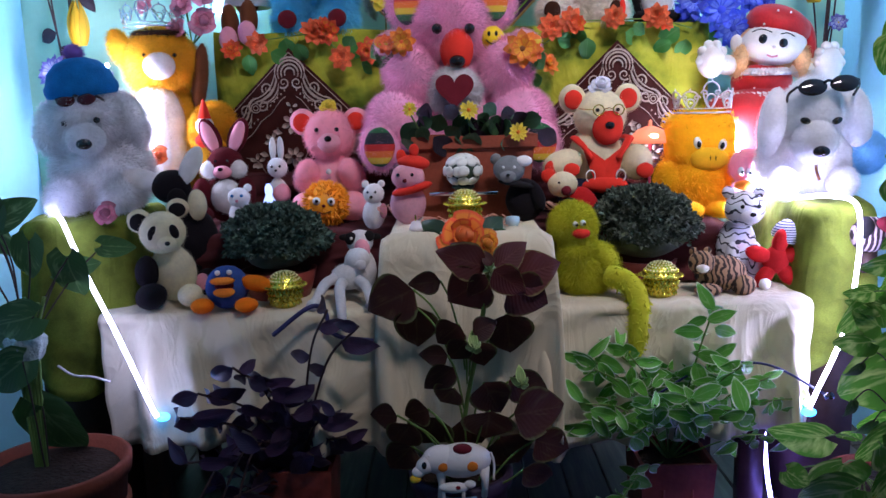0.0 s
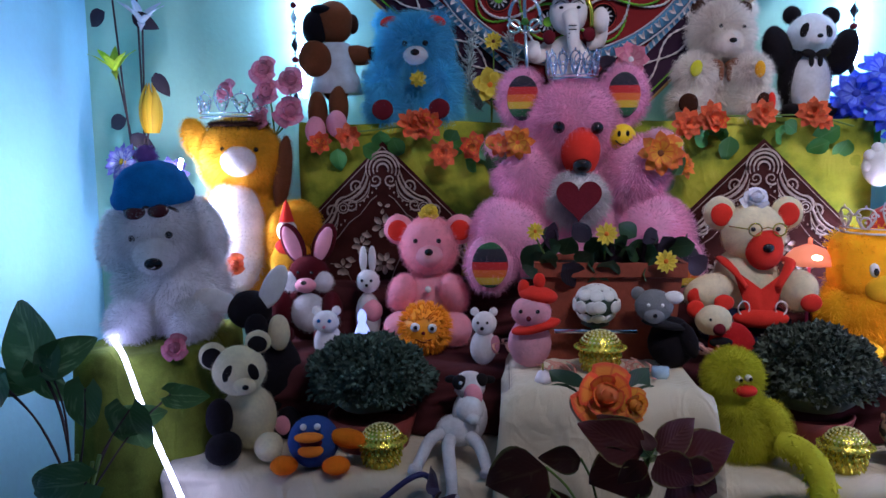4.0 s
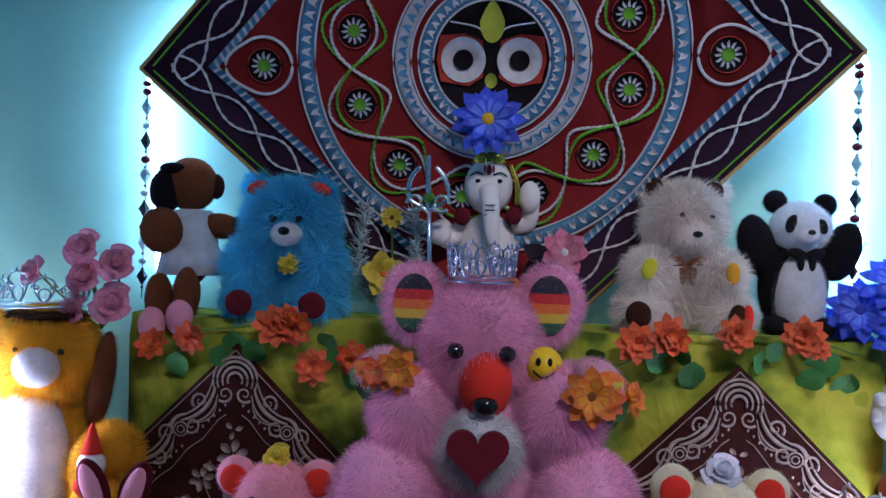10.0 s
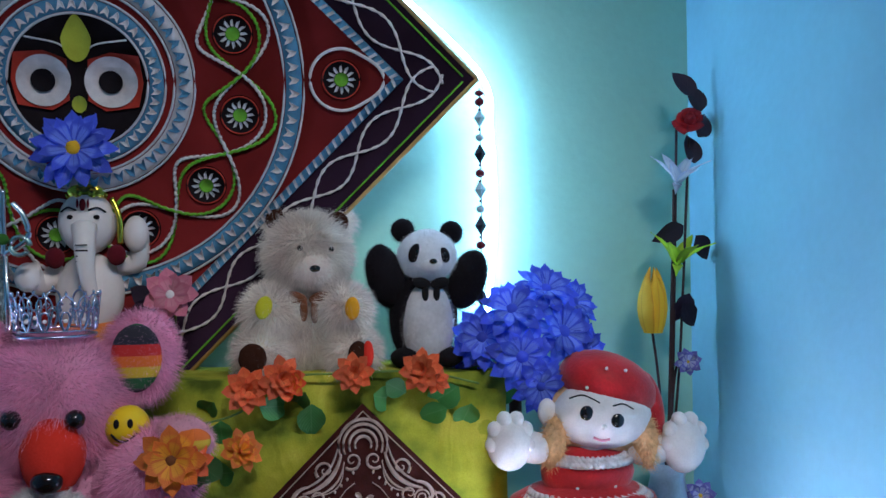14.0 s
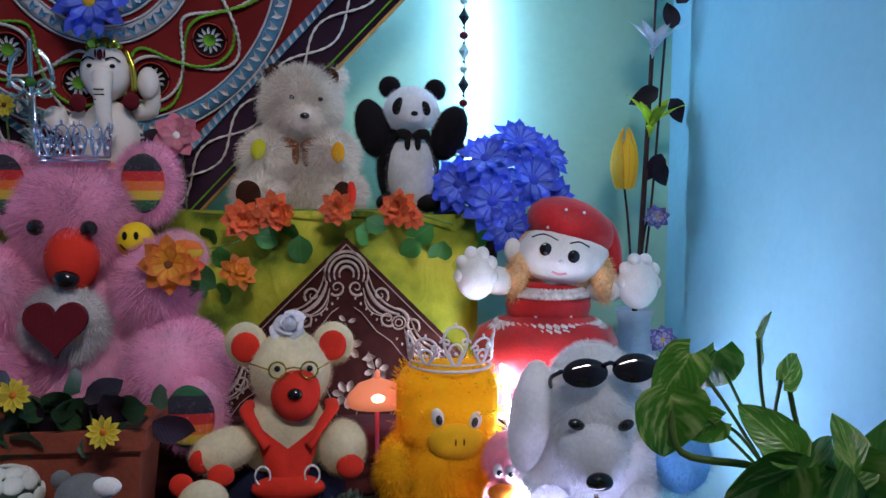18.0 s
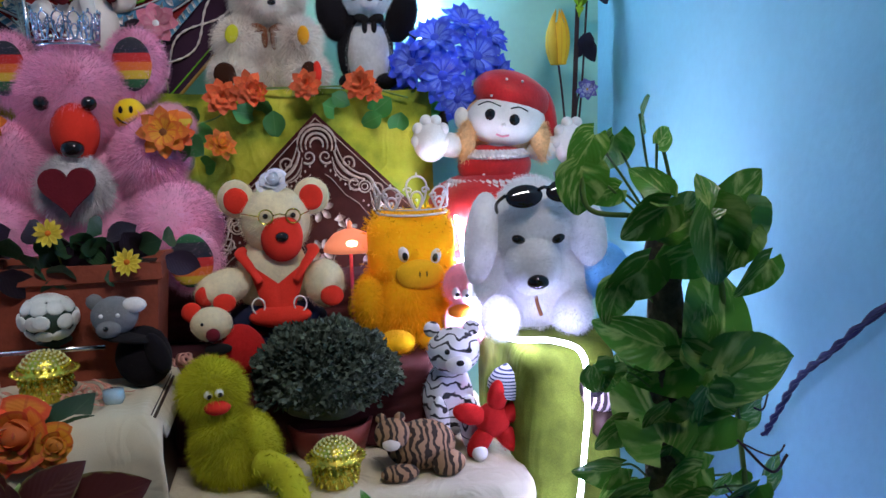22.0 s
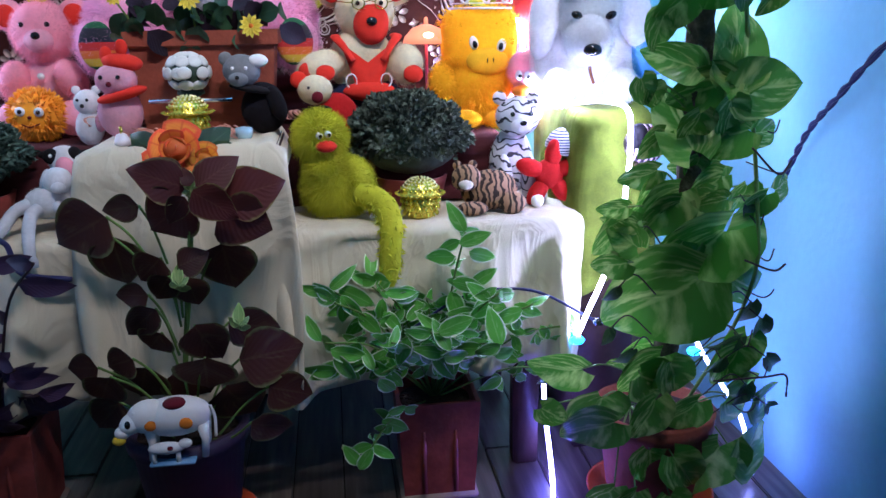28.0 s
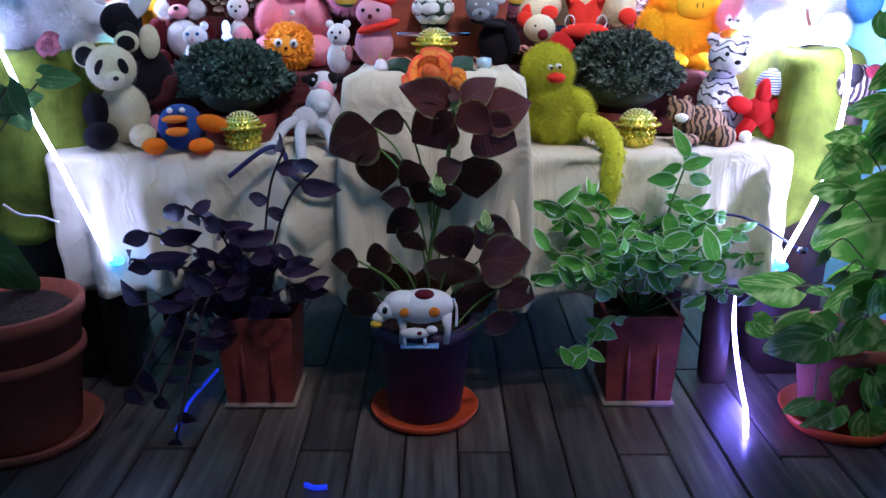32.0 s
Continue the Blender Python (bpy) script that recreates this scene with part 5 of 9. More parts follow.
part("collar", cm(tube(spline([(-1.2, -9.2, 8.4), (-0.9, -9.0, 6.4), (-0.3, -9.4, 4.4)]), 0.32, 6)), F["brown"], dr)


# ---- dolls and statuettes, each one plain mesh ----
def ell(c, r, turn=None, **k):
    return cm(ball(c, r, turn, 0.0, 3, **k))


M_SATIN = mat("red_satin", (0.46, 0.012, 0.016), 0.5, 0.3, 14, 0.3, 200, sheen=0.3)
M_LACE = mat("white_lace", (0.75, 0.70, 0.70), 0.8, 0.15, 90, 0.6, 500)
M_HAIR = mat("blonde_doll_hair", (0.82, 0.52, 0.26), 0.7, 0.25, 40, 0.6, 160)


def frill(c, r, z, wave, rows=44, sy=0.8):
    a = np.arange(rows * 3) / (rows * 3) * 2 * np.pi
    pts = [(c[0] + (r + wave * math.sin(rows * t)) * math.cos(t), c[1] + sy * (r + wave * math.sin(rows * t)) * math.sin(t), z + 0.3 * math.sin(rows * t + 1)) for t in a]
    return cm(tube(pts, 0.55, 6, True))


def face_y(x, z, out=0.0):
    return -1.0 - 6.2 * math.sqrt(max(0.0, 1 - ((x - 2.7) / 8.5) ** 2 - ((z - 30.2) / 5.8) ** 2)) - out


def drawn(pts, r):
    return cm(tube(spline([(x, face_y(x, z, 0.05), z) for x, z in pts]), r, 5))


doll = link("doll", mixed(
    (cm(moved(lathe([(4, 20), (9.0, 18.2), (12.2, 16.4), (13.6, 13.6), (13.0, 9.5), (11.0, 5), (10.0, 1.0), (9.6, 0), (4, 0.3)], 60, 0.05), (0, -0.5, 0), size=(1, 0.78, 1))), 0),
    (ell((0.2, -0.8, 20.8), (8.0, 5.2, 5.0)), 0), (ell((2.7, -1.0, 30.2), (8.5, 6.2, 5.8)), 1), (ell((4.6, 0.9, 34.8), (8.8, 7.2, 5.4), (0, 22, 0)), 0),
    (ell((11.6, 0.8, 30.6), (2.4, 4.2, 6.4), (0, -8, 0)), 0), (ell((0.6, -1.2, 24.6), (3.0, 2.6, 2.2)), 1),
    (ell((-6.0, -2.4, 26.0), (2.0, 2.0, 4.4), (0, 8, 0), fur=1.0, n=600), 2), (ell((9.6, -2.6, 26.2), (2.2, 2.0, 4.8), (0, -8, 0), fur=1.0, n=600), 2), (ell((2.3, 1.2, 29.0), (8.6, 5.6, 7.2), (0, 8, 0)), 2),
    (ell((-6.6, -0.8, 30.8), (1.6, 1.2, 2.3)), 1), (ell((-9.6, -2.0, 25.4), (4.0, 2.4, 2.6), (0, 12, 0)), 3), (ell((11.2, -1.6, 24.0), (4.4, 2.4, 2.6), (0, -8, 0)), 3),
    (ell((-13.6, -3, 26.4), (3.7, 3.2, 4.4)), 3), (ell((16.2, -3, 25.0), (3.8, 3.2, 4.8)), 3),
    *[(ell((c + 2.9 * math.cos(t), -3.6, z + 3.6 * math.sin(t)), (1.25, 1.5, 1.35)), 3) for c, z in ((-13.6, 27.0), (16.2, 25.8)) for t in (-0.2, 0.5, 1.2, 1.9, 2.6, 3.3)],
    (frill((0.4, -1.0), 6.0, 23.6, 0.5), 4), (frill((0.4, -1.0), 6.6, 22.9, 0.6), 4), (frill((0, -0.8), 9.4, 17.6, 0.5, 44, 0.72), 4), (frill((0, -0.8), 10.3, 16.8, 0.7, 44, 0.72), 4), (frill((0, -0.5), 10.4, 1.2, 0.8), 4),
    (ell((-1.6, face_y(-1.6, 31.4), 31.4), (1.15, 0.5, 1.2)), 5), (ell((3.2, face_y(3.2, 30.2), 30.2), (1.1, 0.5, 1.15)), 5), (ell((1.0, face_y(1.0, 29.2), 29.2), (0.5, 0.5, 0.45)), 1),
    (drawn([(-3.6, 33.4), (-1.6, 34.0), (0.6, 33.0)], 0.14), 5), (drawn([(2.6, 32.5), (4.4, 32.7), (6.2, 31.8)], 0.14), 5), (drawn([(-0.4, 27.4), (0.9, 26.9), (2.2, 27.1)], 0.22), 6),
    *[(ell((-3 + 1.6 * k, -5.2 - 0.2 * (k % 2), 19.2 + 1.8 * ((k * 3) % 4) / 2), (0.28, 0.28, 0.28)), 3) for k in range(5)],
    *[(ell((3.4 + 8.4 * math.sin(q) * 0.8, -6.0 + 2.2 * abs(q), 36.4 + 2.4 * math.cos(3 * q)), (0.28, 0.28, 0.28)), 3) for q in (-0.7, -0.2, 0.3, 0.8)]),
    [M_SATIN, F["white"], M_HAIR, F["white"], M_LACE, M_EYE, F["pink"]])
doll.matrix_world = pose(0.852, 2.185, 0.776, 0, 0, -2)
tagged(doll, "rag doll with red satin hat and dress, arms raised", "doll")

M_PORC = mat("white_glazed_clay", (0.78, 0.74, 0.70), 0.28, 0.06, 20, 0.1, 120)
M_ORANGE = mat("orange_painted_cloth", (0.55, 0.16, 0.03), 0.5, 0.2, 30, 0.2, 200)
statue = link("elephant_head_statuette", mixed(
    (ell((0, 0, 4.5), (8.0, 5.0, 4.6)), 1), (ell((0, 0, 12.5), (5.4, 4.4, 6.5)), 0), (ell((0, -1.6, 23.4), (4.6, 4.2, 4.9)), 0), (ell((-4.8, 0.2, 23.2), (2.2, 1.0, 3.4), (0, 12, 0)), 0), (ell((4.8, 0.2, 23.2), (2.2, 1.0, 3.4), (0, -12, 0)), 0),
    (cm(tube(spline([(0.2, -5.0, 22.6), (0.6, -6.6, 19.6), (0.9, -7.0, 16.0), (1.6, -6.8, 13.0), (2.6, -6.6, 12.0)]), [2.0, 1.95, 1.9, 1.85, 1.8, 1.75, 1.7, 1.7, 1.65, 1.6, 1.6, 1.55, 1.5, 1.5, 1.45, 1.4, 1.4, 1.35, 1.3, 1.3, 1.25, 1.2, 1.2, 1.15, 1.1, 1.1, 1.05, 1.0, 0.95, 0.9, 0.85, 0.8, 0.6], 12)), 0),
    (cm(tube(spline([(-4.4, 0, 16.5), (-7.4, -1.5, 14.0), (-8.4, -3.6, 16.4)]), 1.6, 10)), 0), (ell((-8.6, -3.8, 15.2), (2.0, 1.8, 2.2)), 0), (cm(tube(spline([(4.6, 0, 17.0), (7.6, -0.5, 17.5), (8.0, -1.5, 22.0)]), 1.6, 10)), 0), (ell((7.6, -2.4, 21.6), (2.0, 1.6, 2.8)), 0),
    (ell((-1.9, -5.4, 24.0), (0.5, 0.3, 0.35)), 2), (ell((2.1, -5.4, 24.0), (0.5, 0.3, 0.35)), 2), (cm(tube(spline([(-3.4, -4.8, 24.8), (-2.2, -5.4, 25.4), (-0.9, -5.7, 25.0)]), 0.14, 5)), 2), (cm(tube(spline([(0.9, -5.7, 25.0), (2.2, -5.4, 25.4), (3.4, -4.8, 24.8)]), 0.14, 5)), 2),
    (ell((0.1, -5.9, 25.8), (0.5, 0.25, 0.9)), 3), (ell((-0.7, -5.8, 26.0), (0.2, 0.2, 0.7)), 3), (ell((0.9, -5.8, 26.0), (0.2, 0.2, 0.7)), 3), (ell((-4.6, -3.6, 18.0), (1.5, 1.0, 1.6)), 3), (ell((4.8, -3.6, 18.4), (1.5, 1.0, 1.6)), 3),
    *[(cm(tube([(0.5 + 0.9 * k - 0.9, -8.6 + 0.25 * j, 19.8 - 0.8 * j) for k in (0, 2)], 0.12, 5)), 2) for j in range(4)],
    (cm(moved(lathe([(4.0, 0), (4.4, 0.8), (3.6, 2.0), (2.4, 3.8), (0.8, 5.0), (0, 5.2)], 24, 0.05), (0, 0, 27.2))), 4), *[(ell((3.4 * math.cos(t), 3.4 * math.sin(t) - 0.4, 27.6), (0.7, 0.7, 0.9)), 4) for t in np.arange(10) / 10 * 6.283],
    (cm(tube(spline([(4.0, -3.0, 27), (5.2, -3.4, 24), (5.4, -3.6, 20)]), 0.5, 6)), 4)),
    [M_PORC, M_ORANGE, F["black"], F["darkred"], M_GOLD])
statue.matrix_world = pose(0.043, 2.325, 1.152) @ Matrix.Diagonal((1.0, 1.0, 1.085, 1.0))
tagged(statue, "white elephant-headed statuette with gold crown and orange garment", "statuette")


# ---- smaller toys on the bench ----
ch = thing("lime_chick", "lime green plush chick with red bill sitting on the bench edge", "soft toy", (0.318, 1.742, 0.532))
soft(ch, [("body", (0.2, 0, 5.6), (6.0, 5.2, 6.0), P["lime"], 1.3, 1500), ("chest", (-1.4, -1.2, 9.6), (3.9, 3.6, 3.4), P["lime"], 1.3, 700), ("head", (-2.4, -0.4, 15.4), (4.4, 4.2, 4.5), P["lime"], 1.3, 1400), ("bill", (-1.4, -4.7, 13.9), (2.0, 1.5, 1.1), F["red"], 0, 0, None, "red felt bill"), ("eye", (-2.5, -4.6, 15.9), 0.7, M_EYEW), ("eye", (-0.9, -4.6, 16.1), 0.7, M_EYEW),
          ("pupil", (-2.3, -5.2, 15.8), 0.36, M_EYE), ("pupil", (-0.7, -5.2, 16.0), 0.36, M_EYE), ("wing", (4.6, -2.5, 7.4), (2.4, 3.4, 4.2), P["lime"], 0.9, 400, (0, -20, 0))])
v, f = tube(spline([(4.5, -5, 5), (8.2, -8, 3.6), (9.6, -11.4, 0.6), (9.2, -13.2, -4.5), (8.4, -13.8, -11.5)]), [2.3, 2.3, 2.3, 2.3, 2.3, 2.3, 2.3, 2.3, 2.3, 2.3, 2.3, 2.2, 2.2, 2.2, 2.2, 2.2, 2.1, 2.1, 2.1, 2.1, 2.0, 2.0, 2.0, 2.0, 2.0, 2.0, 2.0, 1.9, 1.8, 1.7, 1.5, 1.2, 0.6], 10)
k = rng.integers(0, len(v), 900)
dd = rng.normal(size=(900, 3))
dd /= np.linalg.norm(dd, axis=1)[:, None]
ss = np.cross(dd, rng.normal(size=(900, 3))) * 0.12
tri = np.stack([v[k] - ss, v[k] + ss, v[k] + dd * 1.1 - np.array((0, 0, 0.4))], 1).reshape(-1, 3)
part("leg", cm(join((v, f), (tri, [(3 * i, 3 * i + 1, 3 * i + 2) for i in range(900)]))), P["lime"], ch, "long leg hanging over the edge")

M_BEADGOLD = mat("yellow_gold_foil", (0.74, 0.64, 0.08), 0.22, 0.25, 60, 0.3, 400, metal=0.8)
M_CRYST = mat("clear_yellow_bead", (0.80, 0.78, 0.40), 0.08, 0.1, 60, 0, metal=0.3, spec=0.9)


def gold_box(m):
    g = thing("beaded_gold_box", "round gold trinket box with beaded rim and domed lid", "trinket box", m, "beaded gold boxes")
    part("body", cm(lathe([(0, 0), (2.3, 0), (2.6, 0.4), (3.0, 2.0), (3.2, 3.8), (3.0, 4.2), (0, 4.2)], 32)), M_BEADGOLD, g)
    part("lid", cm(lathe([(3.0, 4.3), (4.2, 4.5), (4.3, 4.8), (3.5, 5.1), (3.3, 5.6), (2.9, 6.5), (2.0, 7.2), (1.0, 7.5), (0, 7.6)], 32, 0.0)), M_BEADGOLD, g)

    def ring_of(ob, r, z, n, s, tilt, skip=False):
        for i in range(1 if skip else 0, n):
            again(ob, pose(0, 0, 0, 0, 0, i / n * 360) @ pose(r * 0.01, 0, z * 0.01, 0, tilt, 0) @ Matrix.Scale(s, 4), g)

    drop = link("drop", cm(lathe([(0, -0.75), (0.26, -0.45), (0.3, 0), (0.12, 0.5), (0, 0.6)], 7)), M_BEADGOLD, g)
    drop.matrix_basis = pose(0.0425, 0, 0.0465, 0, 80, 0)
    ring_of(drop, 4.25, 4.65, 26, 1.0, 80, True)
    for r, z, n, s, tilt in ((3.5, 3.5, 20, 1.0, -30), (3.35, 2.3, 18, 1.0, -30), (3.1, 1.1, 16, 0.95, -30), (3.4, 5.5, 22, 0.8, 40)):
        ring_of(drop, r, z, n, s, tilt)
    bead = link("bead", cm(ball((0, 0, 0), 0.24, None, 0, 1)), M_CRYST, g)
    bead.matrix_basis = pose(0.0315, 0, 0.060)
    for r, z, n in ((3.15, 6.0, 26), (2.75, 6.6, 22), (2.2, 7.05, 18), (1.6, 7.35, 13), (0.9, 7.55, 8)):
        ring_of(bead, r, z, n, 1.0, 0, r == 3.15)
    return g


g1 = gold_box(pose(-0.329, 1.675, 0.532))
copy_thing(g1, pose(0.475, 1.69, 0.532, 0, 0, 20))
copy_thing(g1, pose(0.06, 1.735, 0.690, 0, 0, 50))

# white leafy candle cup behind the middle box
M_CUP = mat("white_enamel", (0.68, 0.70, 0.66), 0.35, 0.12, 30, 0.2, 200)
M_DARKMETAL = mat("dark_green_metal", (0.03, 0.05, 0.035), 0.5, 0.3, 30, 0.3, 200)
cup = thing("candle_cup", "round white petal candle cup with dark joints", "candle holder", (0.058, 1.785, 0.772))
part("bowl", cm(ball((0, 0, 3.3), (4.0, 4.0, 3.3), None, 0, 3)), M_DARKMETAL, cup)
pet = link("petal", cm(ball((0, 0, 0), (1.42, 0.40, 1.22), None, 0, 2)), M_CUP, cup)
pet.matrix_basis = pose(0, -0.041, 0.033)
for row, (el, n) in enumerate(((-38, 8), (-2, 11), (32, 9), (62, 5))):
    for i in range(n):
        if row == 1 and i == 0:
            continue
        a = i / n * 360 + row * 17
        again(pet, pose(0, 0, 0.033, 0, 0, a) @ pose(0, 0, 0, -el, 0, 0) @ pose(0, -0.0405 + 0.004 * abs(el) / 40, 0), cup)
stand = thing("cup_stand", "dark metal tray stand with outstretched arms", "stand", (0.058, 1.80, 0.690))
part("post", cm(lathe([(2.6, 0), (2.6, 0.4), (0.8, 0.8), (0.7, 6.5), (2.6, 7.4), (2.4, 8.1), (0, 8.1)], 20)), M_DARKMETAL, stand)
part("arm", cm(tube([(-7.6, -1.0, 6.2), (7.6, -1.0, 6.2)], 0.45, 8)), M_CHROME, stand)

# spiky orange ball with a face
M_SPIKE = mat("translucent_orange_rubber", (0.95, 0.36, 0.02), 0.4, 0.12, 30, 0.1, 200)
ob_ = thing("orange_spiky_ball", "bright orange spiky rubber ball with a smiling face", "toy ball", (-0.276, 1.965, 0.664))
d = ball((0, 0, 5.2), 5.0, None, 0, 3)
n = 900
dirs = rng.normal(size=(n, 3))
dirs /= np.linalg.norm(dirs, axis=1)[:, None]
dirs = dirs[~((dirs[:, 1] < -0.86) & (dirs[:, 2] > -0.2))]
sp_ = [tube([q * 4.8 + np.array((0, 0, 5.2)), q * (5.8 + rng.random() * 0.5) + np.array((0, 0, 5.2 - 0.15))], [0.20, 0.06], 4) for q in dirs]
part("ball", cm(join(d, *sp_)), M_SPIKE, ob_)
soft(ob_, [("eye", (-1.6, -4.9, 6.4), (1.0, 0.5, 1.0), M_EYEW), ("eye", (1.9, -4.8, 6.2), (1.0, 0.5, 1.0), M_EYEW), ("pupil", (-1.5, -5.4, 6.4), 0.45, M_EYE), ("pupil", (1.9, -5.3, 6.2), 0.45, M_EYE), ("nose", (0.1, -5.1, 5.2), 0.4, F["darkred"])])
part("mouth", cm(tube(spline([(-1.6, -4.9, 3.9), (0, -5.1, 3.3), (1.8, -4.7, 3.9)]), 0.14, 5)), F["darkred"], ob_)

M_TIGER = striped("black_white_tiger_plush", (0.03, 0.03, 0.04), (0.72, 0.72, 0.78), 17, "Z", 11, 0.13)
M_TIGERB = striped("brown_tiger_plush", (0.03, 0.018, 0.012), (0.34, 0.20, 0.11), 26, "X", 8, 0.45)
wt = thing("white_tiger_toy", "white tiger soft toy with black stripes", "soft toy", (0.675, 1.80, 0.532))
soft(wt, [("body", (0, 1, 8), (4.4, 4.2, 6.8), M_TIGER, 0.3, 300), ("head", (0.6, -1.6, 17.2), (4.4, 3.9, 4.0), M_TIGER, 0.3, 300), ("muzzle", (0.8, -5.0, 15.8), (2.2, 1.5, 1.6), P["white"], 0.2, 100), ("nose", (0.8, -6.5, 16.4), (0.7, 0.4, 0.5), F["black"]), ("eye", (-1.0, -5.0, 18.0), 0.5, M_EYE), ("eye", (2.6, -5.0, 18.0), 0.5, M_EYE),
          ("ear", (-2.8, -0.6, 20.8), (1.4, 0.8, 1.4), M_TIGER), ("ear", (4.0, -0.6, 20.6), (1.4, 0.8, 1.4), M_TIGER), ("foreleg", (-2.4, -3.6, 5.0), (1.7, 1.9, 5.0), M_TIGER), ("foreleg", (2.8, -3.6, 5.0), (1.7, 1.9, 5.0), M_TIGER), ("hind_leg", (-4.0, -2.0, 2.2), (2.3, 4.4, 2.2), M_TIGER), ("hind_leg", (4.4, -2.0, 2.2), (2.3, 4.4, 2.2), M_TIGER)])
bt = thing("brown_tiger_toy", "brown tiger soft toy lying down, dark stripes", "soft toy", (0.607, 1.715, 0.532))
soft(bt, [("body", (0.6, 0.5, 4.0), (5.6, 4.0, 3.9), M_TIGERB, 0.3, 300), ("head", (-4.2, -1.2, 6.8), (2.8, 2.6, 2.6), M_TIGERB, 0.3, 200), ("ear", (-5.8, -0.4, 9.2), (0.9, 0.6, 0.9), M_TIGERB), ("ear", (-2.8, -0.4, 9.2), (0.9, 0.6, 0.9), M_TIGERB), ("muzzle", (-4.6, -3.4, 6.0), (1.4, 1.0, 1.0), P["beige"]), ("foreleg", (-3.4, -3.8, 1.4), (3.0, 1.6, 1.4), M_TIGERB), ("hind_leg", (4.4, -3.0, 2.0), (2.6, 1.8, 2.2), M_TIGERB)])
rs = thing("red_star_toy", "red plush star toy with a striped knit cap", "soft toy", (0.735, 1.735, 0.532))
soft(rs, [("body", (0, 0, 6.4), (2.9, 2.2, 3.0), P["red"], 0.3, 200)] + [("limb", (4.0 * math.sin(t), -0.4, 6.4 + 4.2 * math.cos(t)), (1.7, 1.5, 3.0), P["red"], 0.3, 150, (0, math.degrees(t), 0)) for t in (0.2, 1.25, 2.45, 3.75, 5.05)] + [("foot", (-2.6, -1.4, 1.4), (1.3, 1.2, 1.4), F["white"])])
part("cap", cm(moved(lathe([(3.2, 0), (3.4, 0.8), (3.0, 2.6), (1.8, 4.2), (0, 4.6)], 24), (2.6, 1.5, 10.6), (10, 18, 0))), striped("grey_knit_with_dark_stripes", (0.02, 0.03, 0.08), (0.45, 0.47, 0.52), 60, "Z", 0.3, 0.35), rs, "striped knit cap")

pp = thing("cream_panda_toy", "cream and black panda cub soft toy", "soft toy", (-0.59, 1.725, 0.532, 0, 0, 10))
soft(pp, [("body", (0.6, 1, 6.6), (5.0, 4.4, 6.4), P["cream"], 0.4, 500), ("head", (-0.6, -1, 16.0), (4.9, 4.3, 4.6), P["cream"], 0.4, 500), ("muzzle", (0.8, -5.2, 14.2), (2.0, 1.5, 1.5), P["cream"], 0.3, 100), ("nose", (1.2, -6.7, 14.4), (0.6, 0.4, 0.5), M_EYE), ("eye_patch", (-2.0, -4.6, 16.4), (1.0, 0.6, 1.7), F["black"], 0, 0, (0, 24, 0)), ("eye_patch", (2.4, -4.6, 16.6), (0.9, 0.6, 1.6), F["black"], 0, 0, (0, -20, 0)),
          ])
soft(pp, [("ear", (-5.4, 0, 18.6), (2.6, 1.2, 2.6), P["cream"], 0.3, 120), ("ear", (2.8, 0, 21.0), (2.4, 1.2, 2.2), P["cream"], 0.3, 120), ("inner_ear", (-5.4, -1.0, 18.4), (1.9, 0.6, 1.9), F["black"]), ("inner_ear", (2.8, -1.0, 20.8), (1.8, 0.6, 1.5), F["black"]), ("arm", (-4.2, -3.0, 7.8), (2.4, 2.8, 3.6), P["black"], 0.3, 250), ("leg", (-3.2, -5.5, 3.0), (3.2, 4.4, 2.8), P["black"], 0.3, 250), ("leg", (4.6, -4.5, 2.6), (2.6, 4.0, 2.4), P["cream"], 0.3, 200)])
bd = thing("black_dog_toy", "black and cream long-eared dog soft toy", "soft toy", (-0.615, 1.845, 0.532))
soft(bd, [("body", (4, 2, 10), (6.0, 5, 9.5), P["black"], 0.3, 500), ("head", (0.4, -0.4, 24.6), (4.4, 3.9, 3.9), P["black"], 0.2, 300), ("muzzle", (2.6, -3.8, 22.0), (2.2, 2.2, 2.6), P["black"], 0.2, 150), ("neck", (2.6, 1, 19.0), (3.4, 3.2, 4.0), P["black"]), ("ear", (-6.4, -1.5, 26.6), (5.0, 0.8, 2.4), F["white"], 0, 0, (0, 8, 0), "pale felt ear"), ("ear", (5.6, -1.5, 29.4), (2.2, 0.8, 4.8), F["white"], 0, 0, (0, 28, 0), "pale felt ear"), ("chest", (6.6, -2, 20.5), (2.2, 2.0, 3.6), P["cream"], 0.2, 100),
          ("leg", (1.6, -5, 3.0), (2.6, 4.4, 3.0), P["black"]), ("leg", (8.0, -4, 3.0), (2.6, 4.4, 3.0), P["black"]), ("sole", (8.4, -8.4, 4.0), (1.5, 0.5, 1.9), F["pink"])])
bo = thing("blue_duckling_toy", "small blue toy with orange bill and feet", "soft toy", (-0.447, 1.66, 0.532, 0, 0, 8))
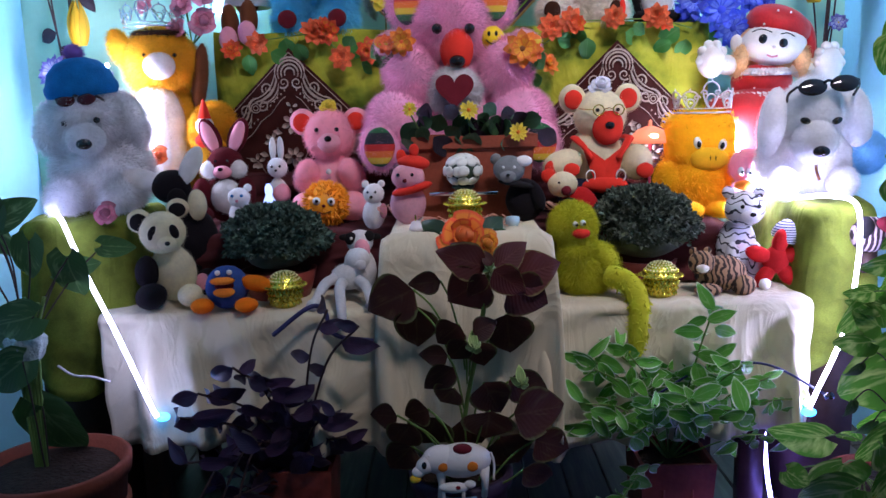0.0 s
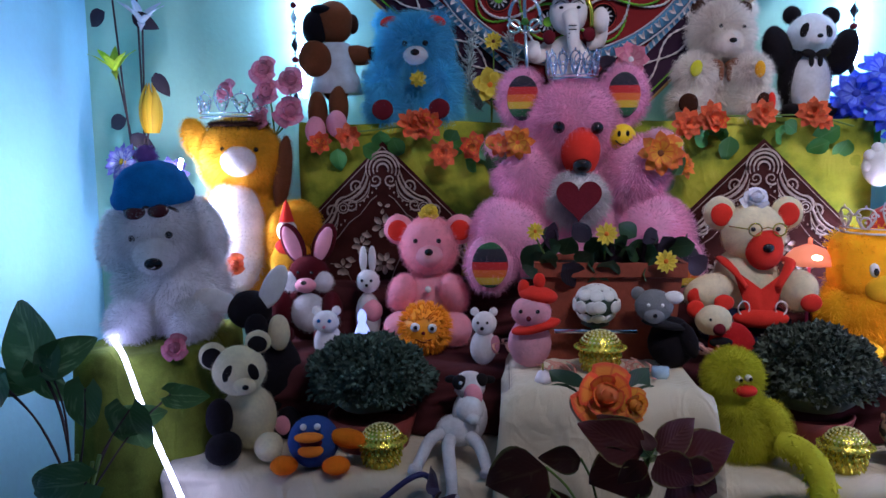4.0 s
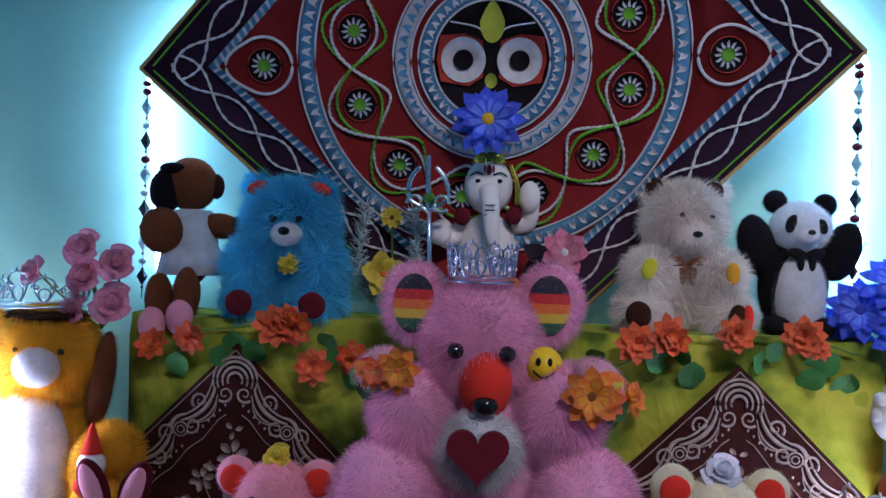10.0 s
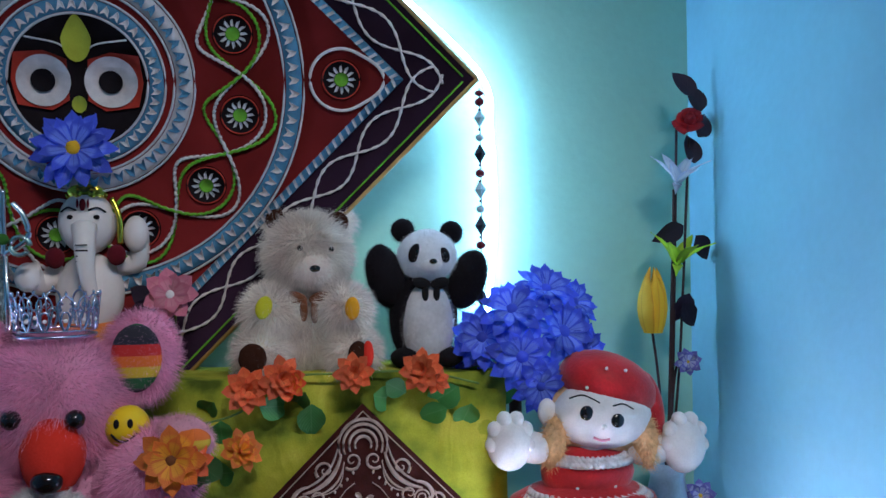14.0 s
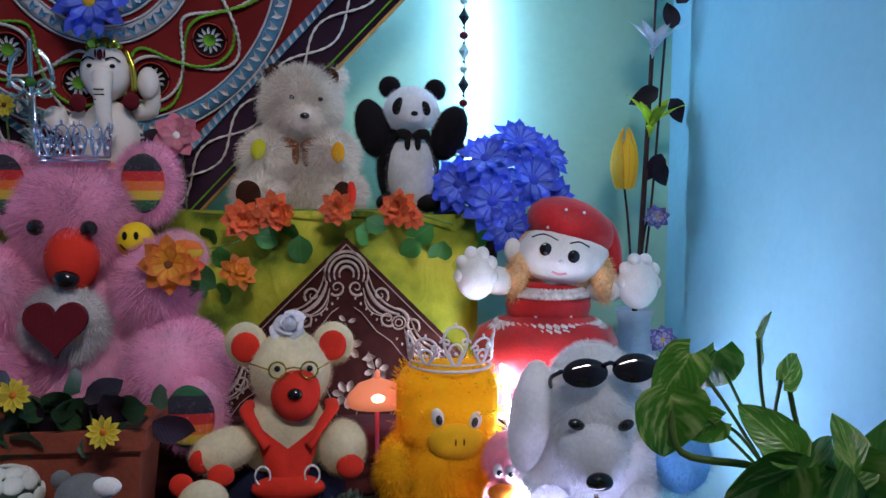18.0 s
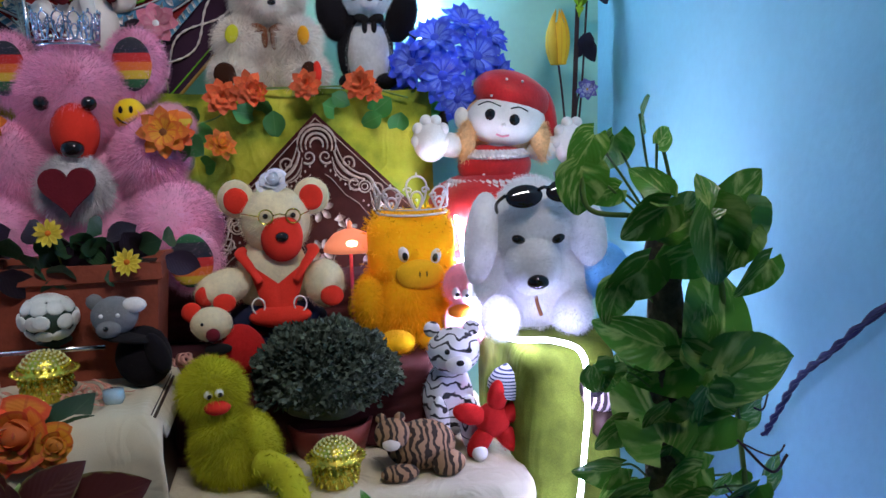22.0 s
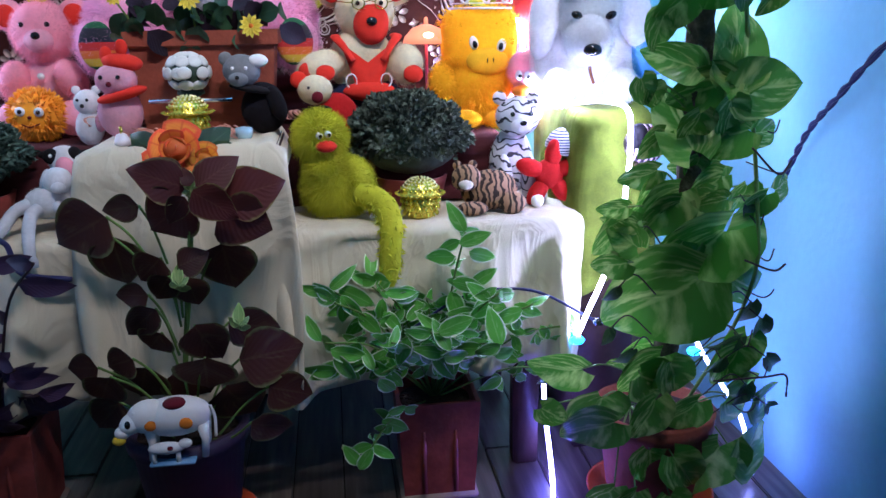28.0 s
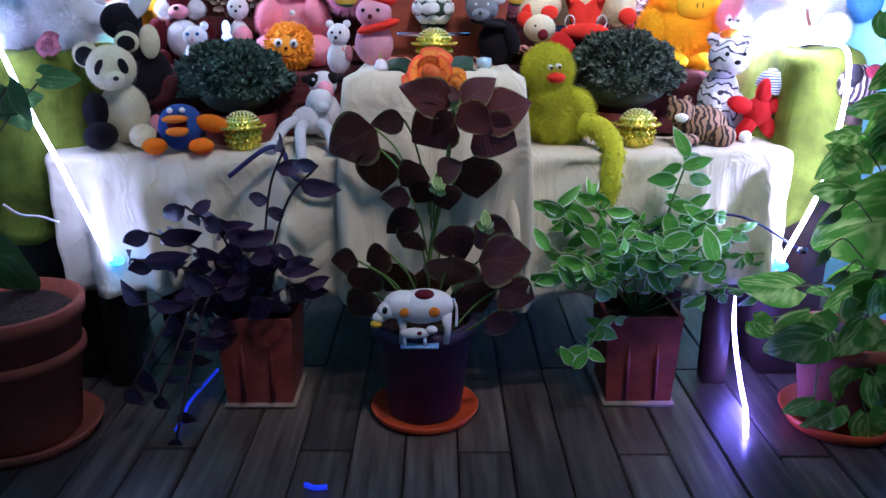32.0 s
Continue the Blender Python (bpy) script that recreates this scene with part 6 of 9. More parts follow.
soft(bo, [("body", (0, 0, 4.8), (4.6, 3.8, 4.6), mat("dark_blue_plush", (0.03, 0.07, 0.24), 0.9, 0.2, 20, 0.5, 200), 0.3, 300), ("bill", (-0.4, -4.0, 7.0), (2.6, 1.6, 0.8), F["orange"]), ("bill", (-0.2, -4.0, 4.6), (2.2, 1.5, 0.9), F["orange"], 0, 0, (15, 0, 0)), ("mouth", (-0.2, -3.3, 5.8), (2.0, 1.0, 1.1), F["darkred"]), ("wing", (6.2, -1.2, 5.6), (3.4, 1.9, 1.7), P["tangerine"], 0.3, 150, (0, 12, 0)),
          ("foot", (-5.0, -2.6, 1.6), (2.4, 2.4, 1.6), P["tangerine"], 0.3, 120), ("foot", (4.0, -3.2, 1.5), (2.4, 2.4, 1.5), P["tangerine"], 0.3, 120), ("eye", (-1.4, -3.2, 8.6), 0.6, M_EYEW), ("eye", (1.0, -3.2, 8.6), 0.6, M_EYEW)])
wp = thing("white_puppy_toy", "floppy white puppy soft toy with long thin legs", "soft toy", (-0.20, 1.70, 0.532, 0, 0, 0))
soft(wp, [("body", (0.4, 1.2, 5.4), (4.0, 3.0, 3.0), P["white"], 0.3, 300), ("head", (2.6, 1.0, 9.2), (2.6, 2.4, 2.5), P["white"], 0.2, 200), ("muzzle", (3.4, -1.4, 8.4), (1.3, 1.2, 1.1), P["white"], 0.2, 80), ("ear", (0.6, 0.8, 9.4), (0.8, 1.0, 2.2), P["white"], 0.2, 60, (0, 20, 0))])
for pts in ([(-1.6, 0.2, 5.6), (-4.2, -2.0, 4.6), (-5.8, -5.0, 2.0), (-6.6, -7.4, 0.9)], [(-0.6, -0.6, 4.6), (-0.9, -4.0, 4.2), (-0.4, -7.6, 2.4), (0.0, -9.6, 0.2), (0.1, -10.4, -3.4)], [(2.6, -0.4, 5.0), (4.6, -3.4, 4.0), (5.8, -6.6, 1.8), (6.0, -8.0, 0.9)]):
    line = spline(pts, 6)
    part("leg", cm(tube(line, [1.25 - 0.35 * i / len(line) + 0.35 * (i > len(line) - 4) for i in range(len(line))], 8)), P["white"], wp, "long thin floppy leg")
co = thing("small_cow_toy", "tiny black and white cow with a pink muzzle", "soft toy", (-0.177, 1.785, 0.532))
soft(co, [("body", (0, 1, 5.0), (3.4, 3.0, 5.0), P["white"], 0.2, 150), ("head", (0.2, -1.5, 12.0), (3.0, 2.6, 2.8), P["white"], 0.2, 150), ("patch", (-1.6, -3.0, 13.0), (1.4, 1.1, 1.5), F["black"]), ("patch", (2.4, -2.6, 13.4), (1.2, 1.0, 1.3), F["black"]), ("muzzle", (0.9, -3.9, 10.8), (1.7, 1.2, 2.2), F["pink"], 0, 0, (0, -12, 0)), ("ear", (-3.3, -1, 13.0), (1.3, 0.6, 0.8), F["black"]), ("ear", (3.7, -1, 13.0), (1.3, 0.6, 0.8), F["black"]), ("eye", (-1.4, -4.1, 13.2), 0.35, M_EYEW)])

hm = thing("mouse_in_red_hat", "pink mouse soft toy in a red hat and scarf", "soft toy", (-0.06, 1.765, 0.690))
soft(hm, [("body", (-0.4, 0, 4.6), (3.9, 3.4, 4.6), P["palepink"], 0.3, 300), ("head", (-0.2, -1.4, 10.6), (3.6, 3.1, 3.0), P["palepink"], 0.3, 250), ("nose", (-0.8, -4.6, 10.0), 0.5, F["darkred"]), ("eye", (0.8, -4.2, 11.2), 0.4, M_EYE), ("eye", (-2.2, -4.0, 11.2), 0.4, M_EYE), ("scarf", (0.6, -1.6, 8.0), (4.6, 3.0, 1.1), F["red"], 0, 0, (0, -14, 0)), ("hat", (1.0, -0.6, 13.6), (3.6, 3.0, 1.6), F["red"], 0, 0, (0, 8, 0)), ("ear", (-1.6, -0.8, 15.0), (1.1, 0.8, 1.5), F["red"]), ("ear", (1.2, -0.8, 16.2), (1.1, 0.8, 1.5), F["red"])])
ko = thing("grey_bear_in_black_hat", "grey bear soft toy in a black coat with a white bow", "soft toy", (0.172, 1.775, 0.690))
soft(ko, [("body", (2.0, 0, 4.6), (4.2, 3.6, 4.8), P["black"], 0.3, 300), ("arm", (4.6, -2.6, 5.6), (1.6, 1.8, 3.4), P["black"], 0.3, 120, (0, -20, 0)), ("head", (-1.4, -1.2, 11.6), (3.4, 3.0, 3.0), P["grey"], 0.3, 250), ("muzzle", (-1.8, -4.0, 10.2), (1.8, 1.4, 1.3), P["grey"], 0.2, 80), ("nose", (-1.9, -5.4, 10.6), 0.4, M_EYE), ("ear", (-4.2, -0.8, 13.8), (1.3, 0.8, 1.3), P["grey"]), ("bow", (1.8, -2.6, 13.4), (1.8, 0.9, 1.2), F["white"]), ("brim", (0.4, -2.4, 8.4), (4.2, 2.6, 0.7), F["black"], 0, 0, (0, 10, 0)), ("eye", (-2.8, -3.8, 12.2), 0.35, M_EYEW), ("eye", (-0.4, -3.9, 12.2), 0.35, M_EYEW)])
mr_ = thing("mouse_in_red_coat", "small cream mouse with red ears and red coat", "soft toy", (0.302, 1.87, 0.664))
soft(mr_, [("body", (2.6, 0, 4.4), (4.4, 3.4, 4.4), P["red"], 0.3, 250, (0, 20, 0)), ("head", (-1.4, -1.6, 9.6), (3.4, 2.9, 2.9), P["cream"], 0.3, 250), ("ear", (-4.6, -0.6, 11.6), (1.7, 0.8, 1.7), F["red"]), ("ear", (0.8, -0.4, 12.8), (1.9, 0.8, 1.6), F["red"]), ("muzzle", (-1.0, -4.4, 8.4), (1.2, 1.0, 1.2), F["darkred"]), ("bow", (-0.4, -3.6, 5.8), (2.2, 0.9, 1.0), F["black"]), ("eye", (-2.6, -4.0, 10.2), 0.35, M_EYE)])
gy = thing("small_grey_bear", "small pale grey bear soft toy", "soft toy", (-0.152, 1.875, 0.664))
soft(gy, [("body", (0, 0, 3.4), (2.6, 2.2, 3.6), P["white"], 0.2, 200), ("head", (0.2, -0.6, 8.4), (2.5, 2.2, 2.4), P["white"], 0.2, 200), ("ear", (-1.7, 0, 10.6), (0.9, 0.5, 0.9), P["white"]), ("ear", (2.0, 0, 10.6), (0.9, 0.5, 0.9), P["white"]), ("nose", (-0.2, -2.8, 7.8), 0.4, M_EYE), ("eye", (-1.0, -2.6, 8.9), 0.3, M_EYE), ("eye", (0.8, -2.7, 8.9), 0.3, M_EYE), ("arm", (2.4, -1.4, 4.4), (0.9, 1.2, 1.8), F["pink"])])
wr = thing("white_rabbit_toy", "small white rabbit soft toy with upright ears", "soft toy", (-0.412, 2.06, 0.664))
soft(wr, [("body", (0, 0, 5.5), (2.8, 2.5, 5.6), P["white"], 0.3, 200), ("head", (0.2, -0.6, 13.6), (2.6, 2.3, 2.6), P["white"], 0.3, 200), ("ear", (-0.9, 0, 18.4), (0.9, 0.6, 3.0), P["white"], 0.2, 60), ("ear", (1.1, 0, 18.4), (0.9, 0.6, 3.0), P["white"], 0.2, 60), ("eye", (-0.8, -2.7, 14.0), 0.35, M_EYE), ("eye", (1.2, -2.7, 14.0), 0.35, M_EYE), ("nose", (0.2, -2.9, 13.0), 0.35, F["black"]), ("vest", (1.0, -1.2, 7.0), (2.4, 2.0, 2.6), F["pink"])])
mw = thing("white_mouse_toy", "tiny white mouse soft toy", "soft toy", (-0.47, 1.905, 0.664))
soft(mw, [("body", (0, 0, 3.4), (3.0, 2.6, 3.6), P["white"], 0.3, 200), ("head", (0, -1.4, 8.0), (2.7, 2.3, 2.3), P["white"], 0.3, 200), ("eye", (-1.1, -3.5, 8.6), 0.4, F["blue"]), ("eye", (1.1, -3.5, 8.6), 0.4, F["blue"]), ("nose", (0, -3.8, 7.4), 0.35, F["pink"]), ("ear", (-2.0, -0.8, 10.2), (1.0, 0.5, 1.0), P["white"]), ("ear", (2.0, -0.8, 10.2), (1.0, 0.5, 1.0), P["white"])])
pk = thing("pink_bird_toy", "pale pink plush bird with big eyes", "soft toy", (0.735, 1.93, 0.664))
soft(pk, [("body", (0, 0, 4.8), (4.2, 3.8, 4.8), P["palepink"], 0.5, 400), ("head", (0, -0.6, 12.0), (4.2, 3.8, 4.2), P["palepink"], 0.6, 500), ("eye", (-2.6, -3.7, 11.2), (0.8, 0.5, 1.1), M_EYEW), ("eye", (-0.8, -4.1, 11.0), (0.8, 0.5, 1.1), M_EYEW), ("pupil", (-2.4, -4.2, 11.0), 0.45, M_EYE), ("pupil", (-0.7, -4.6, 10.8), 0.45, M_EYE), ("bill", (-2.0, -4.0, 8.0), (2.2, 1.6, 1.2), F["orange"])])

# cow with her calf, one piece of painted clay
M_BLUEPLATE = mat("pale_blue_paint", (0.20, 0.36, 0.55), 0.5, 0.15, 30, 0.2, 200)
cow = link("cow_figurine", mixed((cm(moved(brick(7.2, 3.4, 0.5, 0.1), (0.6, -0.8, 0.25))), 1),
    (ell((1.4, 0.4, 7.6), (5.8, 3.1, 3.4), (0, -3, 0)), 0), (ell((-2.8, 0.1, 8.0), (3.6, 2.5, 2.8), (0, -12, 0)), 0), (ell((-5.4, -0.5, 7.2), (2.2, 1.7, 1.7), (0, -35, 0)), 0), (ell((-6.9, -0.9, 5.9), (1.3, 1.1, 1.1)), 0),
    (ell((-7.5, -1.3, 4.7), (1.1, 0.8, 0.8)), 2), (ell((-5.7, -1.9, 7.6), (0.55, 0.4, 0.75)), 5), (ell((-4.3, -1.2, 9.0), (0.9, 0.5, 0.5), (0, 30, 0)), 0),
    *[(cm(tube([(x, y, 6.5), (x + 0.3, y, 3.4), (x, y, 0.4)], [1.15, 0.66, 0.6], 8)), 0) for x in (-2.8, 5.6) for y in (-0.6, 1.6)], (cm(tube(spline([(7.0, 0, 9.2), (7.6, 0, 7), (7.5, 0, 3.6)]), 0.28, 6)), 0),
    (ell((-2.2, -2.15, 7.4), (1.0, 0.4, 1.0)), 3), (ell((3.4, -2.45, 7.5), (1.1, 0.4, 1.0)), 3), (ell((1.6, -0.6, 10.3), (1.9, 1.6, 0.9)), 4),
    (ell((-0.2, -2.0, 3.1), (2.9, 1.0, 1.05)), 0), (ell((2.9, -2.1, 3.8), (1.1, 0.8, 0.8)), 0), (ell((0.6, -2.8, 3.4), (0.5, 0.3, 0.4)), 4), *[(cm(tube([(x, -2.0, 2.6), (x, -2.0, 0.4)], 0.4, 6)), 0) for x in (-2.2, 1.6)]),
    [M_PORC, M_BLUEPLATE, F["yellow"], F["orange"], F["darkred"], M_EYE])
cow.matrix_world = pose(0.025, 1.452, 0.198)
tagged(cow, "white clay cow with orange spots and her calf", "figurine")


# ---- leaves and flowers ----
def leaf_data(length, width, shape=1.0, curl=0.25, foldk=0.25, n=7, heart=0.0):
    """A leaf from the origin along +y, face up: (vertices, faces, uv); heart: lobes behind the stalk."""
    v, f, uv = [], [], []
    for i in range(n + 1):
        t = i / n
        w = width / 2 * (math.sin(math.pi * min(1, t**shape * 0.985 + 0.012)) ** 0.8) * (1.0 - 0.25 * t)
        if heart:
            w = width / 2 * min(1.0, (t + 0.02) * 6) ** 0.5 * max(0.02, math.cos(math.pi / 2 * max(0, (t - 0.20) / 0.80))) ** 0.72
        for j, s in enumerate((-1, -0.55, 0, 0.55, 1)):
            y = length * t - (heart * length * 0.22 * abs(s) ** 1.5 * max(0, 1 - t * 2.2))
            v.append((w * s, y, foldk * abs(s) * w - curl * length * t * t + 0.02 * length * math.sin(9 * t + 2 * s)))
            uv.append((0.5 + 0.5 * s, t))
    for i in range(n):
        for j in range(4):
            a = i * 5 + j
            f.append((a, a + 1, a + 6, a + 5))
    return np.array(v), f, uv


def leaf_mesh(name, m, *a, **k):
    v, f, uv = leaf_data(*a, **k)
    ob = link(name, (v, f), m, None, uv=uv)
    me = ob.data
    bpy.data.objects.remove(ob)
    return me


def leaf(me, parent, at, yaw, pitch, roll=0.0, size=1.0, name="leaf"):
    """A leaf object: yaw 0 points away from the viewer, pitch lifts its tip."""
    ob = new(name, me)
    ob.parent = parent
    ob.matrix_basis = pose(*at, 0, 0, yaw) @ pose(0, 0, 0, pitch, roll, 0) @ Matrix.Scale(size, 4)
    return ob


def facing(me, parent, at, down, tip=0.0, size=1.0, lean=0.0, name="leaf", wide=1.0):
    """A leaf that shows its face to the room: down: degrees its tip turns from straight down, seen from in front; tip: how far it leans out."""
    ob = new(name, me)
    ob.parent = parent
    ob.matrix_basis = Matrix.Translation(at) @ pose(0, 0, 0, 0, 180 + down, 0) @ pose(0, 0, 0, 90 - tip, lean, 0) @ Matrix.Diagonal((size * wide, size, size, 1))
    return ob


M_STEM = mat("green_stem", (0.13, 0.22, 0.05), 0.6, 0.2, 30, 0.2, 200)
M_STEMD = mat("dark_stem", (0.05, 0.03, 0.03), 0.6, 0.2, 30, 0.2, 200)
M_SOIL = mat("dark_soil", (0.035, 0.022, 0.015), 0.95, 0.4, 30, 0.9, 120, dist=0.01)
M_MOSS = mat("moss_pole_fibre", (0.10, 0.075, 0.045), 0.95, 0.4, 40, 0.9, 160, dist=0.006)
M_TERRA = mat("terracotta", (0.25, 0.062, 0.034), 0.8, 0.22, 12, 0.4, 120)
M_ORANGEP = mat("orange_red_plastic", (0.55, 0.07, 0.02), 0.4, 0.1, 20, 0.1, 150)
M_PLUM = mat("dark_plum_plastic", (0.045, 0.03, 0.06), 0.45, 0.2, 15, 0.15, 100)
M_BRICKP = mat("brick_red_glaze", (0.22, 0.045, 0.035), 0.5, 0.3, 16, 0.3, 80)
M_ALOCA = leafy("pothos_leaf", (0.10, 0.28, 0.028), (0.10, 0.28, 0.028), (0.48, 0.62, 0.16), 0.54, 1.4, 0.27)
M_FICUS = leafy("variegated_leaf", (0.13, 0.40, 0.045), (0.80, 0.86, 0.66), (0.30, 0.55, 0.18), 0.15, 0.86, 0.45)
M_COLEUS = leafy("coleus_leaf", (0.072, 0.013, 0.009), (0.17, 0.14, 0.045), (0.11, 0.036, 0.020), 0.0, 0.97, 0.6)
M_SYNG = leafy("arrowhead_leaf", (0.055, 0.13, 0.035), (0.055, 0.13, 0.035), (0.20, 0.30, 0.12), 0.32, 1.4)
M_PURP = leafy("purple_heart_leaf", (0.050, 0.028, 0.066), (0.058, 0.034, 0.078), (0.085, 0.055, 0.11), 0.0, 0.9, 0.4)
M_CLOTHLEAF = leafy("cloth_leaf", (0.05, 0.20, 0.04), (0.06, 0.22, 0.05), (0.10, 0.26, 0.08), 0.0, 1.4, 0.6)
L_POTHOS = [leaf_mesh("leaf", M_ALOCA, 0.098, w, heart=1.0, curl=c, foldk=k, n=10) for w, c, k in ((0.080, 0.18, 0.22), (0.070, 0.34, 0.40), (0.086, 0.05, 0.10))]
L_FICUS = [leaf_mesh("leaf", M_FICUS, 0.066, w, 0.80, c, k, 9) for w, c, k in ((0.034, 0.2, 0.30), (0.029, 0.35, 0.45), (0.037, 0.0, 0.15))]
L_COLEUS = leaf_mesh("leaf", M_COLEUS, 0.105, 0.098, 0.66, 0.14, 0.12, 10)
L_COLEUSG = leaf_mesh("leaf", leafy("lower_coleus_leaf", (0.058, 0.017, 0.011), (0.13, 0.14, 0.05), (0.09, 0.05, 0.024), 0.2, 0.93, 0.6), 0.105, 0.096, 0.68, 0.18, 0.16, 10)
L_COLEUSY = leaf_mesh("leaf", leafy("young_coleus_leaf", (0.16, 0.24, 0.06), (0.34, 0.46, 0.14), (0.30, 0.36, 0.12), 0.3, 0.8, 0.5), 0.034, 0.018, 0.75, 0.3, 0.3, 6)
L_SYNG = leaf_mesh("leaf", M_SYNG, 0.105, 0.078, heart=1.2, curl=0.25, foldk=0.25, n=9)
L_PURP = leaf_mesh("leaf", M_PURP, 0.080, 0.038, 0.75, 0.30, 0.35)
L_CLOTH = leaf_mesh("leaf", M_CLOTHLEAF, 0.062, 0.046, 0.8, 0.2, 0.2)
L_DARK = leaf_mesh("leaf", leafy("dark_planter_leaf", (0.03, 0.075, 0.03), (0.03, 0.07, 0.035), (0.06, 0.12, 0.05), 0.0, 1.4, 0.5), 0.06, 0.042, 0.8, 0.25, 0.25)
L_DKPURP = leaf_mesh("leaf", leafy("dark_purple_cloth_leaf", (0.018, 0.008, 0.02), (0.018, 0.008, 0.02), (0.03, 0.015, 0.03), 0.0, 1.4, 0.6), 0.075, 0.05, 0.8, 0.25, 0.25)


def stalk(parent, pts, r=0.0025, m=None, name="stem"):
    return part(name, tube(spline(pts, 6), r, 6), m or M_STEM, parent)


def cloth(name, a, b):
    return leafy(name, a, b, dim(b, 0.8), 0.0, 0.62, 0.7)


PET = {}
for nm, a, b in (("blue", (0.17, 0.26, 0.86), (0.06, 0.10, 0.68)), ("yellow", (0.60, 0.45, 0.02), (0.72, 0.58, 0.05)), ("orange", (0.80, 0.26, 0.03), (0.75, 0.10, 0.03)), ("amber", (0.70, 0.32, 0.02), (0.62, 0.16, 0.02)), ("golden", (0.80, 0.48, 0.015), (0.74, 0.38, 0.01)), ("pink", (0.66, 0.26, 0.32), (0.60, 0.18, 0.26)),
                 ("white", (0.72, 0.72, 0.78), (0.60, 0.62, 0.74)), ("lilac", (0.45, 0.45, 0.62), (0.16, 0.14, 0.42)), ("lime", (0.50, 0.66, 0.02), (0.40, 0.56, 0.02)), ("red", (0.42, 0.012, 0.015), (0.30, 0.01, 0.02)), ("coral", (0.76, 0.19, 0.06), (0.70, 0.13, 0.04)), ("sky", (0.25, 0.32, 0.60), (0.40, 0.48, 0.72))):
    PET[nm] = cloth(nm + "_petal", a, b)
PM = {}


def petal_data(length, width, curl):
    """A round-tipped petal along +y, hollowed and curling."""
    v, f, uv, n = [], [], [], 6
    for i in range(n + 1):
        t = i / n
        w = width / 2 * (0.18 + 0.82 * min(1, t * 1.5) ** 0.8) * max(0.05, 1 - t**5) ** 0.6
        for s in (-1, -0.5, 0, 0.5, 1):
            v.append((w * s, length * t * (1 - 0.05 * s * s), 0.22 * s * s * w - curl * length * t * t + 0.015 * length * math.sin(8 * t + 3 * s)))
            uv.append((0.5 + 0.5 * s * 0.9, t))
    for i in range(n):
        for j in range(4):
            a = i * 5 + j
            f.append((a, a + 1, a + 6, a + 5))
    return np.array(v), f, uv


def shared(key, make):
    if key not in PM:
        PM[key] = make()
    return PM[key]


def bare_mesh(name, data, m, uv=None):
    ob = link(name, data, m, None, uv=uv)
    me = ob.data
    bpy.data.objects.remove(ob)
    return me


def flower(parent, c, r, colour, n=8, layers=2, face=(0, -1, 0), centre="yellow", open_=35, name="flower"):
    """A cloth flower facing a direction: round petals in rings on a small centre."""
    q = Vector(face).to_track_quat("Z", "Y").to_matrix().to_4x4()
    ob = new(name, shared(("centre", centre, round(r, 3)), lambda: bare_mesh(name, ball((0, 0, r * 0.06), (r * 0.20, r * 0.20, r * 0.15), None, 0.1, 2, r * 0.10, 40), F[centre] if centre else PET[colour], None)))
    ob.parent = parent
    ob.matrix_basis = Matrix.Translation(c) @ q
    for k in range(layers):
        ln = r * (1 - 0.2 * k)

        def make():
            v, f, uv = petal_data(ln, ln * min(0.85, 5.0 / n), 0.12)
            return bare_mesh("petal", (v, f), PET[colour], uv)
        me = shared((colour, n, round(ln, 4)), make)
        for i in range(n):
            p = new("petal", me)
            p.parent = ob
            p.matrix_basis = pose(0, 0, 0, 0, 0, (i + 0.5 * k) / n * 360 + rng.random() * 12) @ pose(0, ln * 0.05, 0.003 * k, open_ * 0.32 + 20 * k + rng.random() * 12, rng.random() * 20 - 10, 0)
    return ob


def rose_bloom(parent, c, r, colour, face=(0, -1, 0.3), name="rose"):
    """A rose: petals wound from a tight bud to wide outer ones."""
    q = Vector(face).to_track_quat("Z", "Y").to_matrix().to_4x4()
    bud = new(name, shared(("bud", colour, round(r, 3)), lambda: bare_mesh(name, ball((0, 0, r * 0.16), (r * 0.34, r * 0.34, r * 0.40), None, 0.08, 2), PET[colour], [(0.5, 0.3)] * 162)))
    bud.parent = parent
    bud.matrix_basis = Matrix.Translation(c) @ q
    for i in range(13):
        k = i / 12

        def make():
            nu, nv = 6, 4

            def fn(u, w):
                a = (u - 0.5) * (2.3 - 0.5 * k) * (1 - 0.30 * w**3)
                rad = r * (0.10 + 0.12 * k + w * (0.10 + 0.62 * k) - 0.10 * (1 - k) * w * w)
                return (rad * math.cos(a), rad * math.sin(a), r * (w * (0.72 - 0.42 * k) * (1 - 0.25 * (2 * u - 1) ** 2) - 0.10 * k - 0.16 * k * w**3))
            v, f = sheet(fn, nu, nv)
            return bare_mesh("petal", (v, f), PET[colour], [(x, y * 0.8) for x in np.linspace(0.1, 0.9, nu + 1) for y in np.linspace(0, 1, nv + 1)])
        p = new("petal", shared(("rose", colour, round(r, 3), i), make))
        p.parent = bud
        p.matrix_basis = pose(0, 0, 0, 0, 0, i * 137.5 + rng.random() * 10)
    return bud


rose_bloom(sp, (0.002, -0.008, 0.284), 0.027, "yellow", (0.1, -0.8, 0.7))
rose_bloom(rb, (0.010, -0.006, 0.316), 0.034, "white", (-0.1, -0.8, 0.7))


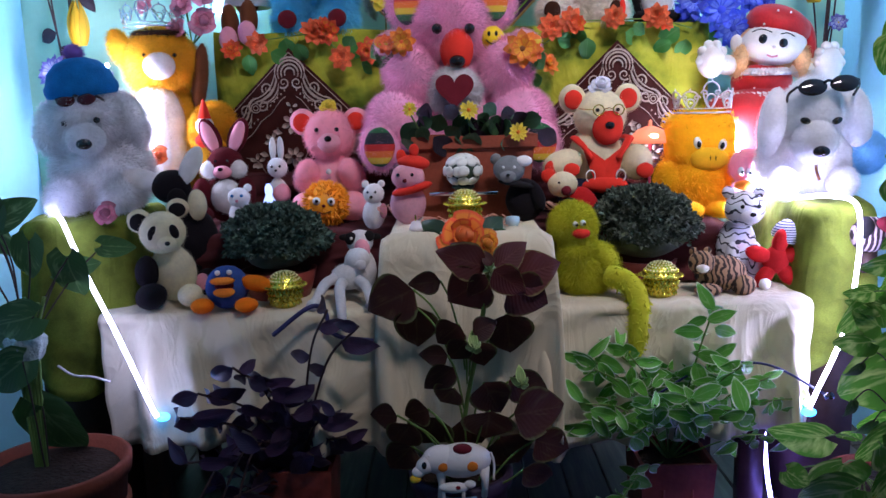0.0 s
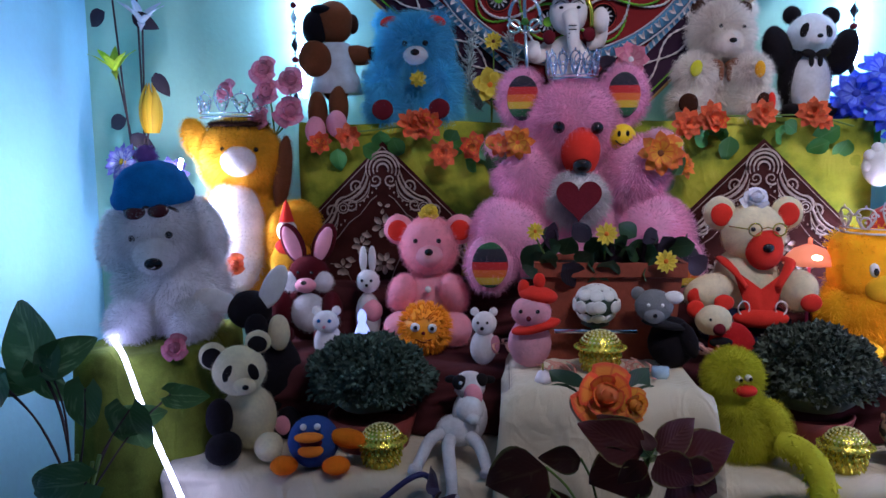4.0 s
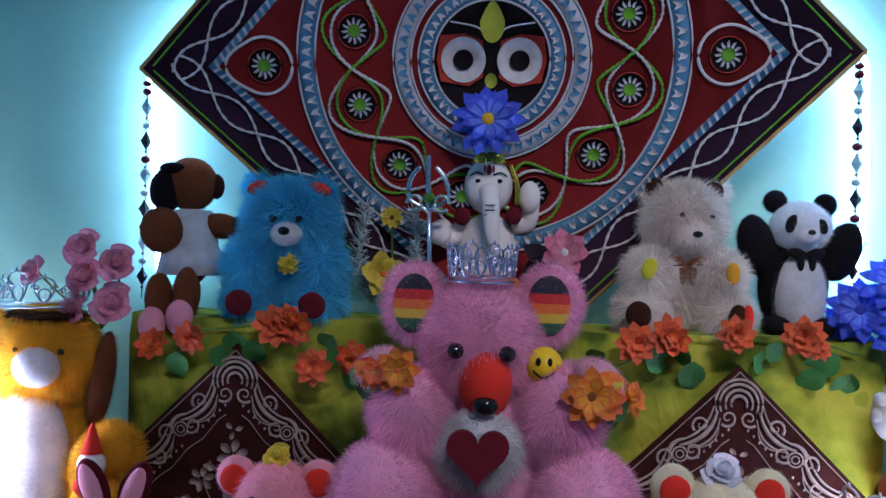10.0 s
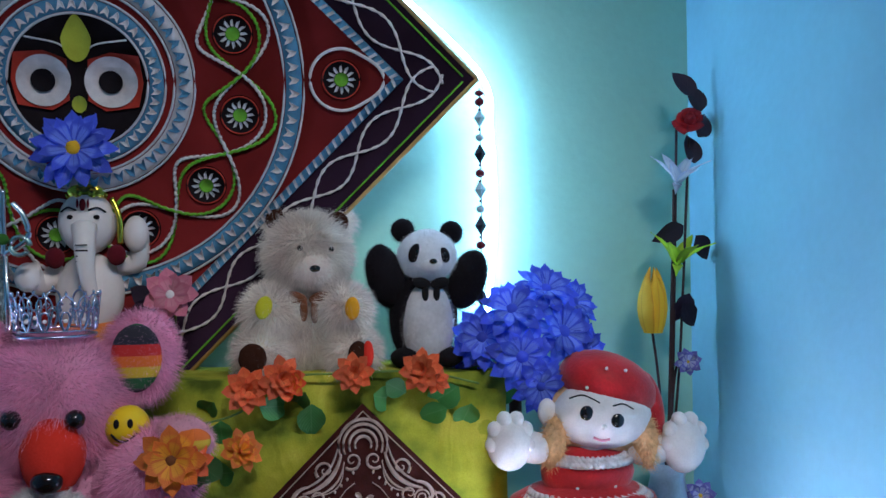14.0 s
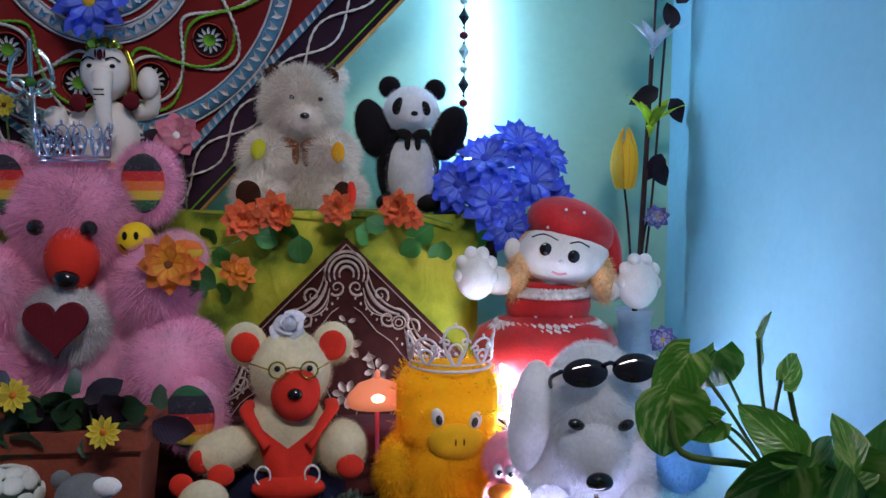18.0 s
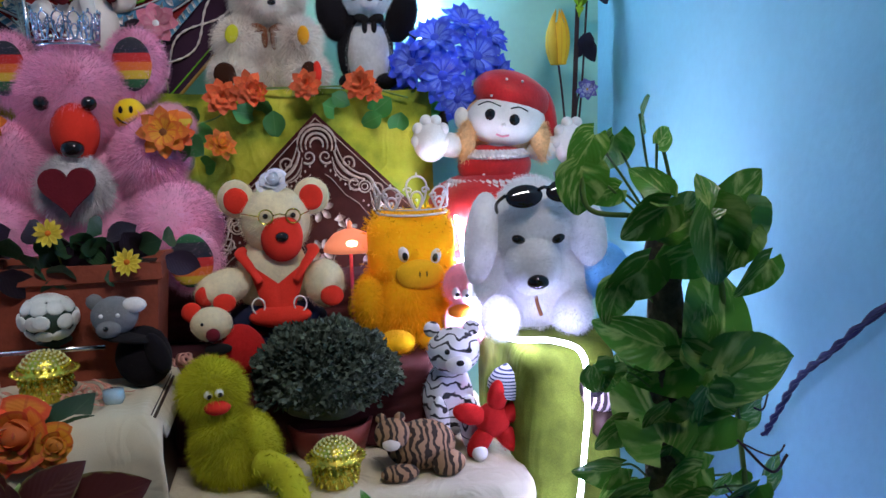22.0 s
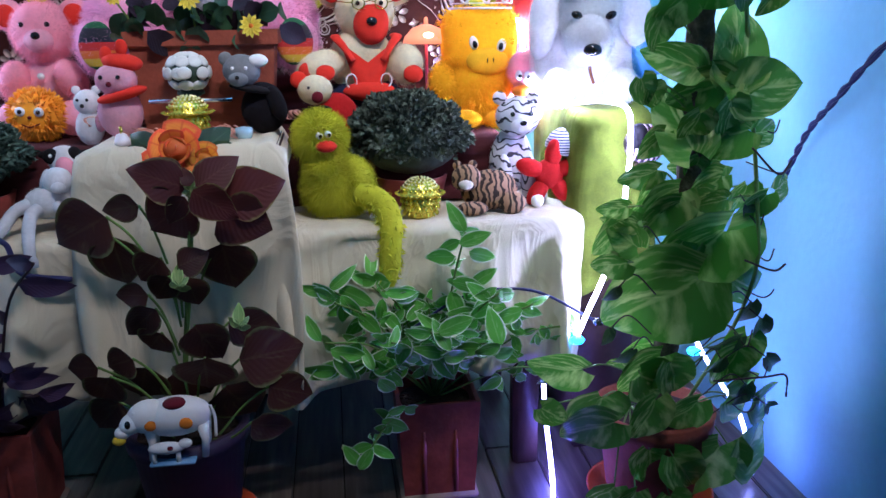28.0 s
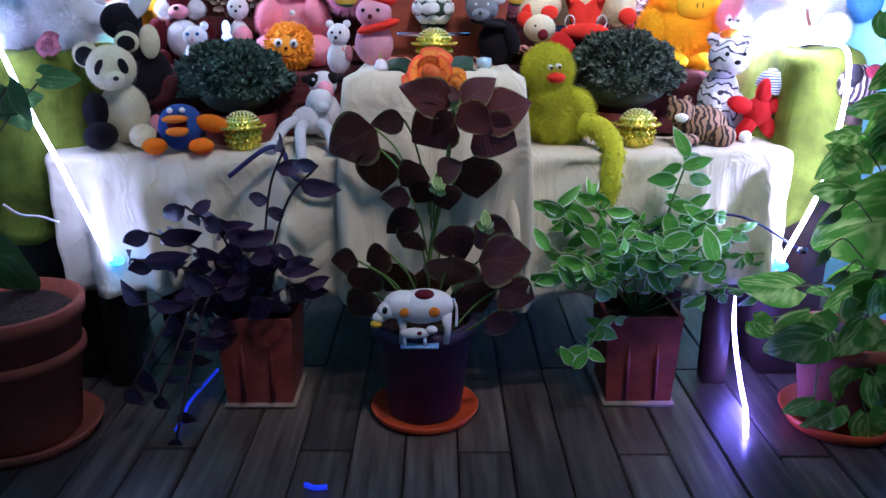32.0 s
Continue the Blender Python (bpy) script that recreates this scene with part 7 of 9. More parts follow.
# ---- potted plants in front ----
def round_pot(th, r0, r1, h, m, z0=0.0, soil=True):
    part("pot", moved(lathe([(0, 0), (r0, 0), (r0 + 0.003, 0.004), (r1, h - 0.03), (r1 + 0.008, h - 0.028), (r1 + 0.010, h), (r1 - 0.002, h + 0.002), (r1 - 0.008, h - 0.03), (0, h - 0.035)], 40), (0, 0, z0)), m, th)
    if soil:
        part("soil", moved(ball((0, 0, 0), (r1 - 0.008, r1 - 0.008, 0.012), None, 0.05, 3), (0, 0, z0 + h - 0.022)), M_SOIL, th)


cp = thing("coleus_plant", "dark maroon coleus with green leaf edges in a plum pot", "potted plant", (0.037, 1.55, 0))
part("saucer", lathe([(0, 0), (0.098, 0), (0.104, 0.004), (0.112, 0.02), (0.108, 0.021), (0.096, 0.008), (0, 0.008)], 44), M_ORANGEP, cp, "orange red saucer")
round_pot(cp, 0.072, 0.098, 0.205, M_PLUM, 0.009)
CROWN, FORK = (0.062, -0.09, 0.648), (0.012, -0.02, 0.34)
stalk(cp, [(0, 0, 0.19), FORK, (0.04, -0.055, 0.5), CROWN], 0.005)
TOP_LEAVES = ((0.056, -0.095, 0.653, 111, 0.87, 0.8), (0.107, -0.07, 0.627, -96, 0.84, 1.04), (0.056, -0.09, 0.631, 50, 0.9, 1.04), (0.097, -0.075, 0.609, -56, 0.79, 1.17), (0.068, -0.115, 0.651, -46, 0.7, 0.83), (0.072, -0.1, 0.654, -110, 0.67, 0.84), (0.047, -0.08, 0.658, 130, 0.59, 0.88), (0.052, -0.1, 0.64, 29, 0.51, 0.7), (0.064, -0.105, 0.657, 154, 0.27, 0.83))
LOWER_LEAVES = ((-0.084, -0.03, 0.598, 60, 0.88, 1.11), (-0.031, -0.035, 0.615, 75, 0.53, 0.81), (-0.08, -0.02, 0.56, -7, 0.85, 0.95), (0.095, -0.05, 0.55, 4, 0.73, 1.25), (0.003, -0.08, 0.539, 48, 0.51, 1.2), (0.029, -0.085, 0.526, -98, 0.39, 1.19), (-0.02, -0.09, 0.483, 93, 0.47, 0.89), (0.041, -0.085, 0.506, -15, 0.48, 1.15), (0.015, -0.09, 0.511, 28, 0.48, 1.0), (-0.01, -0.095, 0.461, 56, 0.66, 0.74), (0.048, -0.1, 0.431, -34, 0.67, 1.11), (-0.009, -0.08, 0.414, 47, 0.44, 1.36))
SKIRT_LEAVES = ((0.096, -0.07, 0.421, -61, 0.72, 0.94), (0.058, -0.1, 0.374, -3, 0.71, 1.34), (0.107, -0.06, 0.351, -88, 0.87, 1.16), (-0.123, -0.05, 0.349, 91, 0.46, 1.12), (-0.094, -0.09, 0.348, 34, 0.71, 0.94), (-0.061, -0.07, 0.369, 59, 0.44, 1.28), (0.121, -0.09, 0.248, -54, 0.69, 0.81), (0.078, -0.05, 0.299, -34, 0.76, 1.28), (0.008, -0.04, 0.337, -27, 0.66, 1.5), (-0.046, -0.05, 0.344, 29, 0.76, 1.16), (0.15, -0.04, 0.289, -58, 0.65, 1.17), (-0.096, -0.05, 0.284, 32, 0.61, 1.14))
for me, table in ((L_COLEUS, TOP_LEAVES), (L_COLEUSG, LOWER_LEAVES), (L_COLEUSG, SKIRT_LEAVES)):
    for x, y, z, dn, s, wide in table:
        facing(me, cp, (x, y, z), dn, 12 + 16 * rng.random(), s * (1.16 if me is L_COLEUS else 1.28), rng.random() * 24 - 12, wide=wide)
        if me is L_COLEUSG:
            foot = (0.012 + 0.3 * x, -0.02 + 0.3 * y, max(0.20, z - 0.10))
            stalk(cp, [foot, ((foot[0] + x) / 2, (foot[1] + y) / 2, z - 0.035), (x, y + 0.002, z)], 0.0022)
for cx, cy, cz in (CROWN, (0.118, -0.095, 0.43), (0.03, -0.09, 0.50)):
    for k in range(5):
        facing(L_COLEUSY, cp, (cx, cy - 0.012, cz), k * 72 + 20, 35, 0.7 + 0.25 * (k % 3), 10)



def square_pot(th):
    w0, w1, h = 0.068, 0.078, 0.205
    v = []
    for w, z in ((w0, 0.012), (w1, h), (w1 - 0.008, h), (w1 - 0.010, h - 0.03)):
        v += [(-w, -w, z), (w, -w, z), (w, w, z), (-w, w, z)]
    f = [(k * 4 + j, k * 4 + (j + 1) % 4, (k + 1) * 4 + (j + 1) % 4, (k + 1) * 4 + j) for k in range(3) for j in range(4)] + [(12, 13, 14, 15), (3, 2, 1, 0)]
    part("pot", (np.array(v), f), M_BRICKP, th, smooth=False)
    for k in (-0.030, 0.030):
        part("rib", moved(brick(0.010, 0.006, h - 0.03, 0.002), (k, -0.074, h / 2 + 0.005), (-2.6, 0, 0)), M_BRICKP, th)
    part("base_plate", moved(brick(0.150, 0.150, 0.012, 0.003), (0, 0, 0.006)), mat("pale_clay", (0.34, 0.24, 0.18), 0.8), th)
    part("soil", moved(ball((0, 0, 0), (0.066, 0.066, 0.01), None, 0.05, 3), (0, 0, h - 0.026)), M_SOIL, th)


fp = thing("variegated_plant", "white-edged green variegated plant in a square brick-red pot", "potted plant", (0.487, 1.635, 0))
square_pot(fp)
frng = np.random.default_rng(12)
TOP_SPRIG, LOW_SPRIG, SIDE_SPRIG = (0.045, -0.12, 0.545), (-0.155, -0.15, 0.13), (0.25, -0.10, 0.25)
tips = [(TOP_SPRIG, 0.9), (LOW_SPRIG, 0.9), (SIDE_SPRIG, 0.75), ((0.26, -0.06, 0.34), 0.7), ((-0.19, -0.10, 0.43), 1.0), ((-0.20, -0.12, 0.36), 1.0), ((0.17, -0.10, 0.40), 0.9)]
for k in range(20):
    a = radians((k * 137.5) % 360)
    out = 0.06 + 0.135 * ((k * 7) % 10) / 10
    ay = math.sin(a) * (0.4 if math.sin(a) > 0.3 else 1.0)
    tips.append(((math.cos(a) * out - 0.01, ay * out - 0.075, 0.24 + (0.06, 0.20, 0.12, 0.16)[k % 4]), 1.0))
for tip, size in tips:
    tip = np.array(tip)
    mid = tip * 0.55 + np.array((0, -0.02, 0.13))
    line = spline([(0.0, 0.0, 0.18), tuple(mid), tuple(tip)], 5)
    stalk(fp, [(0.0, 0.0, 0.18), tuple(mid), tuple(tip)], 0.0019)
    for j in range(4, len(line)):
        for s in (-1, 1):
            if frng.random() < 0.86:
                dn = s * (15 + 85 * frng.random()) if j < len(line) - 1 else s * (50 + 90 * frng.random())
                facing(L_FICUS[int(frng.random() * 3)], fp, tuple(line[j] + frng.normal(size=3) * 0.007), dn, 60 * frng.random() - 5, size * (0.72 + 0.42 * frng.random()), frng.random() * 80 - 40)

pl = thing("purple_trailing_plant", "dark purple trailing plant in a square brick-red pot", "potted plant", (-0.31, 1.635, 0))
square_pot(pl)
for k, tp in enumerate(((-0.15, -0.18, 0.42), (-0.08, -0.18, 0.47), (0.10, -0.15, 0.57), (0.16, -0.16, 0.54), (0.11, -0.17, 0.37), (-0.16, -0.20, 0.10), (-0.13, -0.22, 0.02), (-0.21, -0.2, 0.12), (-0.18, -0.18, 0.28), (0.02, -0.15, 0.36), (-0.04, -0.17, 0.30), (0.06, -0.16, 0.28), (-0.10, -0.17, 0.20), (0.12, -0.12, 0.30), (-0.02, -0.16, 0.42), (-0.20, -0.15, 0.36))):
    low = tp[2] < 0.2
    pts = [(0, 0, 0.19), (tp[0] * 0.5, tp[1] * 0.55, 0.28 if low else tp[2] * 0.72 + 0.05), tp]
    stalk(pl, pts, 0.0026, M_STEMD)
    line = spline(pts, 6)
    for j in range(3, len(line), 1 if k not in (2, 3) else 3):
        s = -1 if j % 2 else 1
        facing(L_PURP, pl, tuple(line[j]), s * (40 + 70 * rng.random()) if not low else s * 40 * rng.random(), 10 + 50 * rng.random(), 0.7 + 0.5 * rng.random(), rng.random() * 60 - 30)

# the creeper on its pole at the right
po = thing("pothos_creeper", "tall pothos creeper with marbled leaves on a moss pole", "potted plant", (0.88, 1.50, 0))
part("saucer", lathe([(0, 0), (0.10, 0), (0.118, 0.03), (0.112, 0.03), (0.098, 0.008), (0, 0.008)], 40), M_ORANGEP, po, "orange red saucer")
round_pot(po, 0.075, 0.10, 0.19, M_TERRA, 0.009)
part("moss_pole", tube(spline([(0.0, 0.0, 0.15), (-0.002, -0.07, 0.50), (-0.010, -0.11, 0.80), (-0.026, -0.13, 0.955)], 10), [0.021 + 0.003 * math.sin(i * 2.1) * math.cos(i * 0.9) for i in range(31)], 12), M_MOSS, po, "dark moss pole")
stalk(po, [(0.05, 0, 0.18), (0.105, -0.06, 0.36), (0.113, -0.11, 0.489), (0.103, -0.115, 0.593), (0.071, -0.125, 0.771), (0.049, -0.13, 0.894), (0.02, -0.17, 0.99)], 0.0034)
stalk(po, [(-0.024, -0.15, 0.94), (-0.066, -0.17, 0.974), (-0.125, -0.16, 0.985), (-0.136, -0.16, 1.03)], 0.0032)
stalk(po, [(0.0, -0.17, 0.95), (-0.04, -0.19, 1.0), (-0.06, -0.20, 1.05), (-0.073, -0.215, 1.058)], 0.0022)
OX, OY = 0.88, 1.50
CROWN_LEAVES = ((0.744, 1.033, 1.337, 0, 5, 0.57, 0, 1.36), (0.787, 1.064, 1.352, 3, 32, 0.67, 0, 1), (0.757, 1.066, 1.334, 68, 5, 0.51, -57, 1), (0.806, 1.057, 1.282, -91, 25, 0.31, -54, 1), (0.861, 0.985, 1.276, 158, 25, 0.50, 43, 1), (0.892, 0.988, 1.294, -160, 5, 0.58, 46, 1), (0.787, 1.087, 1.282, -85, 55, 0.52, 0, 1), (0.864, 0.985, 1.276, -19, 5, 0.99, 0, 1.02), (0.908, 0.98, 1.296, -43, 25, 0.86, 32, 1), (0.814, 0.993, 1.275, 43, 25, 0.63, 0, 0.98), (0.813, 1.004, 1.278, 156, 25, 0.49, -31, 1), (0.794, 1.005, 1.356, 48, 25, 0.38, 23, 1), (0.915, 0.803, 1.352, -144, 15, 1.18, -48, 1))
POLE_LEAVES = ((0.892, 0.8, 1.351, 170, 5, 0.7, 39, 1), (0.822, 0.925, 1.336, -7, 25, 0.85, 54, 1), (0.799, 0.897, 1.363, -8, 15, 0.6, 26, 1), (0.898, 0.799, 1.35, 43, 25, 0.97, 32, 1), (0.847, 0.819, 1.35, 88, 15, 0.84, 33, 1), (0.913, 0.786, 1.344, -48, 5, 1.11, -68, 1), (0.899, 0.769, 1.337, -44, 25, 0.77, 45, 1), (0.96, 0.716, 1.378, -53, 15, 0.67, -57, 1), (0.941, 0.724, 1.358, 50, 15, 0.94, 38, 1), (0.857, 0.696, 1.365, 123, 25, 1.2, 58, 1), (0.808, 0.663, 1.38, 106, 25, 0.67, -68, 1), (0.82, 0.642, 1.385, 71, 5, 0.52, -46, 1))
VINE_LEAVES = ((0.849, 0.609, 1.379, 66, 25, 0.91, -51, 1), (0.755, 0.613, 1.36, 53, 15, 0.47, 38, 1), (0.91, 0.652, 1.371, 48, 5, 0.66, 0, 0.99), (0.919, 0.616, 1.367, 53, 5, 0.51, 33, 1), (0.993, 0.617, 1.38, 72, 25, 0.7, -68, 1), (0.763, 0.805, 1.346, -2, 25, 0.53, -39, 1), (0.785, 0.791, 1.361, -14, 32, 0.53, -43, 1), (0.93, 0.558, 1.388, 82, 22, 2, -68, 1), (0.944, 0.547, 1.408, -74, 22, 1.55, 68, 1), (0.889, 0.481, 1.383, 50, 22, 1.88, 0, 1.33), (0.967, 0.469, 1.416, -59, 15, 0.99, 0, 1), (1.003, 0.361, 1.415, -29, 5, 0.95, 68, 1))
LOW_LEAVES = ((0.983, 0.343, 1.405, -30, 15, 0.94, 68, 1), (0.707, 0.328, 1.404, 43, 25, 1.01, 56, 1), (0.744, 0.276, 1.397, 28, 32, 1.25, -28, 1), (0.839, 0.345, 1.393, 55, 15, 1.05, -32, 1), (0.83, 0.272, 1.381, 14, 5, 1.02, 0, 1.02), (0.836, 0.165, 1.403, -10, 15, 0.94, 0, 1.01), (0.773, 0.102, 1.398, 56, 32, 0.86, -47, 1), (0.873, 0.158, 1.389, -14, 5, 1.18, -31, 1), (0.979, 0.143, 1.431, -25, 22, 1.71, 65, 1), (1.015, 0.116, 1.429, -57, 32, 1.34, -64, 1), (0.811, 0.09, 1.394, 9, 15, 0.91, 26, 1), (0.874, 0.077, 1.392, -15, 5, 0.86, 0, 1.03))
POT_LEAVES = ((0.977, 0.256, 1.411, -23, 32, 1.32, -68, 1), (1.031, 0.231, 1.425, -30, 32, 1.2, -68, 1), (0.639, 0.267, 1.395, -20, 5, 0.58, -51, 1), (0.845, 0.627, 1.377, 62, 15, 1.07, -48, 1), (0.917, 0.669, 1.394, 49, 32, 0.89, 36, 1), (0.898, 0.622, 1.374, 41, 5, 0.58, 24, 1), (0.963, 0.632, 1.387, 35, 32, 0.68, -56, 1), (0.782, 0.581, 1.385, 55, 5, 0.55, 60, 1), (0.782, 0.543, 1.376, 90, 15, 0.65, 65, 1), (0.771, 0.514, 1.388, 40, 32, 0.65, 50, 1), (0.916, 0.249, 1.405, 21, 15, 1, 24, 1), (0.763, 0.232, 1.39, 22, 32, 1.13, 51, 1))
RIM_LEAVES = ((0.803, 0.32, 1.381, -29, 25, 1.15, -40, 1), (0.852, 0.338, 1.38, -54, 15, 1.03, 47, 1), (0.87, 0.544, 1.4, 55, 5, 0.7, -31, 1))
for group in (CROWN_LEAVES, POLE_LEAVES, VINE_LEAVES, LOW_LEAVES, POT_LEAVES, RIM_LEAVES):
    for i, (x, z, y, dn, tip, size, lean, wide) in enumerate(group):
        at = (x - OX, y - OY, z)
        facing(L_POTHOS[i % 3], po, at, dn, tip, size, lean * 0.65, wide=wide)
        near = (-0.024 * min(1.0, z) ** 2 + 0.05 * (z < 0.5) * (1 if x > OX else -1), -0.145 * min(0.94, z) + 0.005, min(0.94, max(0.21, z - 0.045)))
        stalk(po, [near, (at[0] * 0.55 + near[0] * 0.45, (at[1] + near[1]) / 2 + 0.006, (near[2] + z) / 2 + 0.012), (at[0], at[1] + 0.003, z)], 0.0015)
for _ in range(14):
    z = 0.25 + 0.72 * rng.random()
    at = (0.075 * rng.normal() * (1.2 - 0.5 * z), -0.30 * min(1.0, max(0.0, z - 0.12)) + 0.055 + 0.02 * rng.normal(), z)
    facing(L_POTHOS[int(rng.random() * 3)], po, at, rng.normal() * 60, rng.random() * 50, 0.45 + 0.35 * rng.random(), rng.random() * 100 - 50)
for pts in ([(0.06, -0.16, 0.70), (0.10, -0.17, 0.66), (0.12, -0.17, 0.68)], [(0.07, -0.15, 0.52), (0.12, -0.15, 0.50), (0.14, -0.15, 0.51)], [(0.05, -0.12, 0.30), (0.14, -0.12, 0.30), (0.18, -0.12, 0.30), (0.185, -0.12, 0.26)]):
    stalk(po, pts, 0.0018, M_STEMD, "root")

L_HANG = leaf_mesh("leaf", leafy("dull_pothos_leaf", (0.035, 0.085, 0.022), (0.035, 0.085, 0.022), (0.10, 0.17, 0.05), 0.3, 1.4, 0.4), 0.080, 0.036, heart=0.7, curl=0.45, foldk=0.5, n=8)
hrng = np.random.default_rng(21)
for x, z, dn, size in ((0.115, 0.43, -10, 0.9), (0.135, 0.40, 8, 1.0), (0.10, 0.37, 14, 0.8), (0.15, 0.33, -22, 0.9), (0.07, 0.33, 4, 0.75), (0.12, 0.28, -6, 0.9), (0.16, 0.24, -30, 0.8), (-0.09, 0.36, 12, 0.7), (-0.13, 0.40, 20, 0.6), (-0.12, 0.47, 30, 0.6), (-0.10, 0.55, 24, 0.6), (-0.08, 0.71, 30, 0.55), (0.09, 0.60, -20, 0.6), (0.105, 0.76, -30, 0.5)):
    facing(L_HANG, po, (x, -0.105, z), dn, 10 + 15 * hrng.random(), size, hrng.random() * 60 - 30)
    stalk(po, [(0.4 * x, -0.09, z - 0.02), (0.75 * x, -0.10, z + 0.02), (x, -0.105, z)], 0.0012, M_STEMD)
for k in range(9):
    z, s = 0.24 + 0.07 * k, 0.02 * math.sin(k * 2.3)
    stalk(po, [(0.10 + s * 0.3, -0.06, z), (0.118 + s, -0.10, z - 0.012), (0.130 + s, -0.11, z - 0.006 - 0.01 * (k % 3)), (0.137 + s, -0.11, z + 0.004)], 0.0012, M_STEMD, "root")

# arrowhead plant in the big clay pot
M_WRAP = mat("clear_plastic_wrap", (0.42, 0.50, 0.46), 0.18, 0.35, 60, 0.9, 90, spec=0.8, dist=0.006)
sy = thing("arrowhead_plant", "arrowhead plant with long stalks in a big terracotta pot", "potted plant", (-0.76, 1.47, 0))
part("saucer", lathe([(0, 0), (0.135, 0), (0.15, 0.025), (0.143, 0.026), (0.13, 0.008), (0, 0.008)], 40), M_TERRA, sy)
round_pot(sy, 0.105, 0.135, 0.27, M_TERRA, 0.009)
part("pot_band", moved(lathe([(0.128, 0), (0.137, 0.004), (0.137, 0.02), (0.130, 0.024)], 40), (0, 0, 0.17)), M_TERRA, sy)
STALK_LEAVES = ((-0.874, 0.742, 1.554, 147, 12, 1.21, 0, 1.1), (-0.859, 0.747, 1.549, -77, 4, 0.8, -41, 1), (-0.874, 0.742, 1.551, 13, 12, 0.79, -32, 1), (-0.953, 0.725, 1.551, 74, 22, 0.98, -35, 1), (-0.962, 0.719, 1.56, -106, 4, 0.66, 36, 1), (-0.84, 0.534, 1.566, 108, 12, 1.16, -40, 1), (-0.797, 0.707, 1.547, 12, 4, 0.79, 0, 1.09))
LOWER_STALK_LEAVES = ((-0.724, 0.672, 1.546, 63, 22, 1.04, -58, 1), (-0.757, 0.642, 1.575, -39, 12, 0.72, -57, 1), (-0.666, 0.69, 1.575, -40, 4, 0.59, -42, 1), (-0.784, 0.384, 1.5, -53, 22, 1.5, 40, 1), (-0.78, 0.567, 1.5, 36, 4, 1.06, 40, 1), (-0.812, 0.477, 1.5, 55, 4, 1.13, 0, 0.96))
KNOT = (-0.056, 0.06, 0.502)
for x, z, y, dn, tip, size, lean, wide in STALK_LEAVES + LOWER_STALK_LEAVES:
    at = (x + 0.76, y - 1.47, z)
    facing(L_SYNG, sy, at, dn, tip, size, lean, wide=wide)
    if z > KNOT[2]:
        stalk(sy, [(KNOT[0] + 0.01 * math.sin(x * 90), KNOT[1], KNOT[2]), (KNOT[0] * 0.5 + at[0] * 0.5, at[1] + 0.004, KNOT[2] + (z - KNOT[2]) * 0.62), at], 0.0017, M_STEMD)
    else:
        stalk(sy, [(0.3 * at[0], 0.0, 0.25), (0.7 * at[0], at[1] * 0.6, 0.5 * z + 0.16), at], 0.0017, M_STEMD)
for k in range(6):
    x = KNOT[0] + (k - 2.5) * 0.009
    stalk(sy, [(x * 0.4, 0.0, 0.24), (x, KNOT[1], KNOT[2]), (x + 0.004 * (k - 1), KNOT[1] + 0.012, KNOT[2] + 0.07 + 0.012 * (k % 3))], 0.0034, M_STEM)
part("plastic_wrap", moved(ball((0, 0, 0), (0.036, 0.034, 0.040), None, 0.16, 3), KNOT), M_WRAP, sy, "crumpled clear plastic tied round the stalks")
part("tie_cord", tube(spline([(-0.015, 0.09, 0.447), (0.019, 0.08, 0.43), (0.059, 0.08, 0.425), (0.088, 0.09, 0.411)]), 0.0026, 6), M_WHITEC, sy, "pale cord end")

# ---- terracotta planter with daisies ----
pt = thing("terracotta_planter", "long terracotta planter of dark leaves and yellow daisies", "planter", (0.085, 1.865, 0.690))
v = []
for w, d_, z in ((0.118, 0.045, 0), (0.132, 0.058, 0.158), (0.140, 0.066, 0.162), (0.140, 0.066, 0.188), (0.130, 0.056, 0.188), (0.126, 0.052, 0.16)):
    v += [(-w, -d_, z), (w, -d_, z), (w, d_, z), (-w, d_, z)]
part("trough", (np.array(v), [(k * 4 + j, k * 4 + (j + 1) % 4, (k + 1) * 4 + (j + 1) % 4, (k + 1) * 4 + j) for k in range(5) for j in range(4)] + [(20, 21, 22, 23), (3, 2, 1, 0)]), M_TERRA, pt, smooth=False)
part("soil", moved(brick(0.24, 0.10, 0.02), (0, 0, 0.168)), M_SOIL, pt)
for k in range(46):
    x, z = rng.random() * 0.32 - 0.16, 0.165 + rng.random() * 0.075
    facing(L_DARK if k % 4 else L_DKPURP, pt, (x, -0.03 - 0.06 * rng.random(), z), rng.random() * 240 - 120, 20 + 50 * rng.random(), 0.75 + 0.5 * rng.random(), rng.random() * 40 - 20)
for x, z, dn in ((-0.04, 0.225, 140), (0.01, 0.22, 60), (0.0, 0.215, -60), (0.06, 0.225, -130), (0.05, 0.215, 20)):
    facing(L_DKPURP, pt, (x, -0.05, z), dn, 40, 0.85, rng.random() * 40 - 20)
for x, z, r in ((-0.14, 0.25, 0.016), (-0.012, 0.245, 0.021), (0.095, 0.195, 0.021)):
    stalk(pt, [(x * 0.7, -0.03, 0.16), (x, -0.075, z - 0.01), (x, -0.085, z)], 0.0018)
    flower(pt, (x, -0.09, z), r, "yellow", 12, 1, (0.1, -1, 0.15), "orange", 15)


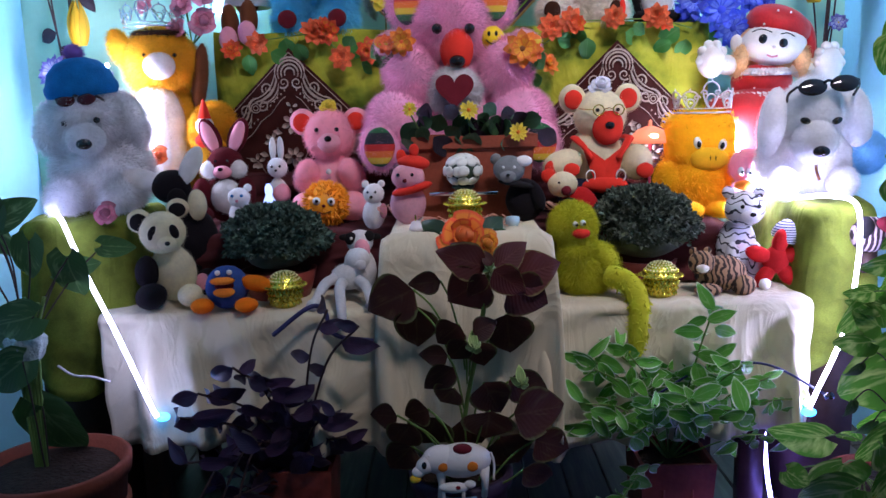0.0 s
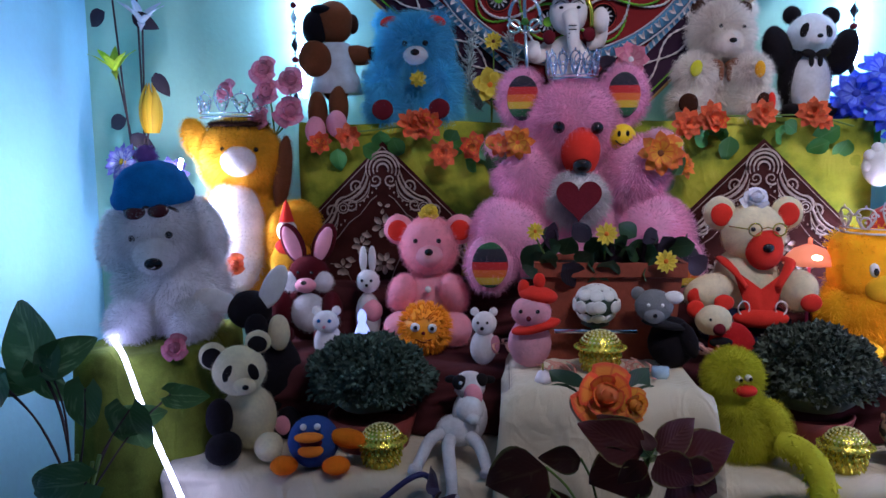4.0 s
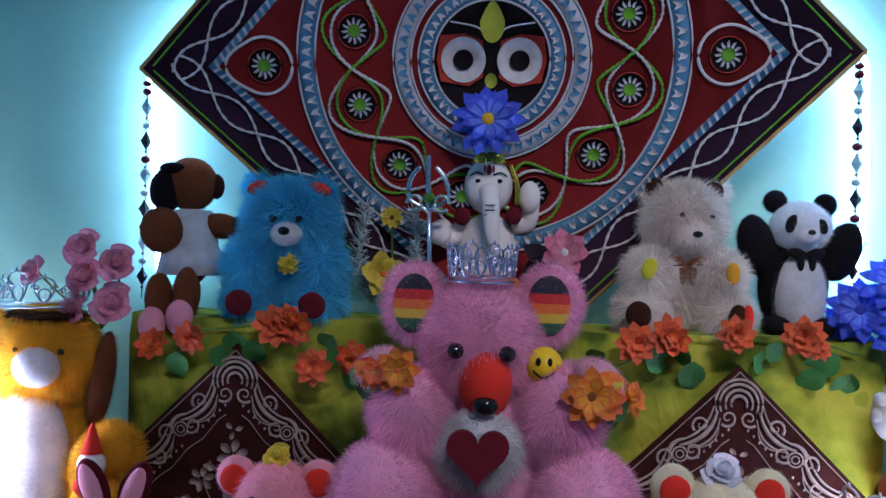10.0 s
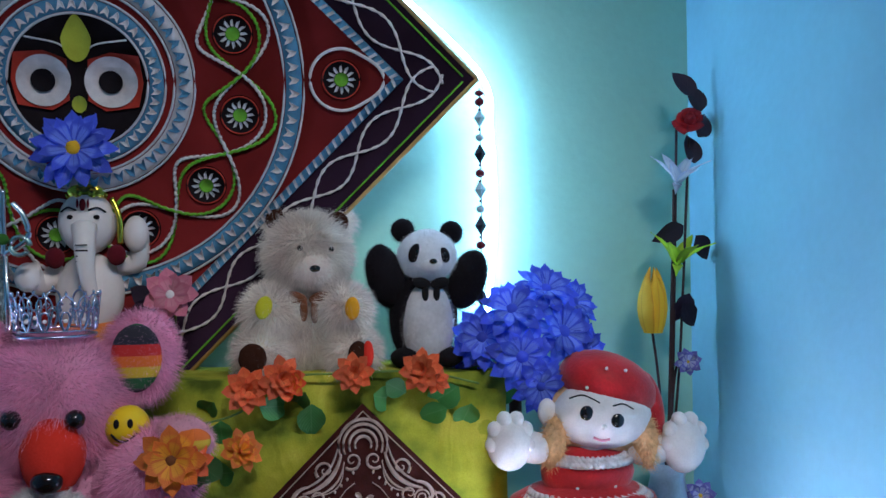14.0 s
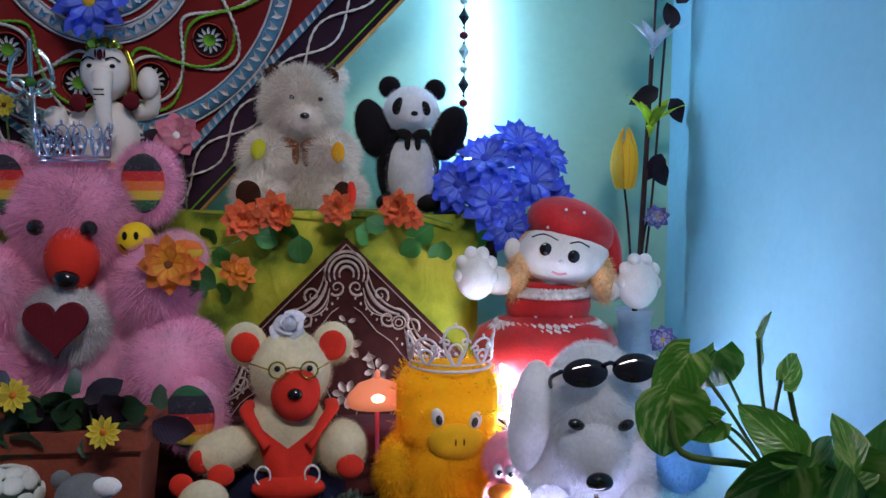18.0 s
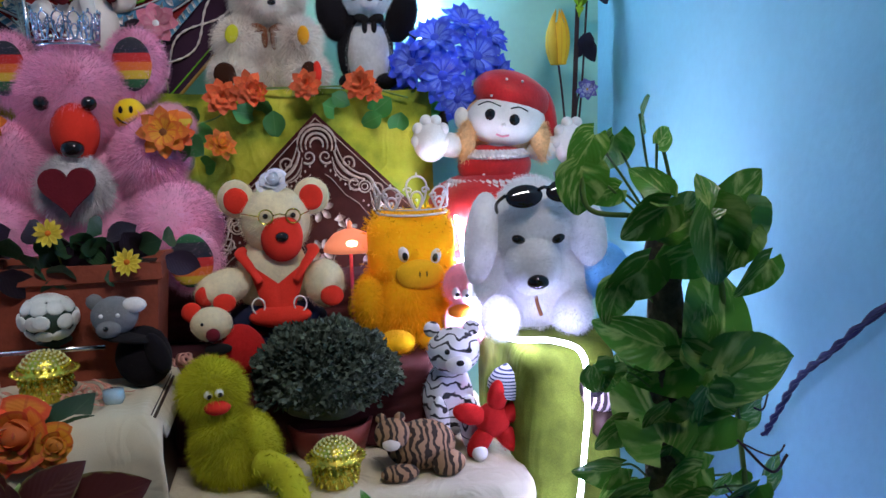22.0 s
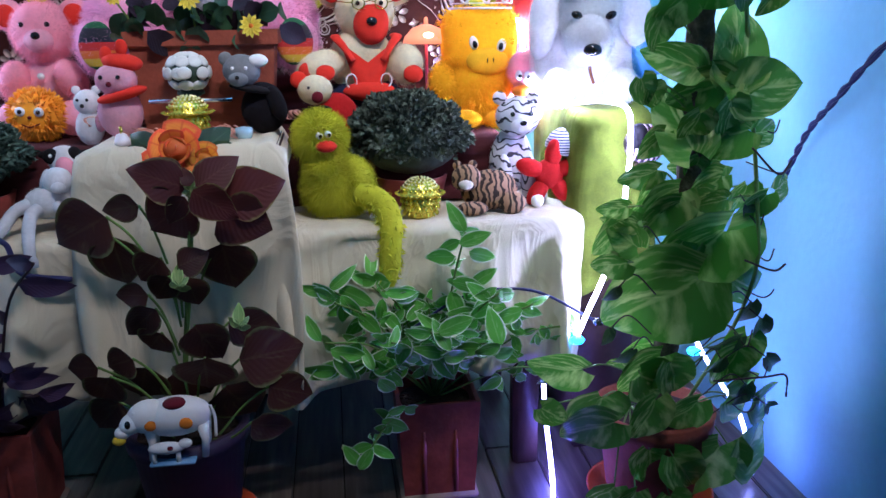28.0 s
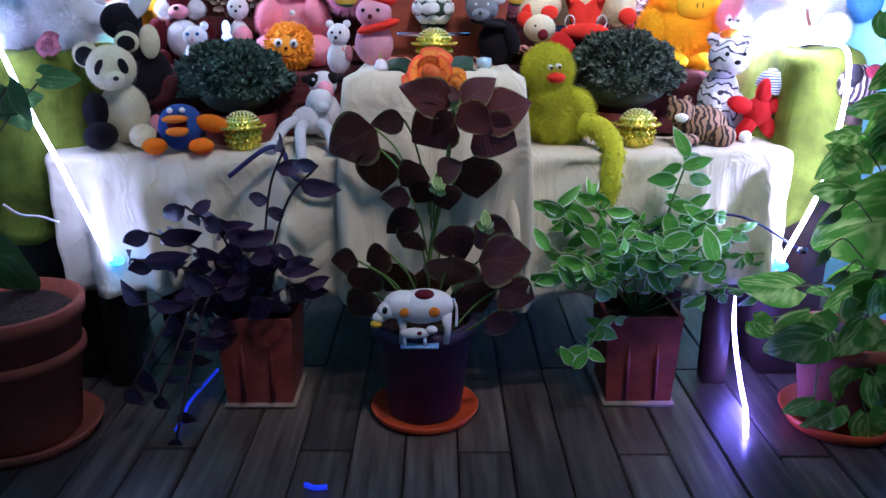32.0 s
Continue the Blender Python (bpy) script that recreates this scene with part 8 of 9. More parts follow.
# ---- two round leafy bushes ----
def bush(name, label, m, r, h, mat_leaf, n, potm, pot_r, pot_h, size):
    b = thing(name, label, "potted plant", m)
    part("pot", lathe([(0, 0), (pot_r * 0.8, 0), (pot_r, pot_h), (pot_r - 0.006, pot_h), (pot_r * 0.8, pot_h - 0.015), (0, pot_h - 0.015)], 30), potm, b)
    core = part("inner_foliage", ball((0, 0, pot_h + h * 0.42), (r * 0.80, r * 0.72, h * 0.42), None, 0.06, 3), mat_leaf, b, "dense inner foliage")
    v, f, uv = leaf_data(size, size * 0.8, 0.8, 0.3, 0.3, 3)
    bits, uvs = [], []
    for i in range(n):
        q = rng.normal(size=3)
        q /= np.linalg.norm(q)
        if q[2] < -0.35:
            q[2] *= -1
        p = q * np.array((r, r * 0.9, h * 0.52)) * (0.82 + 0.2 * rng.random()) * (1 + 0.10 * math.sin(q[0] * 9) * math.cos(q[2] * 8)) + np.array((0, 0, pot_h + h * 0.45))
        w = Vector(tuple(q + rng.normal(size=3) * 0.35)).to_track_quat("Y", "Z").to_matrix()
        M = np.array(w @ Euler((0.3 * rng.normal(), 6.28 * rng.random(), 0)).to_matrix())
        bits.append(((v * (0.7 + 0.6 * rng.random())) @ M.T + p, f))
        uvs += uv
    v, f = join(*bits)
    ob = link("foliage", (v, f), mat_leaf, b, "small crowded leaves", uv=uvs)
    ob["kind"] = "stuff"
    return b


def bushleaf(name, a):
    m = mat(name, a, 0.6, 0.3, 25, 0.2, 200, island=0.45)
    return m


bush("sedum_bush", "dense round dark green sedum bush in a red pot", (0.472, 1.835, 0.532), 0.118, 0.17, bushleaf("sedum_leaf", (0.070, 0.092, 0.068)), 6500, M_BRICKP, 0.075, 0.055, 0.0100)
bush("herb_bush", "bluish green leafy bush in a red pot", (-0.362, 1.785, 0.532), 0.115, 0.15, bushleaf("blue_green_leaf", (0.065, 0.110, 0.085)), 6000, M_BRICKP, 0.085, 0.06, 0.0100)

# orange cloth rose in front of the middle box
orose = thing("orange_cloth_rose", "large orange cloth rose with dark leaves on the cloth", "artificial flower", (0.055, 1.655, 0.69))
rose_bloom(orose, (0, -0.04, -0.005), 0.062, "orange", (0, -1, 0.35))
rose_bloom(orose, (0.045, -0.045, -0.02), 0.035, "amber", (0.3, -1, 0.2))
for a, s in ((20, 1.3), (80, 1.4), (-40, 1.3), (-80, 1.4), (120, 1.2), (-125, 1.2)):
    facing(L_DARK, orose, (0.03 * math.sin(radians(-a)), -0.025, -0.02), a, 25, s * 1.25, 0)

# ---- flowers on stalks in both corners ----
def tulip(parent, c, r, h, colour):
    """A closed bud of five long petals that overlap and come to a point."""
    def make(k):
        def fn(u, w):
            a = (u - 0.5) * 1.75
            bulge = r * (0.30 + 0.95 * math.sin(math.pi * min(1.0, 0.10 + 0.86 * w)) ** 0.75 - 0.25 * w) * (1 + 0.05 * k)
            n = a * (1 - 0.75 * w**4)
            return (bulge * math.cos(n), bulge * math.sin(n), h * (w - 0.5) - 0.10 * h * (2 * u - 1) ** 2 * w)
        v, f = sheet(fn, 6, 8)
        return bare_mesh("petal", (v, f), PET[colour], [(x, y * 0.8) for x in np.linspace(0.15, 0.85, 7) for y in np.linspace(0, 1, 9)])
    bud = new("tulip_bud", shared(("heart", colour, r), lambda: bare_mesh("tulip_bud", ball((0, 0, -0.1 * h), (r * 0.7, r * 0.7, h * 0.4), None, 0, 2), PET[colour], [(0.5, 0.3)] * 162)))
    bud.parent = parent
    bud.matrix_basis = Matrix.Translation(c)
    for k in range(5):
        p = new("petal", shared(("tulip", colour, r, k), lambda: make(k)))
        p.parent = bud
        p.matrix_basis = pose(0, 0, 0, 0, 0, k * 72 - 90)
    return bud


def lily(parent, c, r, colour, n=6, face=(0, -0.3, 1)):
    """A star of narrow petals that open upwards like a trumpet."""
    q = Vector(face).to_track_quat("Z", "Y").to_matrix().to_4x4()
    cup = new("lily", shared(("cup", colour, r), lambda: bare_mesh("lily", lathe([(0.001, -r * 0.35), (r * 0.06, -r * 0.2), (r * 0.16, 0), (r * 0.10, 0.0), (0.001, -r * 0.1)], 12), PET[colour], [(0.5, 0.3)] * 60)))
    cup.parent = parent
    cup.matrix_basis = Matrix.Translation(c) @ q

    def make():
        v, f, uv = leaf_data(r * 1.15, r * 0.44, 0.85, 0.30, 0.30, 8)
        return bare_mesh("petal", (v, f), PET[colour], uv)
    for i in range(n):
        p = new("petal", shared(("lily", colour, r), make))
        p.parent = cup
        p.matrix_basis = pose(0, 0, 0, 0, 0, i / n * 360 + rng.random() * 14) @ pose(0, r * 0.06, 0, 52 + 14 * rng.random(), 0, 0)
    return cup


corner = thing("corner_bouquet", "tall artificial tulips and lilies in a corner vase", "artificial flowers", (-1.02, 2.30, 0.72))
part("vase", lathe([(0, 0), (0.045, 0), (0.055, 0.05), (0.045, 0.14), (0.032, 0.2), (0.04, 0.23), (0.034, 0.23), (0.026, 0.19), (0, 0.19)], 28), mat("pale_blue_vase", (0.35, 0.45, 0.55), 0.3), corner)
for x, y, z in ((-0.05, 0, 0.59), (-0.055, 0, 0.80), (0.035, 0, 0.47), (0.02, 0, 0.70), (0.0, 0.02, 0.84)):
    stalk(corner, [(0, 0, 0.2), (x * 0.5, y, 0.4), (x, y, z - 0.03)], 0.0025, M_STEMD)
lily(corner, (-0.052, -0.01, 0.565), 0.06, "lime")
tulip(corner, (0.035, -0.01, 0.475), 0.022, 0.125, "golden")
lily(corner, (0.022, -0.01, 0.68), 0.06, "white", 6, (0.3, -0.4, 1))
rose_bloom(corner, (-0.055, -0.01, 0.79), 0.042, "red", (-0.4, -0.6, 0.5))
for x, z, a in ((-0.07, 0.71, 60), (0.0, 0.70, -60), (-0.03, 0.45, 70), (0.05, 0.56, -20), (-0.02, 0.41, -50), (0.0, 0.84, 150), (-0.01, 0.80, -160), (0.005, 0.88, 180)):
    facing(L_DKPURP, corner, (x, -0.01, z), a, 15, 0.9)
for x, y, z, r in ((-0.03, -0.04, 0.34, 0.05), (0.04, -0.05, 0.30, 0.05), (0.085, -0.03, 0.31, 0.045), (0.06, -0.05, 0.25, 0.05), (0.0, -0.05, 0.27, 0.045), (0.1, -0.04, 0.26, 0.04)):
    flower(corner, (x, y, z), r, "lilac", 11, 2, (rng.random() - 0.5, -1, 0.4), "yellow")

corner2 = thing("corner_bouquet", "tall artificial tulips and roses against the wall", "artificial flowers", (1.075, 2.335, 0.72))
part("vase", lathe([(0, 0), (0.045, 0), (0.055, 0.05), (0.045, 0.14), (0.032, 0.2), (0.04, 0.23), (0.034, 0.23), (0.026, 0.19), (0, 0.19)], 28), bpy.data.materials["pale_blue_vase"], corner2)
for x, z in ((0.055, 0.87), (0.022, 0.77), (0.017, 0.63), (-0.033, 0.54), (0.04, 0.43), (0.03, 0.9)):
    stalk(corner2, [(0, 0, 0.2), (x * 0.5, 0, 0.4), (x, 0, z - 0.02)], 0.0025, M_STEMD)
rose_bloom(corner2, (0.05, -0.015, 0.88), 0.036, "red", (-0.3, -0.8, 0.5))
lily(corner2, (0.022, -0.015, 0.76), 0.06, "white", 6, (0, -0.4, 1))
lily(corner2, (0.020, -0.015, 0.605), 0.065, "lime")
tulip(corner2, (-0.033, -0.02, 0.540), 0.022, 0.130, "golden")
flower(corner2, (0.035, -0.02, 0.42), 0.026, "lilac", 8, 2, (-0.2, -1, 0.3), "yellow")
flower(corner2, (0.05, -0.03, 0.17), 0.03, "lilac", 8, 2, (-0.2, -1, 0.3), "yellow")
for x, z, a in ((0.035, 0.68, 60), (0.06, 0.66, -40), (0.03, 0.53, -40), (0.045, 0.55, 20), (0.075, 0.90, 170), (0.06, 0.93, 150), (0.07, 0.85, -150), (0.06, 0.80, 180)):
    facing(L_DKPURP, corner2, (x, -0.012, z), a, 12, 0.85)

# blue bouquet on the shelf end
bq = thing("blue_bouquet", "bunch of bright blue artificial daisies on the shelf end", "artificial flowers", (0.77, 2.315, 1.05))
part("bunch_stem", tube([(0, 0, 0), (0, 0, 0.1), (-0.02, -0.02, 0.16)], 0.012, 8), M_STEMD, bq)
for x, y, z, r, fx, fz in ((-0.09, -0.06, 0.16, 0.062, -0.5, 0.2), (-0.03, -0.10, 0.13, 0.066, -0.1, -0.1), (0.05, -0.09, 0.17, 0.068, 0.3, 0.2), (0.10, -0.06, 0.13, 0.06, 0.6, 0.1), (-0.04, -0.08, 0.21, 0.062, -0.3, 0.6), (0.03, -0.06, 0.245, 0.062, 0.1, 0.9), (0.09, -0.04, 0.22, 0.056, 0.6, 0.6), (-0.10, -0.03, 0.12, 0.055, -0.8, -0.2), (0.0, -0.11, 0.08, 0.055, 0, -0.5)):
    flower(bq, (x * 0.95 + 0.012, y, z * 0.95), r * 0.93, "blue", 10, 2, (fx, -1, fz + 0.15), None, 14)
for a in (30, -30, 90, -90):
    facing(L_CLOTH, bq, (0.05 * math.sin(radians(-a)), -0.06, 0.08), a, 20, 1.2)

# big blue flower over the statuette
bf = thing("blue_dahlia", "big blue artificial dahlia above the statuette", "artificial flower", (0.043, 2.30, 1.46))
flower(bf, (-0.003, -0.068, 0.055), 0.064, "blue", 11, 2, (0, -1, 0.25), "yellow", 8)
stalk(bf, [(0, 0.03, -0.28), (0, 0.03, 0.0), (0, -0.03, 0.05)], 0.003)

# roses beside the tiara
rp = thing("pink_rose_spray", "spray of pink cloth roses", "artificial flowers", (-0.66, 2.21, 1.12))
for x, z, r in ((-0.09, 0.105, 0.034), (0.0, 0.15, 0.040), (0.062, 0.125, 0.040), (0.056, 0.055, 0.044), (0.005, 0.100, 0.038), (-0.017, 0.040, 0.034)):
    rose_bloom(rp, (x, -0.04, z), r, "pink", (x * 5, -1, 0.35))
    stalk(rp, [(0, 0.03, 0.0), (x * 0.7, 0.0, z * 0.6), (x, -0.03, z)], 0.002)

# yellow orchid, pine sprigs and small flowers behind the bear
yo = thing("yellow_orchid", "yellow cloth orchid with frosted pine sprigs", "artificial flowers", (-0.14, 2.33, 1.152))
flower(yo, (-0.002, -0.055, 0.085), 0.042, "yellow", 5, 2, (0, -1, 0.1), "orange", 20)
flower(yo, (0.005, -0.03, 0.19), 0.022, "yellow", 11, 1, (0, -1, 0.1), "brown", 20)
stalk(yo, [(0, 0, 0), (0, -0.02, 0.05), (0, -0.04, 0.08)], 0.003)
stalk(yo, [(0, 0, 0), (0.005, -0.01, 0.1), (0.005, -0.025, 0.185)], 0.002)
M_PINE = mat("frosted_pine_needles", (0.48, 0.58, 0.56), 0.7, 0.3, 50, 0.2, 200, island=0.4)
for sx in (-1, 1):
    line = spline([(sx * 0.03, -0.02, 0.03), (sx * 0.055, -0.03, 0.10), (sx * 0.045, -0.03, 0.20)], 14)
    bits = [tube(line, 0.002, 5)]
    for p in line:
        for _ in range(9):
            q = rng.normal(size=3)
            q /= np.linalg.norm(q)
            q[2] += 0.5
            bits.append(tube([p, p + q * 0.021], [0.0014, 0.0006], 3))
    part("pine_sprig", join(*bits), M_PINE, yo, "frosted pine sprig")
ps = thing("pink_star_flower", "pink and white artificial lily", "artificial flower", (0.185, 2.30, 1.152))
flower(ps, (-0.004, -0.06, 0.135), 0.042, "pink", 7, 2, (0.1, -1, 0.2), "white", 20)
stalk(ps, [(0, 0, 0), (0, -0.02, 0.08), (0, -0.05, 0.13)], 0.002)
for a in (60, -70, 120):
    facing(L_DKPURP, ps, (-0.03, -0.035, 0.12), a, 20, 0.8)
flower(bb, (0.016, -0.088, 0.098), 0.021, "yellow", 9, 3, (0, -1, 0.2), "yellow", 40)

# ---- flower garland along the shelf edge ----
ga = thing("flower_garland", "garland of orange cloth flowers and green leaves along the shelf", "garland", (0, 2.225, 1.15))
gl_pts = [(-0.56, 0.0, -0.02), (-0.45, -0.005, -0.02), (-0.32, -0.01, -0.012), (-0.25, -0.01, -0.06), (-0.17, -0.012, -0.055), (-0.09, -0.06, -0.05), (0.0, -0.07, -0.10), (0.10, -0.09, -0.07), (0.21, -0.02, -0.07), (0.29, -0.01, -0.05), (0.35, -0.01, 0.0), (0.47, -0.01, 0.005), (0.58, -0.01, 0.004), (0.68, -0.005, -0.02)]
stalk(ga, [p for p in gl_pts if not -0.1 < p[0] < 0.15][:5], 0.002)
stalk(ga, gl_pts[8:], 0.002)
for x, z, r, c in ((-0.325, -0.010, 0.038, "coral"), (-0.285, -0.004, 0.036, "orange"), (-0.30, 0.006, 0.026, "coral"), (-0.25, -0.075, 0.034, "coral"), (-0.175, -0.056, 0.036, "orange"), (-0.47, -0.03, 0.032, "coral"), (-0.54, -0.05, 0.030, "orange"), (0.30, -0.012, 0.036, "coral"), (0.352, 0.004, 0.036, "coral"), (0.372, -0.005, 0.026, "orange"), (0.468, 0.008, 0.032, "coral"), (0.58, 0.007, 0.036, "coral"), (0.60, -0.01, 0.024, "coral"), (0.29, -0.108, 0.034, "amber")):
    flower(ga, (x, -0.032, z), r * 1.05, c, 8, 3, (1.2 * rng.random() - 0.6, -1, 0.9 * rng.random() - 0.3), None, 55)
for x, z in ((-0.40, -0.02), (-0.37, -0.035), (-0.22, -0.02), (-0.23, -0.05), (-0.20, -0.09), (-0.14, -0.08), (0.25, -0.03), (0.26, -0.06), (0.32, -0.04), (0.39, -0.02), (0.40, -0.04), (0.52, -0.01), (0.50, -0.03), (0.64, -0.02), (0.66, -0.05), (0.62, -0.055), (-0.5, -0.06), (-0.44, -0.055), (0.28, -0.14), (0.24, -0.13)):
    facing(L_CLOTH, ga, (x, -0.026, z), rng.random() * 160 - 80, 20 + 25 * rng.random(), 0.85 + 0.4 * rng.random(), rng.random() * 30 - 15)
# flowers pinned on the big bear
for x, y, z, r, c in ((-0.082, 2.03, 1.10, 0.036, "amber"), (-0.118, 2.03, 1.095, 0.026, "coral"), (0.212, 2.02, 1.075, 0.046, "amber"), (0.235, 2.03, 1.07, 0.03, "coral")):
    t = thing("pinned_flower", "orange cloth flower pinned to the pink bear", "artificial flower", (x, y, z), "flowers pinned on the pink bear")
    flower(t, (0, 0, 0), r, c, 8, 2, (0, -1, 0.1), "brown" if r > 0.04 else None, 40)
    facing(L_CLOTH, t, (0, 0.01, 0), 60 if x < 0 else -40, 30, 1.15)
    facing(L_CLOTH, t, (0, 0.01, 0), 20 if x < 0 else 10, 20, 1.1)

# ---- crowns and tiaras ----
def tiara(name, label, m, r, h, mat_, n=9, turn=200, peak=0.5, wire=1.2):
    """A band with open looped scrolls, tallest in the middle by the share given, set with small stones."""
    t = thing(name, label, "tiara", m)

    def on(ang, z):
        k = r * (1 + 0.10 * z / h)
        return (k * math.cos(ang), k * math.sin(ang), z)

    arc = [radians(-90 - turn / 2 + turn * i / 60) for i in range(61)]
    part("band", tube([on(a, 0) for a in arc], 0.0026, 6), mat_, t)
    part("upper_band", tube([on(a, h * 0.14) for a in arc], 0.0014, 6), mat_, t)
    for i in range(n):
        a = radians(-90 - turn / 2 + turn * (i + 0.5) / n)
        d = abs(i - (n - 1) / 2) / max(1, (n - 1) / 2)
        k = 1 - peak + peak * math.exp(-((d * 2.2) ** 2)) + 0.12 * (d > 0.95)
        w = radians(turn) / n * 0.50
        top = h * k
        for z0, z1, ww in ((0.14 * h, top, 1.0), (0.14 * h, 0.14 * h + (top - 0.14 * h) * 0.55, 0.55)):
            q = np.arange(22) / 22 * 2 * math.pi
            part("scroll", tube([on(a + w * ww * math.sin(x) * (0.72 - 0.28 * math.cos(x)), z0 + (z1 - z0) * (0.5 - 0.5 * math.cos(x))) for x in q], 0.0013 * wire, 5, True), mat_, t)
        for s in (-1, 1):
            part("curl", tube([on(a + s * w * (0.62 + 0.36 * (1 - x / 7) * math.cos(x)), top * 0.52 + 0.10 * h * (1 - x / 7) * math.sin(x) + 0.12 * h) for x in np.linspace(0, 6, 14)], 0.0012 * wire, 5), mat_, t)
        part("tip", moved(ball((0, 0, 0), (0.0022, 0.0022, 0.0045), None, 0, 2), on(a, top + 0.003)), mat_, t)
        part("gem", moved(ball((0, 0, 0), 0.0030, None, 0, 2), on(a, 0.14 * h + (top - 0.14 * h) * 0.30)), M_EYEW, t)
    return t


M_WPEARL = mat("pearly_white_plastic", (0.75, 0.70, 0.74), 0.3, 0.08, 40, 0.1, 200)
tiara("tiara", "small round silver tiara crown on the pink bear's head", (0.040, 2.130, 1.236), 0.053, 0.056, mat("blue_silver_plating", (0.55, 0.58, 0.72), 0.25, 0.15, 40, 0.1, 200, metal=1.0), 13, 350, 0.0)
tiara("tiara", "pearly white tiara on the orange duck's head", (0.652, 2.02, 0.912), 0.066, 0.072, M_WPEARL, 5, 200, 0.42, 1.7)
tiara("tiara", "silver tiara on the yellow bear's head", (-0.745, 2.195, 1.165), 0.075, 0.062, M_CHROME, 7, 220, 0.4)

# trident held by the statuette
tri_ = thing("silver_trident", "silver trident with curled prongs", "ornament", (-0.052, 2.235, 1.152))
part("shaft", cm(tube([(0, 0, 0), (-1.0, 0, 25)], 0.4, 8)), M_CHROME, tri_)
for s in (-1, 0, 1):
    part("prong", cm(tube(spline([(-1.0, 0, 20), (-1 + 3.4 * s, -0.2, 22.5), (-1.1 + 3.0 * s, -0.2, 26), (-1.1 + 1.4 * s, -0.2, 28 + 2 * (s == 0))]), 0.46, 7)), M_CHROME, tri_)
for s in (-1, 1):
    part("curl", cm(tube([(-1 + s * (2.4 + 1.4 * math.cos(t)), -0.3, 21.4 + 1.4 * math.sin(t)) for t in np.linspace(0, 5.6, 22)], 0.42, 6)), mat("pale_green_plating", (0.45, 0.60, 0.55), 0.25, 0.1, 40, 0, metal=0.9), tri_)
part("jewel", cm(ball((-1, -0.6, 22.4), 0.9, None, 0, 2)), F["green"], tri_)


# ---- bead strings from the hanging's corners ----
M_GARNET = mat("dark_red_bead", (0.12, 0.01, 0.02), 0.3, 0.2, 40, 0)
M_SILVERB = mat("mirror_silver_bead", (0.55, 0.76, 0.80), 0.15, 0.1, 40, 0, metal=0.15)
M_BLACKB = mat("black_bead", (0.02, 0.018, 0.03), 0.3, 0.1, 40, 0)


def bead_string(m, n=12):
    b = thing("bead_string", "string of dark red, black and silver beads", "bead string", m, "bead strings at the hanging's corners")
    part("thread", tube([(0, 0, 0), (0.002, 0, -0.2), (0, 0, -0.43)], 0.0009, 5), M_BLACKB, b)
    part("red_knot", moved(ball((0, 0, 0), (0.009, 0.007, 0.006), None, 0, 2), (0, 0, -0.010)), M_GARNET, b)
    z = -0.026
    for k in range(n):
        kind = k % 4
        if kind == 0:
            part("bead", moved(ball((0, 0, 0), (0.009, 0.009, 0.008), None, 0, 2), (0, 0, z)), M_GARNET, b)
            z -= 0.030
        elif kind == 2:
            part("bead", moved(ball((0, 0, 0), (0.008, 0.008, 0.007), None, 0, 2), (0, 0, z)), M_SILVERB, b)
            z -= 0.030
        else:
            m_ = M_BLACKB if kind == 3 else M_SILVERB
            part("diamond_bead", moved(lathe([(0, 0.018), (0.011, 0), (0, -0.018)], 4), (0, 0, z)), m_, b, smooth=False)
            z -= 0.036
        part("spacer_bead", moved(ball((0, 0, 0), 0.003, None, 0, 1), (0, 0, z + 0.015)), M_BLACKB, b)
    return b


bs = bead_string(pose(0.714, 2.335, 1.655))
copy_thing(bs, pose(-0.628, 2.335, 1.60, 0, 0, 40))

# ---- cable on the wall ----
wire = thing("twisted_cable", "twisted purple electric cable sagging along the wall", "cable", (1.165, 1.64, 0.565))
cab = spline([(0, 0, 0), (-0.005, -0.045, 0.06), (-0.01, -0.10, 0.13), (-0.012, -0.17, 0.19), (-0.01, -0.26, 0.27), (-0.008, -0.45, 0.42), (-0.006, -0.9, 0.72)], 26)
M_CABLE = mat("purple_cable", (0.03, 0.03, 0.10), 0.4, 0.2, 30, 0.1, 200)
for s in (0, math.pi):
    part("strand", tube([(p[0] + 0.0034 * math.cos(i * 0.33 + s), p[1], p[2] + 0.0034 * math.sin(i * 0.33 + s)) for i, p in enumerate(cab)], 0.0036, 6), M_CABLE, wire)
w2 = thing("thin_cable", "thin dark cable hanging over the cream cloth", "cable", (0.44, 1.578, 0.35))
part("lead", tube(spline([(0.0, 0, 0), (0.10, -0.008, 0.06), (0.22, -0.012, 0.065), (0.34, -0.01, 0.0)]), 0.0028, 6), M_CABLE, w2)
part("plug", moved(brick(0.02, 0.014, 0.014, 0.003), (0.35, -0.01, -0.005)), M_EYE, w2)
w3 = thing("dark_cable_end", "loose dark cable lying on the cloth edge", "cable", (-0.235, 1.612, 0.53))
part("lead", tube(spline([(-0.10, -0.05, -0.03), (-0.03, -0.03, 0.02), (0.0, -0.012, 0.01), (0.02, -0.018, -0.04), (0.10, -0.02, -0.055)]), 0.005, 7), M_CABLE, w3)

